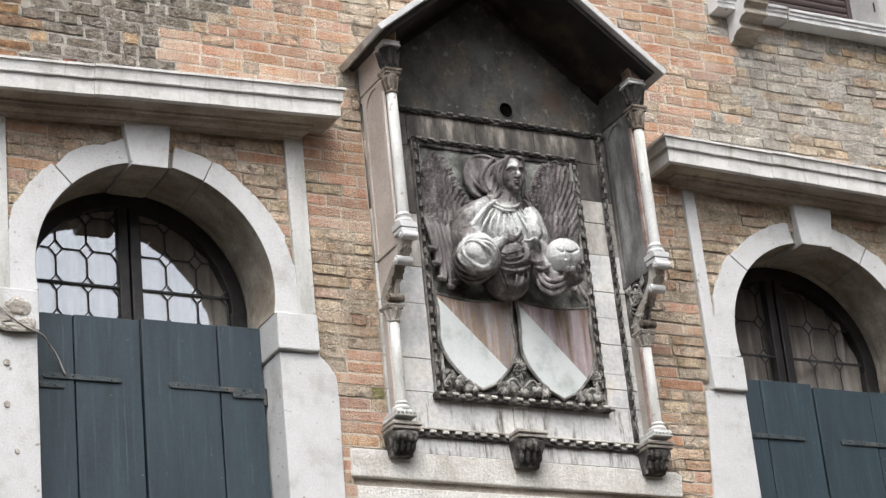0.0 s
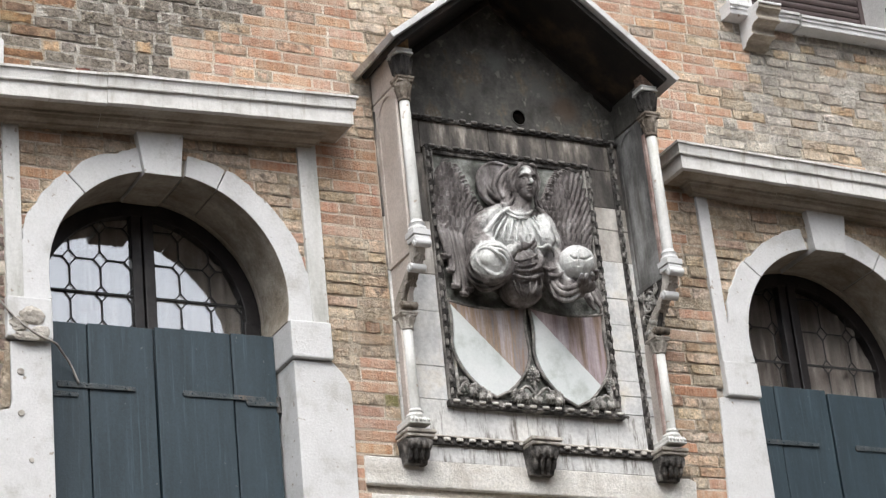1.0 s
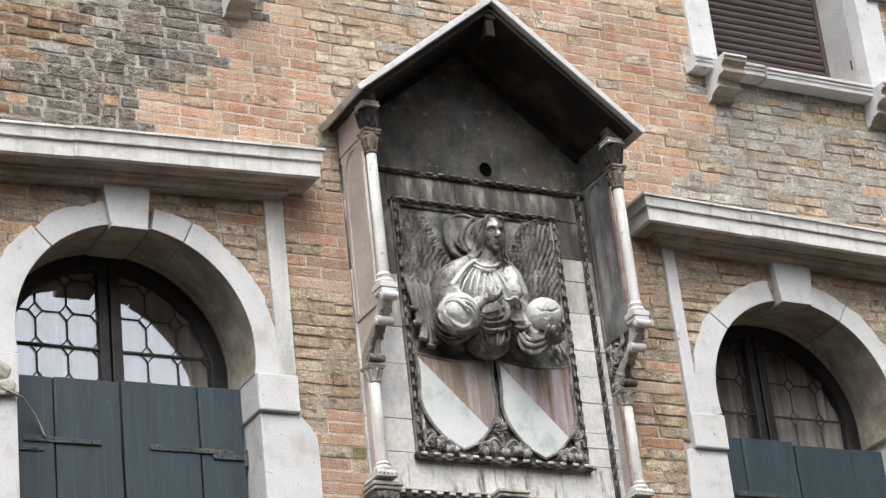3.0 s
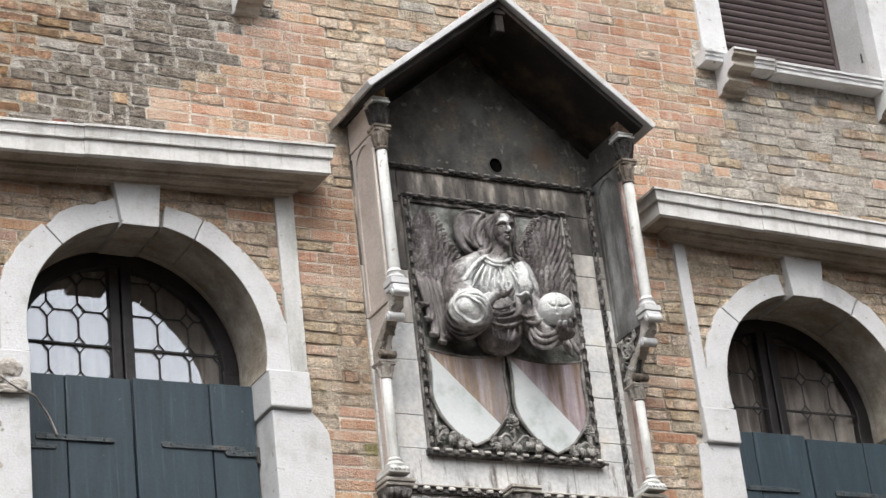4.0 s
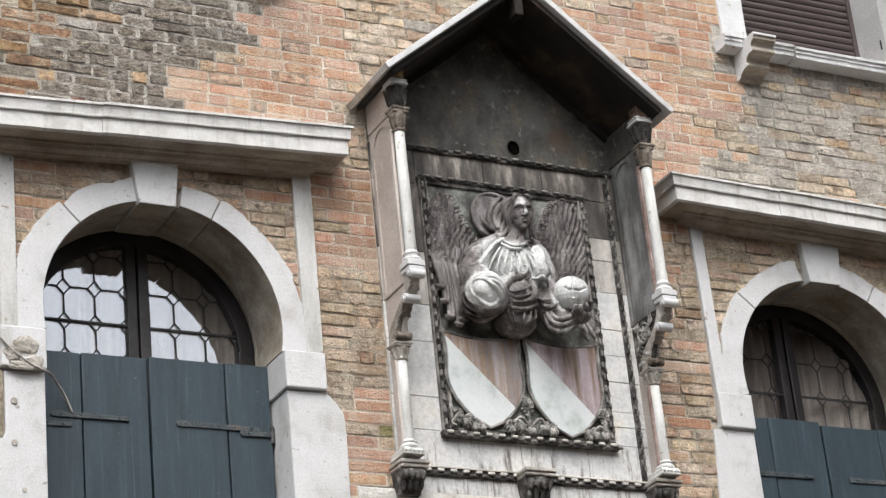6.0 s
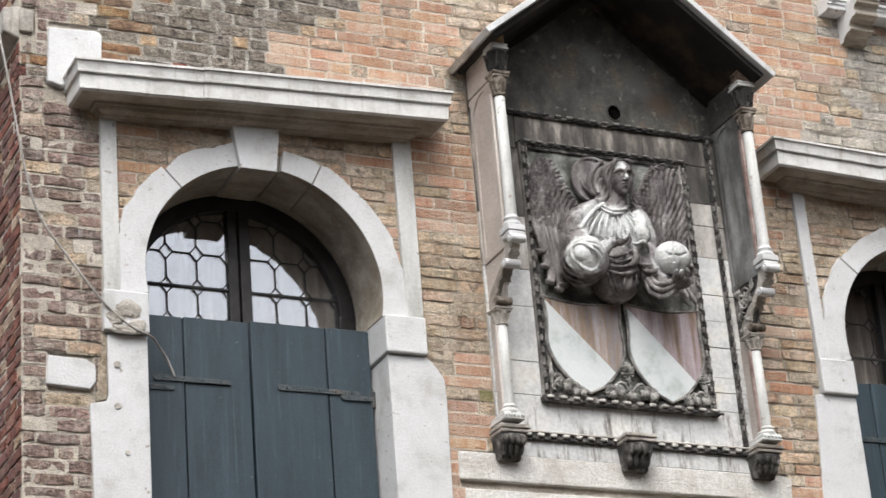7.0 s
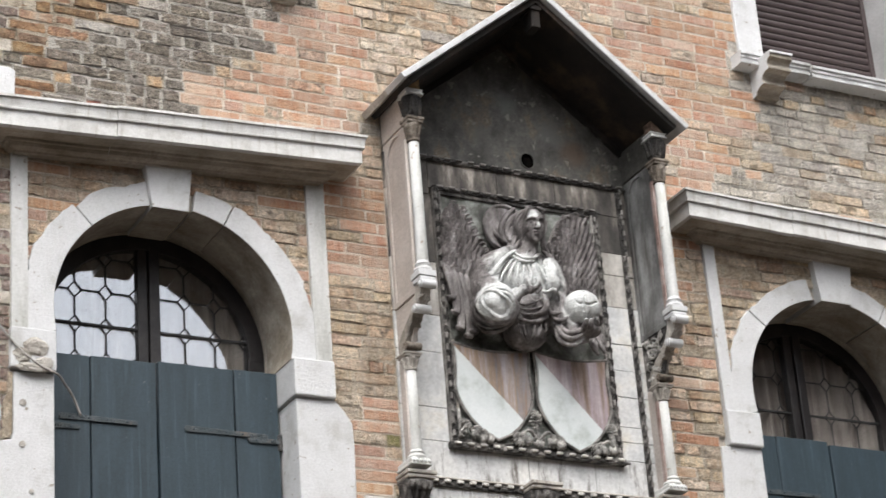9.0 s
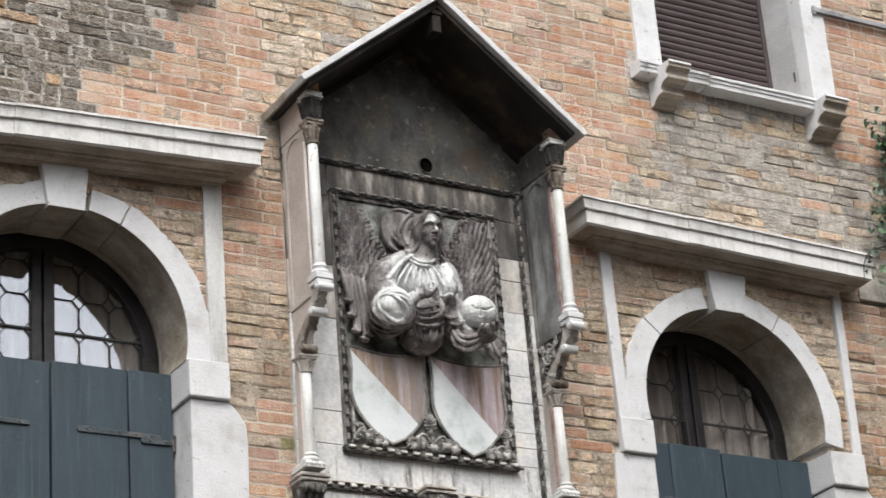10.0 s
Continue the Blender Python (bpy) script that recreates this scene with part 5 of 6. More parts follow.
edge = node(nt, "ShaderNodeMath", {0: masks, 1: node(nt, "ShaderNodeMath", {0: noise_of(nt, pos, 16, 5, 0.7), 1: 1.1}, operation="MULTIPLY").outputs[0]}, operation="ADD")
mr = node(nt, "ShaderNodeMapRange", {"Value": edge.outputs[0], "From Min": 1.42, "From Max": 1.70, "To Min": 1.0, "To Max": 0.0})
col = mix(nt, mr.outputs[0], crust, clean_and_lit)
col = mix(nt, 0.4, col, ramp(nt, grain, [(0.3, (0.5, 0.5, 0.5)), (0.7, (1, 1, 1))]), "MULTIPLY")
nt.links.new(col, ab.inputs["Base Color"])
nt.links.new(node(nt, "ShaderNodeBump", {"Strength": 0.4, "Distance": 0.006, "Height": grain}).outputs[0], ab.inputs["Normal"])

fig = bmesh.new()


def blob(x, y, z, rx, ry, rz, turn=0.0, m=None, big=None):
    m = m or Matrix.Translation((x, y, z)) @ Matrix.Rotation(turn, 4, "Y") @ Matrix.Diagonal((rx, ry, rz, 1))
    big = max(rx, rz) > 0.05 if big is None else big
    nu, nv = (20, 12) if big else (8, 6)
    rings = [[fig.verts.new(m @ Vector((math.sin(math.pi * j / nv) * math.cos(2 * math.pi * k / nu), math.sin(math.pi * j / nv) * math.sin(2 * math.pi * k / nu), math.cos(math.pi * j / nv)))) for k in range(nu)] for j in range(1, nv)]
    poles = fig.verts.new(m @ Vector((0, 0, 1))), fig.verts.new(m @ Vector((0, 0, -1)))
    for p, q in zip(rings, rings[1:]):
        for k in range(nu):
            fig.faces.new((p[k], q[k], q[(k + 1) % nu], p[(k + 1) % nu]))
    for k in range(nu):
        fig.faces.new((poles[0], rings[0][k], rings[0][(k + 1) % nu])), fig.faces.new((poles[1], rings[-1][(k + 1) % nu], rings[-1][k]))


def limb(pts, r, seg=10):
    """A rounded strand along a smooth line through the points."""
    p = [Vector(q) for q in pts]
    rr = list(r) if isinstance(r, (list, tuple)) else [r] * len(p)
    if len(p) > 2:
        q, s = [], []
        for i in range(len(p) - 1):
            a, b, c, d = (p[max(0, min(len(p) - 1, i + k))] for k in (-1, 0, 1, 2))
            for u in (0.0, 0.33, 0.67):
                q.append(0.5 * (2 * b + (c - a) * u + (2 * a - 5 * b + 4 * c - d) * u * u + (3 * b - a - 3 * c + d) * u ** 3))
                s.append(rr[i] + (rr[i + 1] - rr[i]) * u)
        p, rr = q + [p[-1]], s + [rr[-1]]
    tube(fig, p, rr, seg)


# halo, head, hair, neck
bmesh.ops.create_cone(fig, cap_ends=True, segments=40, radius1=0.146, radius2=0.140, depth=0.03, matrix=Matrix.Translation((0.142, -0.05, 7.229)) @ Matrix.Rotation(math.pi / 2, 4, "X") @ Matrix.Rotation(0.12, 4, "Y"))
tube(fig, [(0.142 + 0.137 * math.cos(2 * math.pi * k / 30), -0.068, 7.229 + 0.137 * math.sin(2 * math.pi * k / 30)) for k in range(31)], 0.011, 8)
HC, HD, HS = Vector((0.234, -0.19, 7.192)), Vector((-0.10, -0.975, -0.20)).normalized(), Vector((0.995, -0.102, 0)).normalized()
HU = HD.cross(HS)
HEAD = Matrix((HS, HD, HU)).transposed().to_4x4()


def on_head(side, out, up):
    return tuple(HC + HS * side + HD * out + HU * up)


def head_blob(side, out, up, rs, ro, ru):
    blob(0, 0, 0, 1, 1, 1, m=Matrix.Translation(on_head(side, out, up)) @ HEAD @ Matrix.Diagonal((rs, ro, ru, 1)), big=max(rs, ru) > 0.03)


head_blob(0, 0.004, 0.006, 0.064, 0.076, 0.096)
head_blob(0, 0.030, -0.052, 0.047, 0.048, 0.052)
head_blob(0, 0.064, -0.088, 0.020, 0.018, 0.016)
for e in (-1, 1):
    head_blob(e * 0.032, 0.046, -0.020, 0.023, 0.022, 0.030)
limb([on_head(0, 0.076, 0.034), on_head(0, 0.090, 0.004), on_head(0, 0.102, -0.014), on_head(0, 0.086, -0.026)], [0.008, 0.010, 0.013, 0.009], 8)
for e in (-1, 1):
    limb([on_head(e * 0.052, 0.050, 0.022), on_head(e * 0.032, 0.072, 0.036), on_head(e * 0.008, 0.080, 0.030)], [0.006, 0.009, 0.007], 8)
    limb([on_head(e * 0.009, 0.088, -0.022), on_head(e * 0.014, 0.080, -0.022)], [0.008, 0.006], 6)
head_blob(0, -0.034, 0.026, 0.080, 0.078, 0.090)
# waves of hair from the parting down to the shoulders, fuller on the side of the halo
for sg, n in ((-1, 9), (1, 6)):
    for k in range(n):
        u = k / (n - 1)
        w = (0.022 if sg < 0 else 0.004) * u
        ripple = 0.007 * math.sin(k * 2.2)
        pts = []
        for j, (s, o, h) in enumerate(((0.006, 0.058 - 0.11 * u, 0.098), (0.036, 0.060 - 0.11 * u, 0.088), (0.058 + 0.008 * u, 0.046 - 0.10 * u, 0.056), (0.068 + 0.012 * u, 0.030 - 0.09 * u, 0.016),
                                       (0.064 + 0.020 * u, 0.020 - 0.08 * u, -0.028), (0.060 + 0.024 * u, 0.012 - 0.07 * u, -0.070), (0.066 + 0.034 * u, 0.010 - 0.06 * u, -0.112), (0.080 + 0.044 * u, 0.006 - 0.05 * u, -0.146))):
            pts.append(on_head(sg * (s + (w if j > 1 else 0) + 0.010 * (k % 2) + 0.007 * math.sin(j * 1.9 + k)), o, h + 0.006 * (k % 2) + (ripple if j < 2 else 0)))
        limb(pts, [0.005, 0.007, 0.0085, 0.009, 0.009, 0.009, 0.008, 0.004], 8)
limb([(0.173, -0.130, 7.327), (0.119, -0.110, 7.273), (0.087, -0.100, 7.204), (0.101, -0.100, 7.142), (0.135, -0.120, 7.102)], [0.012, 0.016, 0.016, 0.014, 0.010], 8)
limb([(0.180, -0.150, 7.290), (0.133, -0.130, 7.241), (0.112, -0.120, 7.176), (0.124, -0.130, 7.117)], [0.010, 0.014, 0.014, 0.010], 8)
limb([(0.050, -0.075, 7.232), (0.062, -0.085, 7.173), (0.105, -0.100, 7.122)], [0.005, 0.010, 0.010], 7)
limb([on_head(0, -0.02, -0.05), (0.216, -0.145, 7.05), (0.205, -0.125, 6.98)], [0.052, 0.056, 0.072], 16)
# trunk and sloping shoulders
blob(0.190, -0.095, 6.86, 0.190, 0.120, 0.205)
blob(0.190, -0.095, 6.69, 0.150, 0.125, 0.150)
blob(0.188, -0.085, 6.580, 0.122, 0.108, 0.098)
limb([(0.19, -0.115, 7.035), (0.075, -0.110, 7.000), (-0.025, -0.130, 6.925), (-0.080, -0.165, 6.800), (-0.068, -0.205, 6.700)], [0.050, 0.066, 0.078, 0.080, 0.098], 16)
limb([(0.21, -0.110, 7.035), (0.315, -0.100, 7.010), (0.390, -0.105, 6.930), (0.400, -0.130, 6.800), (0.359, -0.160, 6.673), (0.416, -0.180, 6.574), (0.513, -0.200, 6.575)], [0.048, 0.058, 0.068, 0.066, 0.066, 0.066, 0.045], 14)
# the great rolled sleeve: rolls of cloth laid round its smooth round end
SC, SA = Vector((-0.052, -0.215, 6.672)), Vector((-0.46, -0.82, -0.34)).normalized()
SB = SA.cross(Vector((0, 0, 1))).normalized()
ST = SB.cross(SA)
blob(*SC, 0.122, 0.104, 0.128)
blob(*(SC + SA * 0.072 + ST * 0.014), 0.068, 0.036, 0.056)
for i, deg in enumerate((36, 47, 58, 69, 81, 94, 108)):
    lean = 0.006 * i
    ring = []
    for k in range(25):
        a = 2 * math.pi * k / 24
        g = radians(deg) + 0.17 * math.sin(a * 2 + i * 0.9)
        rr = 0.122 + 0.006 * math.sin(3 * a + i)
        ring.append(SC + SA * rr * math.cos(g) * 0.94 + (SB * math.cos(a) + ST * math.sin(a)) * rr * math.sin(g) - ST * lean + SB * lean * 0.4)
    limb(ring, [0.0065 + 0.0075 * (0.5 + 0.5 * math.sin(2 * math.pi * k / 24 + 3.6 + 0.5 * i)) for k in range(25)], 7)
# forearm and the raised hand
limb([(0.029, -0.250, 6.703), (0.056, -0.285, 6.730), (0.095, -0.295, 6.750)], [0.050, 0.034, 0.026], 12)
blob(0.128, -0.295, 6.764, 0.030, 0.022, 0.036, 0.2)
limb([(0.105, -0.300, 6.769), (0.094, -0.310, 6.804), (0.095, -0.305, 6.844)], [0.0125, 0.011, 0.007], 8)
limb([(0.125, -0.305, 6.776), (0.125, -0.315, 6.815), (0.135, -0.308, 6.860)], [0.0125, 0.011, 0.007], 8)
limb([(0.153, -0.300, 6.761), (0.168, -0.318, 6.785), (0.165, -0.318, 6.812), (0.148, -0.312, 6.816)], [0.012, 0.011, 0.010, 0.007], 8)
limb([(0.167, -0.290, 6.739), (0.183, -0.305, 6.762), (0.186, -0.305, 6.786)], [0.012, 0.010, 0.008], 8)
limb([(0.088, -0.290, 6.731), (0.051, -0.305, 6.748), (0.040, -0.305, 6.774)], [0.012, 0.010, 0.006], 8)
# the globe held in the other hand
blob(0.480, -0.230, 6.709, 0.108, 0.108, 0.106)
for p, q, s in (((0.469, -0.240, 6.574), (0.452, -0.300, 6.587), (0.448, -0.325, 6.610)), ((0.498, -0.240, 6.577), (0.487, -0.300, 6.587), (0.485, -0.318, 6.617)), ((0.543, -0.230, 6.599), (0.538, -0.280, 6.611), (0.531, -0.300, 6.639)), ((0.574, -0.220, 6.620), (0.589, -0.250, 6.643), (0.578, -0.270, 6.670))):
    limb([p, q, s], [0.016, 0.014, 0.009], 8)
blob(0.518, -0.220, 6.587, 0.070, 0.060, 0.036)
# cloth falling in bowls under the globe
for ring in (((0.341, -0.200, 6.627), (0.337, -0.255, 6.555), (0.375, -0.270, 6.536), (0.435, -0.260, 6.562), (0.494, -0.220, 6.619)), ((0.332, -0.190, 6.623), (0.321, -0.250, 6.529), (0.367, -0.270, 6.501), (0.444, -0.250, 6.540), (0.516, -0.200, 6.616)), ((0.327, -0.180, 6.600), (0.322, -0.230, 6.504), (0.374, -0.250, 6.473), (0.464, -0.230, 6.524), (0.536, -0.180, 6.606)), ((0.305, -0.190, 6.661), (0.318, -0.230, 6.625), (0.349, -0.250, 6.619), (0.381, -0.250, 6.650)), ((0.291, -0.190, 6.687), (0.308, -0.230, 6.658), (0.347, -0.240, 6.671))):
    limb(list(ring), [0.006] + [0.0125] * (len(ring) - 2) + [0.006], 8)
blob(0.418, -0.190, 6.577, 0.078, 0.060, 0.062)
limb([(0.686, -0.060, 6.668), (0.694, -0.075, 6.604), (0.716, -0.080, 6.548)], [0.014, 0.018, 0.008], 8)
limb([(0.631, -0.060, 6.639), (0.636, -0.075, 6.585), (0.649, -0.080, 6.542)], [0.014, 0.018, 0.008], 8)
# mantle: a broad worked border over one shoulder, an edge over the other, a hanging panel of white cloth
limb([(0.177, -0.120, 7.093), (0.089, -0.165, 7.041), (-0.003, -0.190, 6.978), (-0.074, -0.200, 6.897), (-0.120, -0.195, 6.813), (-0.142, -0.175, 6.752)], [0.016, 0.026, 0.034, 0.034, 0.028, 0.016], 12)
limb([(0.118, -0.190, 7.033), (0.024, -0.222, 6.956), (-0.052, -0.232, 6.868), (-0.109, -0.225, 6.781)], [0.006, 0.009, 0.010, 0.007], 8)
for k in range(22):
    u = k / 21
    a, b = Vector((0.062, -0.200, 7.029)).lerp(Vector((-0.067, -0.228, 6.906)), min(1, 2 * u)), Vector((-0.067, -0.228, 6.906)).lerp(Vector((-0.142, -0.218, 6.787)), max(0, 2 * u - 1))
    c = a if u < 0.5 else b
    blob(*(c + Vector((0.010 * (-1) ** k, 0, 0.006 * (-1) ** k))), 0.0085, 0.006, 0.0085)
limb([(0.300, -0.165, 7.068), (0.328, -0.195, 7.019), (0.366, -0.200, 6.952), (0.394, -0.200, 6.872), (0.409, -0.190, 6.809)], [0.010, 0.016, 0.018, 0.016, 0.010], 10)
limb([(0.311, -0.200, 6.994), (0.316, -0.215, 6.912), (0.318, -0.225, 6.835), (0.319, -0.220, 6.800)], [0.026, 0.040, 0.044, 0.030], 12)
limb([(0.241, -0.230, 6.787), (0.264, -0.250, 6.777), (0.294, -0.250, 6.791), (0.330, -0.240, 6.778), (0.344, -0.225, 6.739)], [0.006, 0.008, 0.009, 0.009, 0.006], 8)
limb([(0.252, -0.220, 6.779), (0.253, -0.235, 6.718), (0.243, -0.230, 6.672), (0.222, -0.220, 6.661)], [0.012, 0.016, 0.016, 0.010], 8)
limb([(0.105, -0.185, 7.023), (0.129, -0.212, 6.989), (0.166, -0.220, 6.979), (0.213, -0.214, 6.991), (0.267, -0.190, 7.029)], [0.006, 0.008, 0.009, 0.008, 0.006], 8)
limb([(0.085, -0.190, 7.002), (0.116, -0.217, 6.965), (0.160, -0.224, 6.956), (0.215, -0.218, 6.968)], [0.004, 0.005, 0.006, 0.004], 8)
for fold in (((0.067, -0.203, 6.973), (-0.018, -0.222, 6.883), (-0.071, -0.226, 6.804)), ((0.083, -0.203, 6.971), (0.014, -0.228, 6.877), (-0.029, -0.226, 6.795)), ((0.099, -0.203, 6.970), (0.053, -0.222, 6.877), (0.017, -0.226, 6.814)), ((0.115, -0.203, 6.968), (0.056, -0.228, 6.888), (0.028, -0.226, 6.801)), ((0.130, -0.203, 6.966), (0.096, -0.222, 6.888), (0.074, -0.226, 6.820)), ((0.146, -0.203, 6.964), (0.128, -0.228, 6.882), (0.117, -0.226, 6.810)), ((0.162, -0.203, 6.963), (0.139, -0.222, 6.900), (0.131, -0.226, 6.825)), ((0.179, -0.203, 6.968), (0.171, -0.228, 6.894), (0.174, -0.226, 6.816)), ((0.195, -0.203, 6.973), (0.211, -0.222, 6.894), (0.221, -0.226, 6.835)), ((0.212, -0.203, 6.978), (0.214, -0.228, 6.905), (0.232, -0.226, 6.822)), ((0.229, -0.203, 6.984), (0.254, -0.222, 6.905), (0.279, -0.226, 6.841)), ((0.246, -0.203, 6.989), (0.287, -0.228, 6.899), (0.322, -0.226, 6.832)), ((0.262, -0.203, 6.994), (0.298, -0.222, 6.917), (0.337, -0.226, 6.847))):
    limb(list(fold), [0.002, 0.0062, 0.003], 7)
for k, fold in enumerate((((0.074, -0.200, 6.743), (0.101, -0.228, 6.689), (0.170, -0.235, 6.703), (0.260, -0.215, 6.762)), ((0.069, -0.200, 6.702), (0.104, -0.228, 6.659), (0.180, -0.235, 6.670), (0.263, -0.210, 6.717)), ((0.068, -0.200, 6.671), (0.109, -0.226, 6.633), (0.186, -0.230, 6.643), (0.261, -0.210, 6.679)))):
    limb(list(fold), [0.003, 0.0065, 0.0065, 0.003], 8)
limb([(0.078, -0.185, 6.631), (0.109, -0.212, 6.603), (0.158, -0.218, 6.598), (0.221, -0.210, 6.614), (0.288, -0.180, 6.654)], 0.0085, 8)
for fold in (((0.091, -0.190, 6.593), (0.102, -0.188, 6.535), (0.153, -0.150, 6.502)), ((0.113, -0.205, 6.582), (0.122, -0.200, 6.525), (0.165, -0.150, 6.490)), ((0.181, -0.210, 6.583), (0.176, -0.200, 6.530), (0.180, -0.150, 6.491)), ((0.231, -0.200, 6.599), (0.220, -0.188, 6.546), (0.204, -0.140, 6.504)), ((0.261, -0.190, 6.623), (0.274, -0.175, 6.584), (0.262, -0.140, 6.536))):
    limb(list(fold), [0.003, 0.0055, 0.003], 7)
# bodies of the wings and the back, then melt all of this together
LEFT_WING = ([(7.345, -0.165), (7.325, -0.115), (7.235, -0.068), (7.138, -0.021), (7.06, 0.027), (6.96, -0.02), (6.68, -0.105), (6.52, -0.15)], [(7.345, -0.19), (7.315, -0.222), (7.24, -0.252), (7.10, -0.272), (6.93, -0.266), (6.74, -0.254), (6.52, -0.225)])
RIGHT_WING = ([(7.39, 0.60), (7.35, 0.515), (7.309, 0.485), (7.213, 0.44), (7.136, 0.396), (7.0, 0.42), (6.75, 0.55)], [(7.39, 0.64), (7.362, 0.697), (7.188, 0.727), (7.01, 0.722), (6.75, 0.68)])


def edge_at(line, z):
    for (za, xa), (zb, xb) in zip(line, line[1:]):
        if za >= z >= zb:
            return xa + (xb - xa) * (za - z) / (za - zb)
    return line[0][1] if z > line[0][0] else line[-1][1]


for inner, outer in (LEFT_WING, RIGHT_WING):
    top, low = inner[0][0], inner[-1][0]
    levels = [top + (low + (0.22 if low < 6.6 else 0.0) - top) * k / 16 for k in range(17)]
    rows = []
    for z in levels:
        a, b = edge_at(inner, z), edge_at(outer, z)
        rows.append([fig.verts.new((a + (b - a) * u, y, z)) for u, y in ((0, 0.0), (0, -0.040), (0.2, -0.052), (0.5, -0.056), (0.8, -0.052), (1, -0.040), (1, 0.0))])
    for p, q in zip(rows, rows[1:]):
        for k in range(7):
            fig.faces.new((p[k], p[(k + 1) % 7], q[(k + 1) % 7], q[k]))
    fig.faces.new(rows[0][::-1]), fig.faces.new(rows[-1])
blob(0.2, -0.01, 6.85, 0.28, 0.03, 0.32)
fig = melt(fig, 0.0036, 1)


def press(points, width, depth):
    """Chisel marks: sink the surface along a line of points."""
    co = np.array([v.co for v in fig.verts])
    best = np.full(len(co), 9.0)
    pts = [np.array(p) for p in points]
    for p, q in zip(pts, pts[1:] if len(pts) > 1 else pts):
        d = q - p
        u = np.clip((co - p) @ d / max(1e-9, d @ d), 0, 1)
        best = np.minimum(best, np.linalg.norm(co - p - u[:, None] * d, axis=1))
    for i in np.nonzero(best < 2.5 * width)[0]:
        fig.verts[i].co.y += depth * math.exp(-(best[i] / width) ** 2)


fig.verts.ensure_lookup_table()
for e in (-1, 1):
    press([on_head(e * 0.020, 0.076, 0.016), on_head(e * 0.036, 0.066, 0.014)], 0.010, 0.008)
    press([on_head(e * 0.024, 0.082, -0.040), on_head(e * 0.028, 0.074, -0.056)], 0.008, 0.005)
press([on_head(-0.018, 0.085, -0.049), on_head(0.018, 0.085, -0.049)], 0.005, 0.006)
press([(0.140, -0.310, 6.782)], 0.011, 0.05)
press([(0.459, -0.306, 6.783), (0.439, -0.330, 6.716), (0.441, -0.318, 6.660)], 0.0055, 0.016)
press([(0.404, -0.306, 6.719), (0.418, -0.318, 6.698), (0.440, -0.330, 6.699), (0.475, -0.337, 6.692), (0.518, -0.331, 6.716)], 0.0055, 0.016)
press([(0.296, -0.245, 6.759), (0.306, -0.235, 6.710)], 0.014, 0.06)
# creases of the cloth, all but the head, the globe and the smooth end of the sleeve
fig.normal_update()
GC = Vector((0.480, -0.23, 6.709))
for v in fig.verts:
    if v.co.z > 7.05 or v.co.y > -0.085 or (v.co - GC).length < 0.116 or (v.co - SC).length < 0.165:
        continue
    q = v.co
    n = 1 - 2.6 * abs(noise.noise((q.x * 15 + 2 * noise.noise(q * 7), q.y * 10, q.z * 5.5)))
    m = 1 - 2.6 * abs(noise.noise((q.x * 31 + 3 * noise.noise(q * 11), q.y * 20, q.z * 13 + 4)))
    v.co += v.normal * (0.0030 * max(-0.6, n) + 0.0022 * max(-0.6, m))
for e in (-1, 1):
    head_blob(e * 0.027, 0.062, 0.013, 0.013, 0.010, 0.0075)
limb([on_head(-0.019, 0.074, -0.044), on_head(0, 0.087, -0.042), on_head(0.019, 0.074, -0.044)], [0.003, 0.007, 0.003], 7)
limb([on_head(-0.016, 0.074, -0.056), on_head(0, 0.085, -0.057), on_head(0.016, 0.074, -0.056)], [0.003, 0.007, 0.003], 7)


def feather(x, y, z, w, l, turn):
    """One small overlapping feather: a pointed scale with a raised quill, its tip standing proud."""
    m = Matrix.Translation((x, y, z)) @ Matrix.Rotation(turn, 4, "Y") @ Matrix.Rotation(0.42, 4, "X")
    rows = [(0.55, 0.5), (0.9, 0.15), (1.0, -0.25), (0.8, -0.62), (0.42, -0.88)]
    rings = []
    for hw, t in rows:
        rings.append([fig.verts.new(m @ Vector((w * hw * s, d, l * t))) for s, d in ((-1, 0.006), (-0.55, -0.006), (-0.10, -0.008), (0, -0.0115), (0.10, -0.008), (0.55, -0.006), (1, 0.006), (0, 0.016))])
    tipv = fig.verts.new(m @ Vector((0, 0.001, -l)))
    for p, q in zip(rings, rings[1:]):
        for k in range(8):
            fig.faces.new((p[k], p[(k + 1) % 8], q[(k + 1) % 8], q[k]))
    for k in range(8):
        fig.faces.new((rings[-1][k], rings[-1][(k + 1) % 8], tipv))
    fig.faces.new(rings[0][::-1])


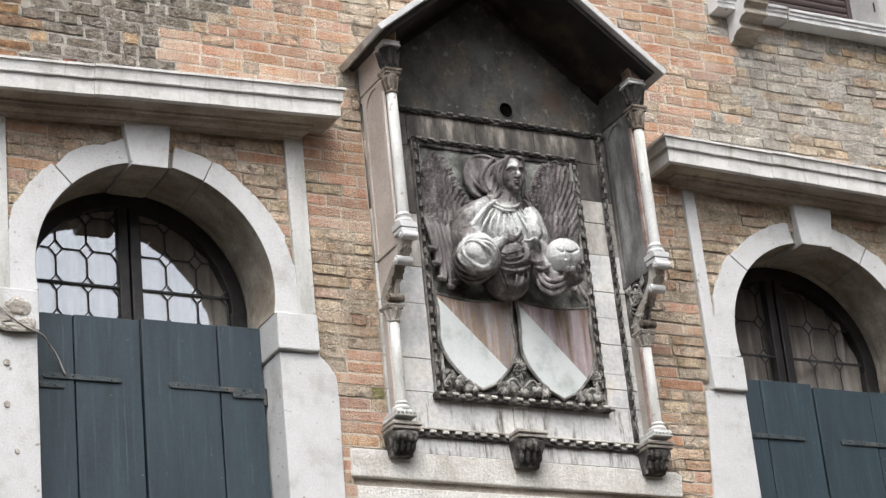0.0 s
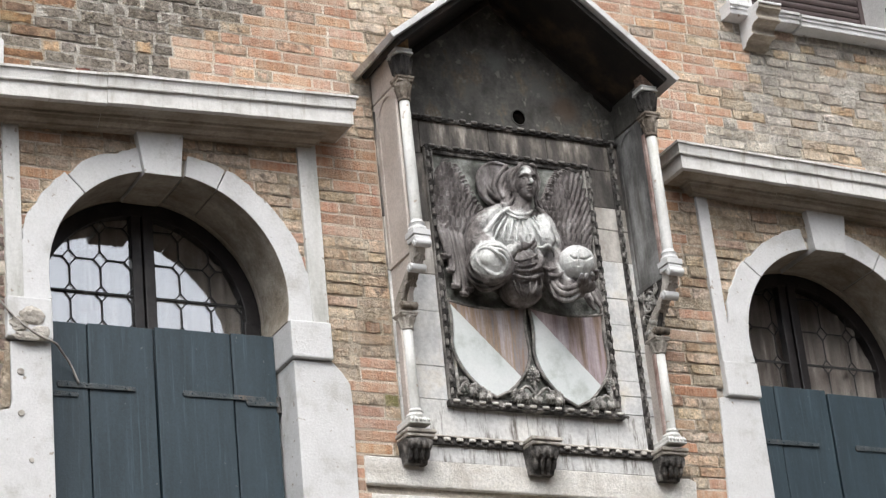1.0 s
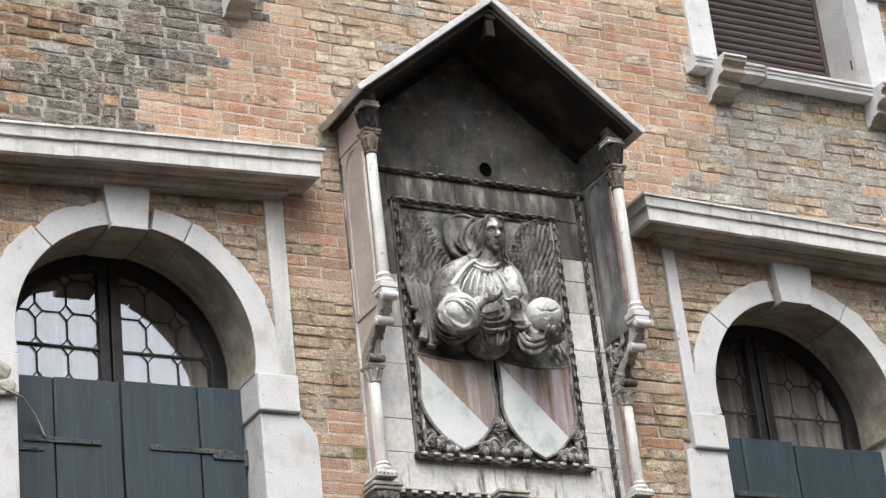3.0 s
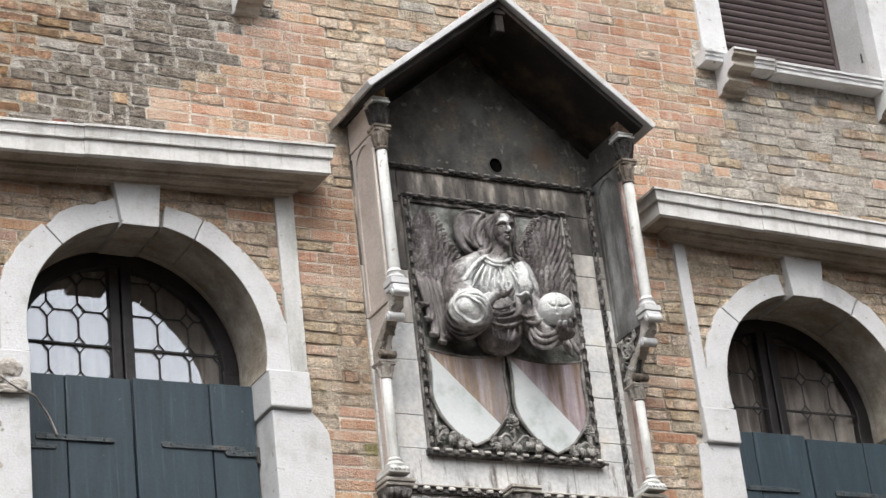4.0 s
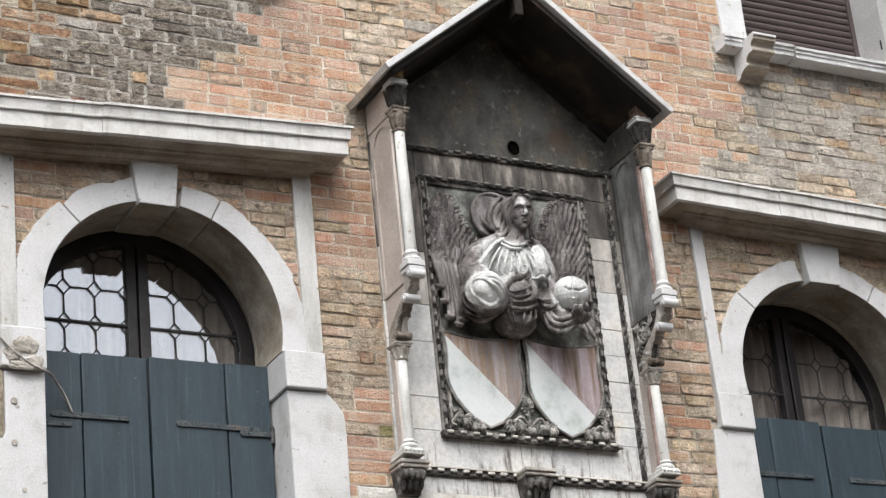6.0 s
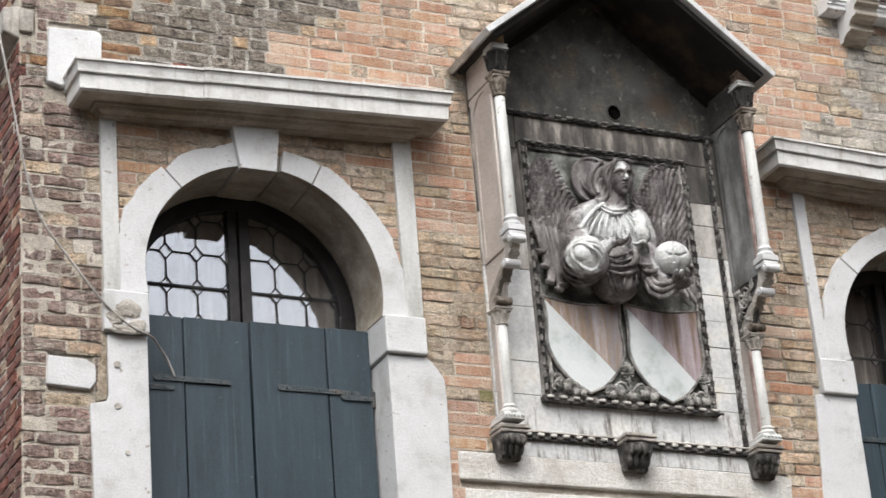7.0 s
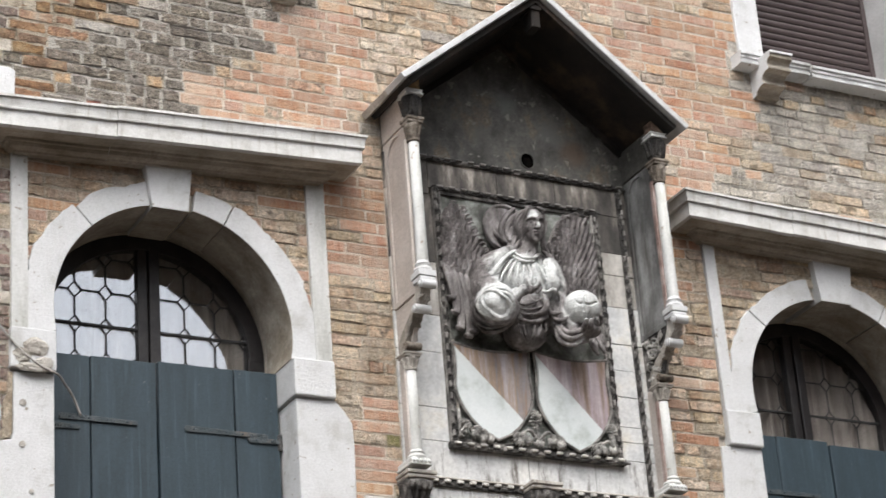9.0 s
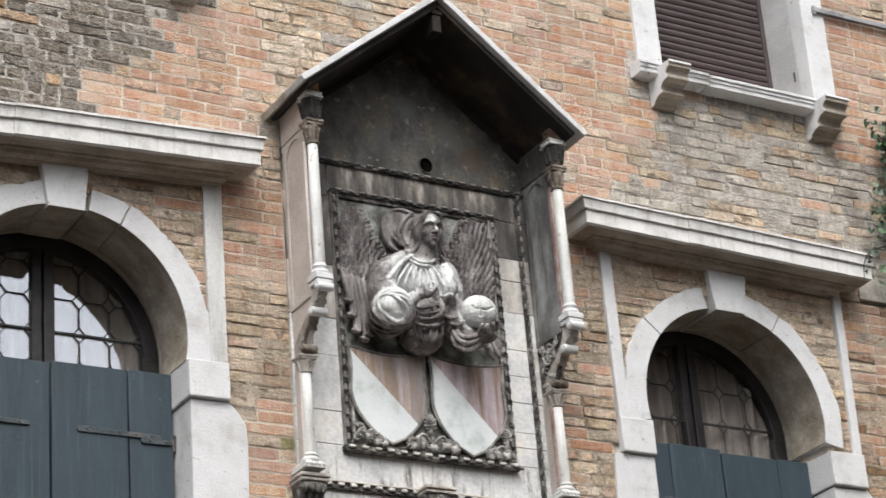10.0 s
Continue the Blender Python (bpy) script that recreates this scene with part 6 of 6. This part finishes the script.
def wing(inner, outer, sg, tail, ends):
    """Rows of scale feathers inside the outline, a ridge along the leading edge, long curled feathers below."""
    top, low = inner[0][0], inner[-1][0]
    rows = int((top - low - tail) / 0.030)
    for i in range(rows):
        z = top - 0.035 - 0.030 * i
        a, b = edge_at(inner, z), edge_at(outer, z)
        n = max(2, int(abs(b - a) / 0.031))
        for k in range(n):
            q = (k + 0.5 * (i % 2) + 0.25) / n
            feather(a + (b - a) * q + 0.003 * math.sin(k * 5.1 + i * 3.7), -0.056 - 0.008 * math.sin(math.pi * min(1, q)) + 0.003 * math.sin(i * 2.3 + k), z + 0.004 * math.sin(k * 7.7 + i * 2.9), 0.0152, 0.040, sg * (0.16 - 0.62 * max(0.0, 1 - 1.5 * q)))
    lead = [z for z, x in inner if z > low + 0.45]
    lead = [lead[0] + (lead[-1] - lead[0]) * k / 12 for k in range(13)]
    for k, z in enumerate(lead):
        x = edge_at(inner, z)
        limb([(x + sg * 0.040, -0.064, z - 0.006), (x + sg * 0.012, -0.070, z + 0.004), (x - sg * 0.006, -0.060, z + 0.004)], [0.003, 0.0055, 0.003], 7)
    for k, (xt, zt, xb, zb) in enumerate(ends):
        d = sg * 0.022
        for off, r in ((-0.010, 0.0125), (0.008, 0.0135)):
            limb([(xt + off, -0.048, zt), (xt + off * 1.2, -0.068, zt + 0.3 * (zb - zt)), (xb - d + off * 1.2, -0.070, zt + 0.8 * (zb - zt)), (xb - d * 0.6 + off, -0.074, zb + 0.010), (xb + d * 0.3 + off, -0.086, zb), (xb + d + off * 0.5, -0.096, zb + 0.010)],
                 [r * 0.7, r * 1.2, r * 1.25, r * 1.15, r, r * 0.5], 8)


wing(*LEFT_WING, -1, 0.38, [(-0.252, 6.96, -0.250, 6.74), (-0.228, 6.95, -0.235, 6.655), (-0.200, 6.94, -0.215, 6.565), (-0.170, 6.93, -0.165, 6.525), (-0.138, 6.92, -0.130, 6.555), (-0.108, 6.90, -0.105, 6.60)])
wing(*RIGHT_WING, 1, 0.08, [])
for p in ([(0.66, -0.05, 6.66), (0.685, -0.07, 6.58), (0.70, -0.08, 6.53)], [(0.62, -0.05, 6.62), (0.64, -0.07, 6.56), (0.655, -0.08, 6.515)]):
    limb(p, [0.014, 0.018, 0.008], 8)
fig = melt(fig, 0.0024)
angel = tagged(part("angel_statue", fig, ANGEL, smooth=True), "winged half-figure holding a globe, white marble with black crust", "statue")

# ---- a climber on the end of the facade ----
def climber():
    rng = random.Random(5)
    t = thing("climbing_plant", "dark green leafy climber growing up the brick facade", "climbing plant", at=(4.33, -0.06, 0.0))
    bm = bmesh.new()
    tips = []
    for k in range(5):
        x = -0.2 + 0.14 * k
        pts = [Vector((x + 0.12 * math.sin(1.3 * z + k * 2.0), 0.035 - 0.012 * math.sin(2.1 * z + k), z)) for z in (0, 1.2, 2.4, 3.6, 4.8, 6.0, 7.0, 8.0, 8.9)]
        tube(bm, pts, [0.035, 0.032, 0.028, 0.024, 0.02, 0.017, 0.013, 0.009, 0.004], 8)
    for k in range(120):
        z = 4.6 + 4.15 * k / 120
        side = 1 if k % 2 else -1
        reach = 0.36 + 0.06 * math.sin(z * 5.1) + 0.07 * math.sin(z * 11.7 + 1) - 0.10 * max(0.0, z - 8.2)
        l = (reach if side < 0 else 0.9) * rng.uniform(0.7, 1.12)
        p = [Vector((side * (0.16 + l * u), 0.02 - 0.05 * math.sin(2.2 * u), z + 0.10 * u - 0.22 * u * u)) for u in (0, 0.35, 0.7, 1.0)]
        tube(bm, p, [0.008, 0.006, 0.004, 0.002], 6)
        tips += [p[0].lerp(p[3], u) for u in (0.0, 0.25, 0.5, 0.75, 1.0)]
    # a thin stem that strays over the cornice end and the stone beside it
    stray = [Vector(p) - Vector((4.33, -0.06, 0)) for p in ((3.72, -0.07, 7.72), (3.56, -0.14, 7.64), (3.40, -0.262, 7.555), (3.355, -0.262, 7.50), (3.325, -0.262, 7.44), (3.33, -0.24, 7.36))]
    tube(bm, stray, [0.005, 0.005, 0.004, 0.004, 0.003, 0.002], 6)
    part("stems", bm, surface("grey_brown_stem", [(0.3, (0.05, 0.04, 0.03)), (0.7, (0.12, 0.095, 0.075))], 8, 60, 0.95, bump=0.8), t)
    verts, faces = [], []

    def leaf(c, size):
        n = Vector((rng.gauss(0, 0.45), -1, rng.gauss(0.35, 0.4))).normalized()
        d = Vector((rng.gauss(0, 0.5), 0, -1)).cross(n).cross(-n).normalized()
        s = d.cross(n)
        l, w = size, size * rng.uniform(0.36, 0.5)
        i = len(verts)
        verts.extend([c, c + d * l * 0.25 + s * w + n * 0.006, c + d * l * 0.62 + s * w * 0.8 + n * 0.004, c + d * l, c + d * l * 0.62 - s * w * 0.8 + n * 0.004, c + d * l * 0.25 - s * w + n * 0.006, c + d * l * 0.4 - n * 0.006])
        faces.extend([(i + 6, i + a, i + 1 + a % 6) if a < 6 else (i + 6, i + 5, i) for a in range(1, 6)] + [(i + 6, i, i + 1)])
    for tip_ in tips:
        for k in range(26):
            c = tip_ + Vector((rng.gauss(0, 0.075), -abs(rng.gauss(0.03, 0.055)), rng.gauss(0, 0.075)))
            leaf(c, rng.uniform(0.045, 0.085))
    for k in range(9):
        leaf(stray[1 + k % 4] + Vector((rng.gauss(0, 0.02), -0.008, rng.gauss(0, 0.02))), rng.uniform(0.03, 0.05))
    me = bpy.data.meshes.new("foliage")
    me.from_pydata(verts, [], faces)
    me.materials.append(surface("dark_green_leaves", [(0.3, (0.022, 0.055, 0.022)), (0.7, (0.055, 0.115, 0.045))], 6, 40, 0.5, vary=1.0, bump=0.0))
    o = new("foliage", me)
    o.parent = t
    tagged(o, kind="stuff")
    return t


climber()

# ---- brickwork: every brick has its own block, laid in courses between the stones and openings ----
COURSE, JOINT = 0.0685, 0.0150
BRICKS = [BRICK_ORANGE, BRICK_TAN, BRICK_GREY, BRICK_BROWN, BRICK_RED, BRICK_DARK, BRICK_MOSS, BRICK_PINK, BRICK_OCHRE]
brng = random.Random(11)
MOSS_Z = 5.902


def covered(z0, z1):
    """Stretches of one course that stones and openings take up."""
    out = []
    for c, r, s in DOORS:
        if z1 < s + 0.04:
            out.append((c - 0.69, c + 0.69))
        elif z0 < s + 0.72:
            h = max(0.0, z0 - s)
            out.append((c - math.sqrt(max(0, 0.72 ** 2 - h * h)), c + math.sqrt(max(0, 0.72 ** 2 - h * h))))
    for a, b, lo, hi in ((-2.70, -2.48, 3.9, 6.29), (-2.77, -2.48, 3.9, 5.69), (-1.18, -0.965, 3.9, 6.30), (-1.18, -0.872, 3.9, 5.98), (-2.70, -2.622, 6.2, 7.34), (-1.055, -0.96, 6.2, 7.42),
                         (1.455, 1.73, 3.9, 6.08), (1.51, 1.73, 6.0, 6.30), (3.03, 3.31, 3.9, 6.02), (3.02, 3.275, 6.0, 6.255), (1.505, 1.575, 6.2, 7.40), (3.235, 3.28, 6.2, 7.37),
                         (-2.99, -1.9, 7.32, 7.42), (UPWIN[0] - 0.18, UPWIN[1] + 0.18, 8.64, 10.75), (-2.965, -2.70, 7.45, 7.74), (-2.99, -2.76, 5.77, 5.905), (3.49, 3.93, 7.35, 7.47),
                         (COLX[0] - 0.02, COLX[1] + 0.02, 5.575, 7.84), (-0.81, 1.19, 5.44, 5.57), (-0.78, 0.60, 5.27, 5.38), (-3.12, -3.035, 7.67, 7.84)):
        if z0 < hi and z1 > lo:
            out.append((a, b))
    if z0 < 8.45 and z1 > 7.80:
        h = max(0.0, (8.45 - max(z0, 7.80)) / 0.62)
        out.append((SX - 0.78 * min(1, h), SX + 0.78 * min(1, h)))
    return sorted(out)


def kind_of(x, z):
    """Which brick is laid here: patches of repair in the old wall, and darker ones for shade at the right end."""
    n = noise.noise((x * 1.1, z * 1.6, 0.3)) * 0.35 + noise.noise((x * 4, z * 5, 7.0)) * 0.16
    d = x - (-1.80 + 0.85 * (z - 7.55))
    p = brng.random()
    if abs(x + 0.60) < 0.12 and abs(z - MOSS_Z) < 0.031:
        return 6
    if z > 7.42 and x < 0.25:
        if x < -2.72 + 0.3 * n and z > 7.6:
            return 7 if p < 0.6 else 1
        if x < -1.9 and z + 0.2 * n < 7.67:
            return 5 if p < 0.45 else 4 if p < 0.7 else 8
        if x + 0.8 * n < -2.36 + 0.12 * (z - 7.6):
            return 8 if p < 0.82 else 5 if p < 0.95 else 3
        if d + n < 0:
            return 5 if p < 0.90 else 2 if p < 0.96 else 3
        if x < -0.72 + 0.12 * (z - 7.6) + n * 0.6:
            return 0 if p < 0.9 else 3
        return 1 if p < 0.72 else 3 if p < 0.9 else 2
    if z > 7.42:
        if x + 0.7 * n < 1.28 + 0.80 * (z - 7.5) and x < 1.98 + 0.3 * n or z + n > 9.0:
            return 0 if p < 0.85 else 1
        if x + n > 3.52 and z > 8.3:
            return 0 if p < 0.75 else 1
        return 2 if p < 0.72 else 3 if p < 0.78 else 1 if p < 0.97 else 0
    if x < -2.6:
        return 7 if p < 0.78 else 3 if p < 0.88 else 2 if p < 0.90 else 1
    if -1.0 < x < -0.5:
        if z + n > 6.62:
            return 0 if p < 0.85 else 1
        if z + n < 6.08 and x + 0.5 * n < -0.66:
            return 0 if p < 0.8 else 1
        return 1 if p < 0.78 else 3
    if 1.0 < x < 1.6:
        return 3 if p < 0.18 else 1 if p < 0.84 else 0
    # right end: extra brown and ochre bricks put leaf shade into the colour
    if x > 3.25:
        return 0 if p < 0.45 else 1 if p < 0.50 else 3 if p < 0.82 else 8
    if 1.6 <= x:
        return 1 if p < 0.82 else 3
    return 1 if p < 0.42 else 3 if p < 0.80 else 0


def rough_of(k):
    return (0.3, 0.75, 0.8, 0.8, 0.8, 0.8, 0.8, 1.1, 0.9)[k]


def template(seed, wear):
    """A unit brick: front face as a grid with worn edges; x, z in -0.5..0.5, y 0 (front) to 1 (back)."""
    r = random.Random(seed)
    xs, zs = (-0.5, -0.40, -0.1, 0.2, 0.42, 0.5), (-0.5, -0.30, 0.30, 0.5)
    v, f = [], []
    for j, z in enumerate(zs):
        for i, x in enumerate(xs):
            rim = (i in (0, 5)) + (j in (0, 3))
            y = 0.06 * rim * (0.6 + wear) + wear * r.uniform(-0.12, 0.16)
            v.append((x + wear * r.uniform(-0.022, 0.022) * (1 if 0 < i < 5 else 1.3), y, z + wear * r.uniform(-0.10, 0.10)))
    for j in range(3):
        for i in range(5):
            a = j * 6 + i
            f.append((a, a + 1, a + 7, a + 6))
    loop = [0, 1, 2, 3, 4, 5, 11, 17, 23, 22, 21, 20, 19, 18, 12, 6]
    base = len(v)
    for k in loop:
        v.append((v[k][0], 1.0, v[k][2]))
    for k in range(16):
        f.append((loop[k], base + k, base + (k + 1) % 16, loop[(k + 1) % 16]))
    return v, f


TEMPL = {k: [template(100 * k + s, rough_of(k)) for s in range(6)] for k in range(9)}
DEPTH = 0.07


def lay(x0, x1, z0, z1, blocked, kind):
    """Bricks of the stretch x0..x1, z0..z1: (x, z, length, height, front, tilt, kind)."""
    out, rows = [], int((z1 - z0) / COURSE)
    for j in range(rows):
        a, b = z0 + j * COURSE, z0 + (j + 1) * COURSE
        free, x = [], x0
        for lo, hi in blocked(a, b) + [(x1, x1)]:
            if lo > x:
                free.append((x, min(lo, x1)))
            x = max(x, hi)
        for lo, hi in free:
            if hi - lo < 0.03:
                continue
            x = lo + (0 if lo > x0 else -brng.uniform(0, 0.12))
            while x < hi - 0.02:
                k = kind(min(x + 0.1, hi), (a + b) / 2)
                l = brng.choice((0.12, 0.22, 0.245, 0.25, 0.255) if k == 0 else (0.10, 0.12, 0.17, 0.20, 0.225, 0.24)) * brng.uniform(0.92, 1.06)
                e = min(x + l, hi)
                if hi - e < 0.05:
                    e = hi
                s = max(x, lo)
                w = e - s - JOINT * (1.0 if k == 0 else brng.uniform(0.8, 1.9))
                if w > 0.02:
                    rg = rough_of(k)
                    out.append(((s + e) / 2, (a + b) / 2 + brng.uniform(-0.003, 0.003) * rg, w, COURSE - JOINT * (brng.uniform(0.85, 1.2) if k == 0 else brng.uniform(0.6, 1.6)),
                                -0.0012 + brng.uniform(-0.0008, 0.0008) if k == 0 else -0.003 + brng.uniform(-0.003, 0.003) * (0.3 + rg), brng.uniform(-0.012, 0.012) * rg, k, (s, e, a, b)))
                x = e
    return out


def bedding(name, bricks, parent, place):
    """The mortar round each brick, struck deeper or fuller from joint to joint."""
    verts, faces, mats = [], [], []
    for x, z, l, h, y, tl, k, cell in bricks:
        lo, hi, a, b = cell
        d = brng.choice((0.0010, 0.0020)) if k == 0 else brng.choice((-0.001, 0.0, 0.001, 0.002, 0.003, 0.006))
        i = len(verts)
        verts += [place(lo, d, a), place(hi, d, a), place(hi, d, b), place(lo, d, b)]
        faces.append((i, i + 1, i + 2, i + 3))
        mats.append(BEDS[k])
    me = bpy.data.meshes.new(name)
    me.from_pydata(verts, [], faces)
    for m in (MORTAR, MORTAR_PINK, MORTAR_GREY, MORTAR_TAN):
        me.materials.append(m)
    me.polygons.foreach_set("material_index", mats)
    o = new(name, me)
    o.parent = parent
    return tagged(o, "lime mortar between the bricks", kind="stuff")


BEDS = (1, 3, 2, 3, 2, 2, 3, 0, 3)     # the mortar that goes with each sort of brick


def joined(name, bricks, parent, place, label=""):
    verts, faces, mats = [], [], []
    for n, (x, z, l, h, y, tl, k, cell) in enumerate(bricks):
        v, f = TEMPL[k][n % 6]
        i = len(verts)
        fl = -1 if n % 2 else 1
        for a, b, c in v:
            dx, dz = a * l * fl, c * h
            verts.append(place(x + dx - dz * tl, y + (b * 0.012 if b < 0.6 else DEPTH), z + dz + dx * tl))
        for q in f:
            faces.append(tuple(i + t for t in (q if fl > 0 else q[::-1])))
            mats.append(k)
    me = bpy.data.meshes.new(name)
    me.from_pydata(verts, [], faces)
    for m in BRICKS:
        me.materials.append(m)
    me.polygons.foreach_set("material_index", mats)
    o = new(name, me)
    o.parent = parent
    return tagged(o, label, kind="stuff")


front = lay(WALL_X0, 5.6, MOSS_Z - 22.5 * COURSE, 10.8, covered, kind_of)
bedding("mortar_bed", front, facade, lambda x, y, z: (x, y, z))
near = [b for b in front if -1.0 < b[0] < -0.55 and 5.2 < b[1] < 7.6 or 1.02 < b[0] < 1.5 and 5.6 < b[1] < 7.3][:300]
chosen = set(near)
joined("brickwork", [b for b in front if b not in chosen], facade, lambda x, y, z: (x, y, z))
shared = {}
for n, (x, z, l, h, y, tl, k, cell) in enumerate(near):
    key = (k, n % 6)
    if key not in shared:
        v, f = TEMPL[k][n % 6]
        me = bpy.data.meshes.new("brick")
        me.from_pydata([(a, b * 0.012 if b < 0.6 else DEPTH, c) for a, b, c in v], [], f)
        me.materials.append(BRICKS[k])
        shared[key] = me
    o = new("brick", shared[key])
    o.parent = facade
    o.matrix_basis = Matrix.Translation((x, y, z)) @ Matrix.Rotation(-tl, 4, "Y") @ Matrix.Diagonal((l, 1, h, 1))
west = bpy.data.objects["wall_west"]
sidebricks = lay(0.0, 4.5, MOSS_Z - 22.5 * COURSE, 10.8, lambda a, b: [(0.0, 4.5)] if a < 7.86 and b > 7.66 else [], lambda x, z: 4 if brng.random() < 0.85 else 3)
joined("brickwork", sidebricks, west, lambda x, y, z: (WALL_X0 + y, x, z))
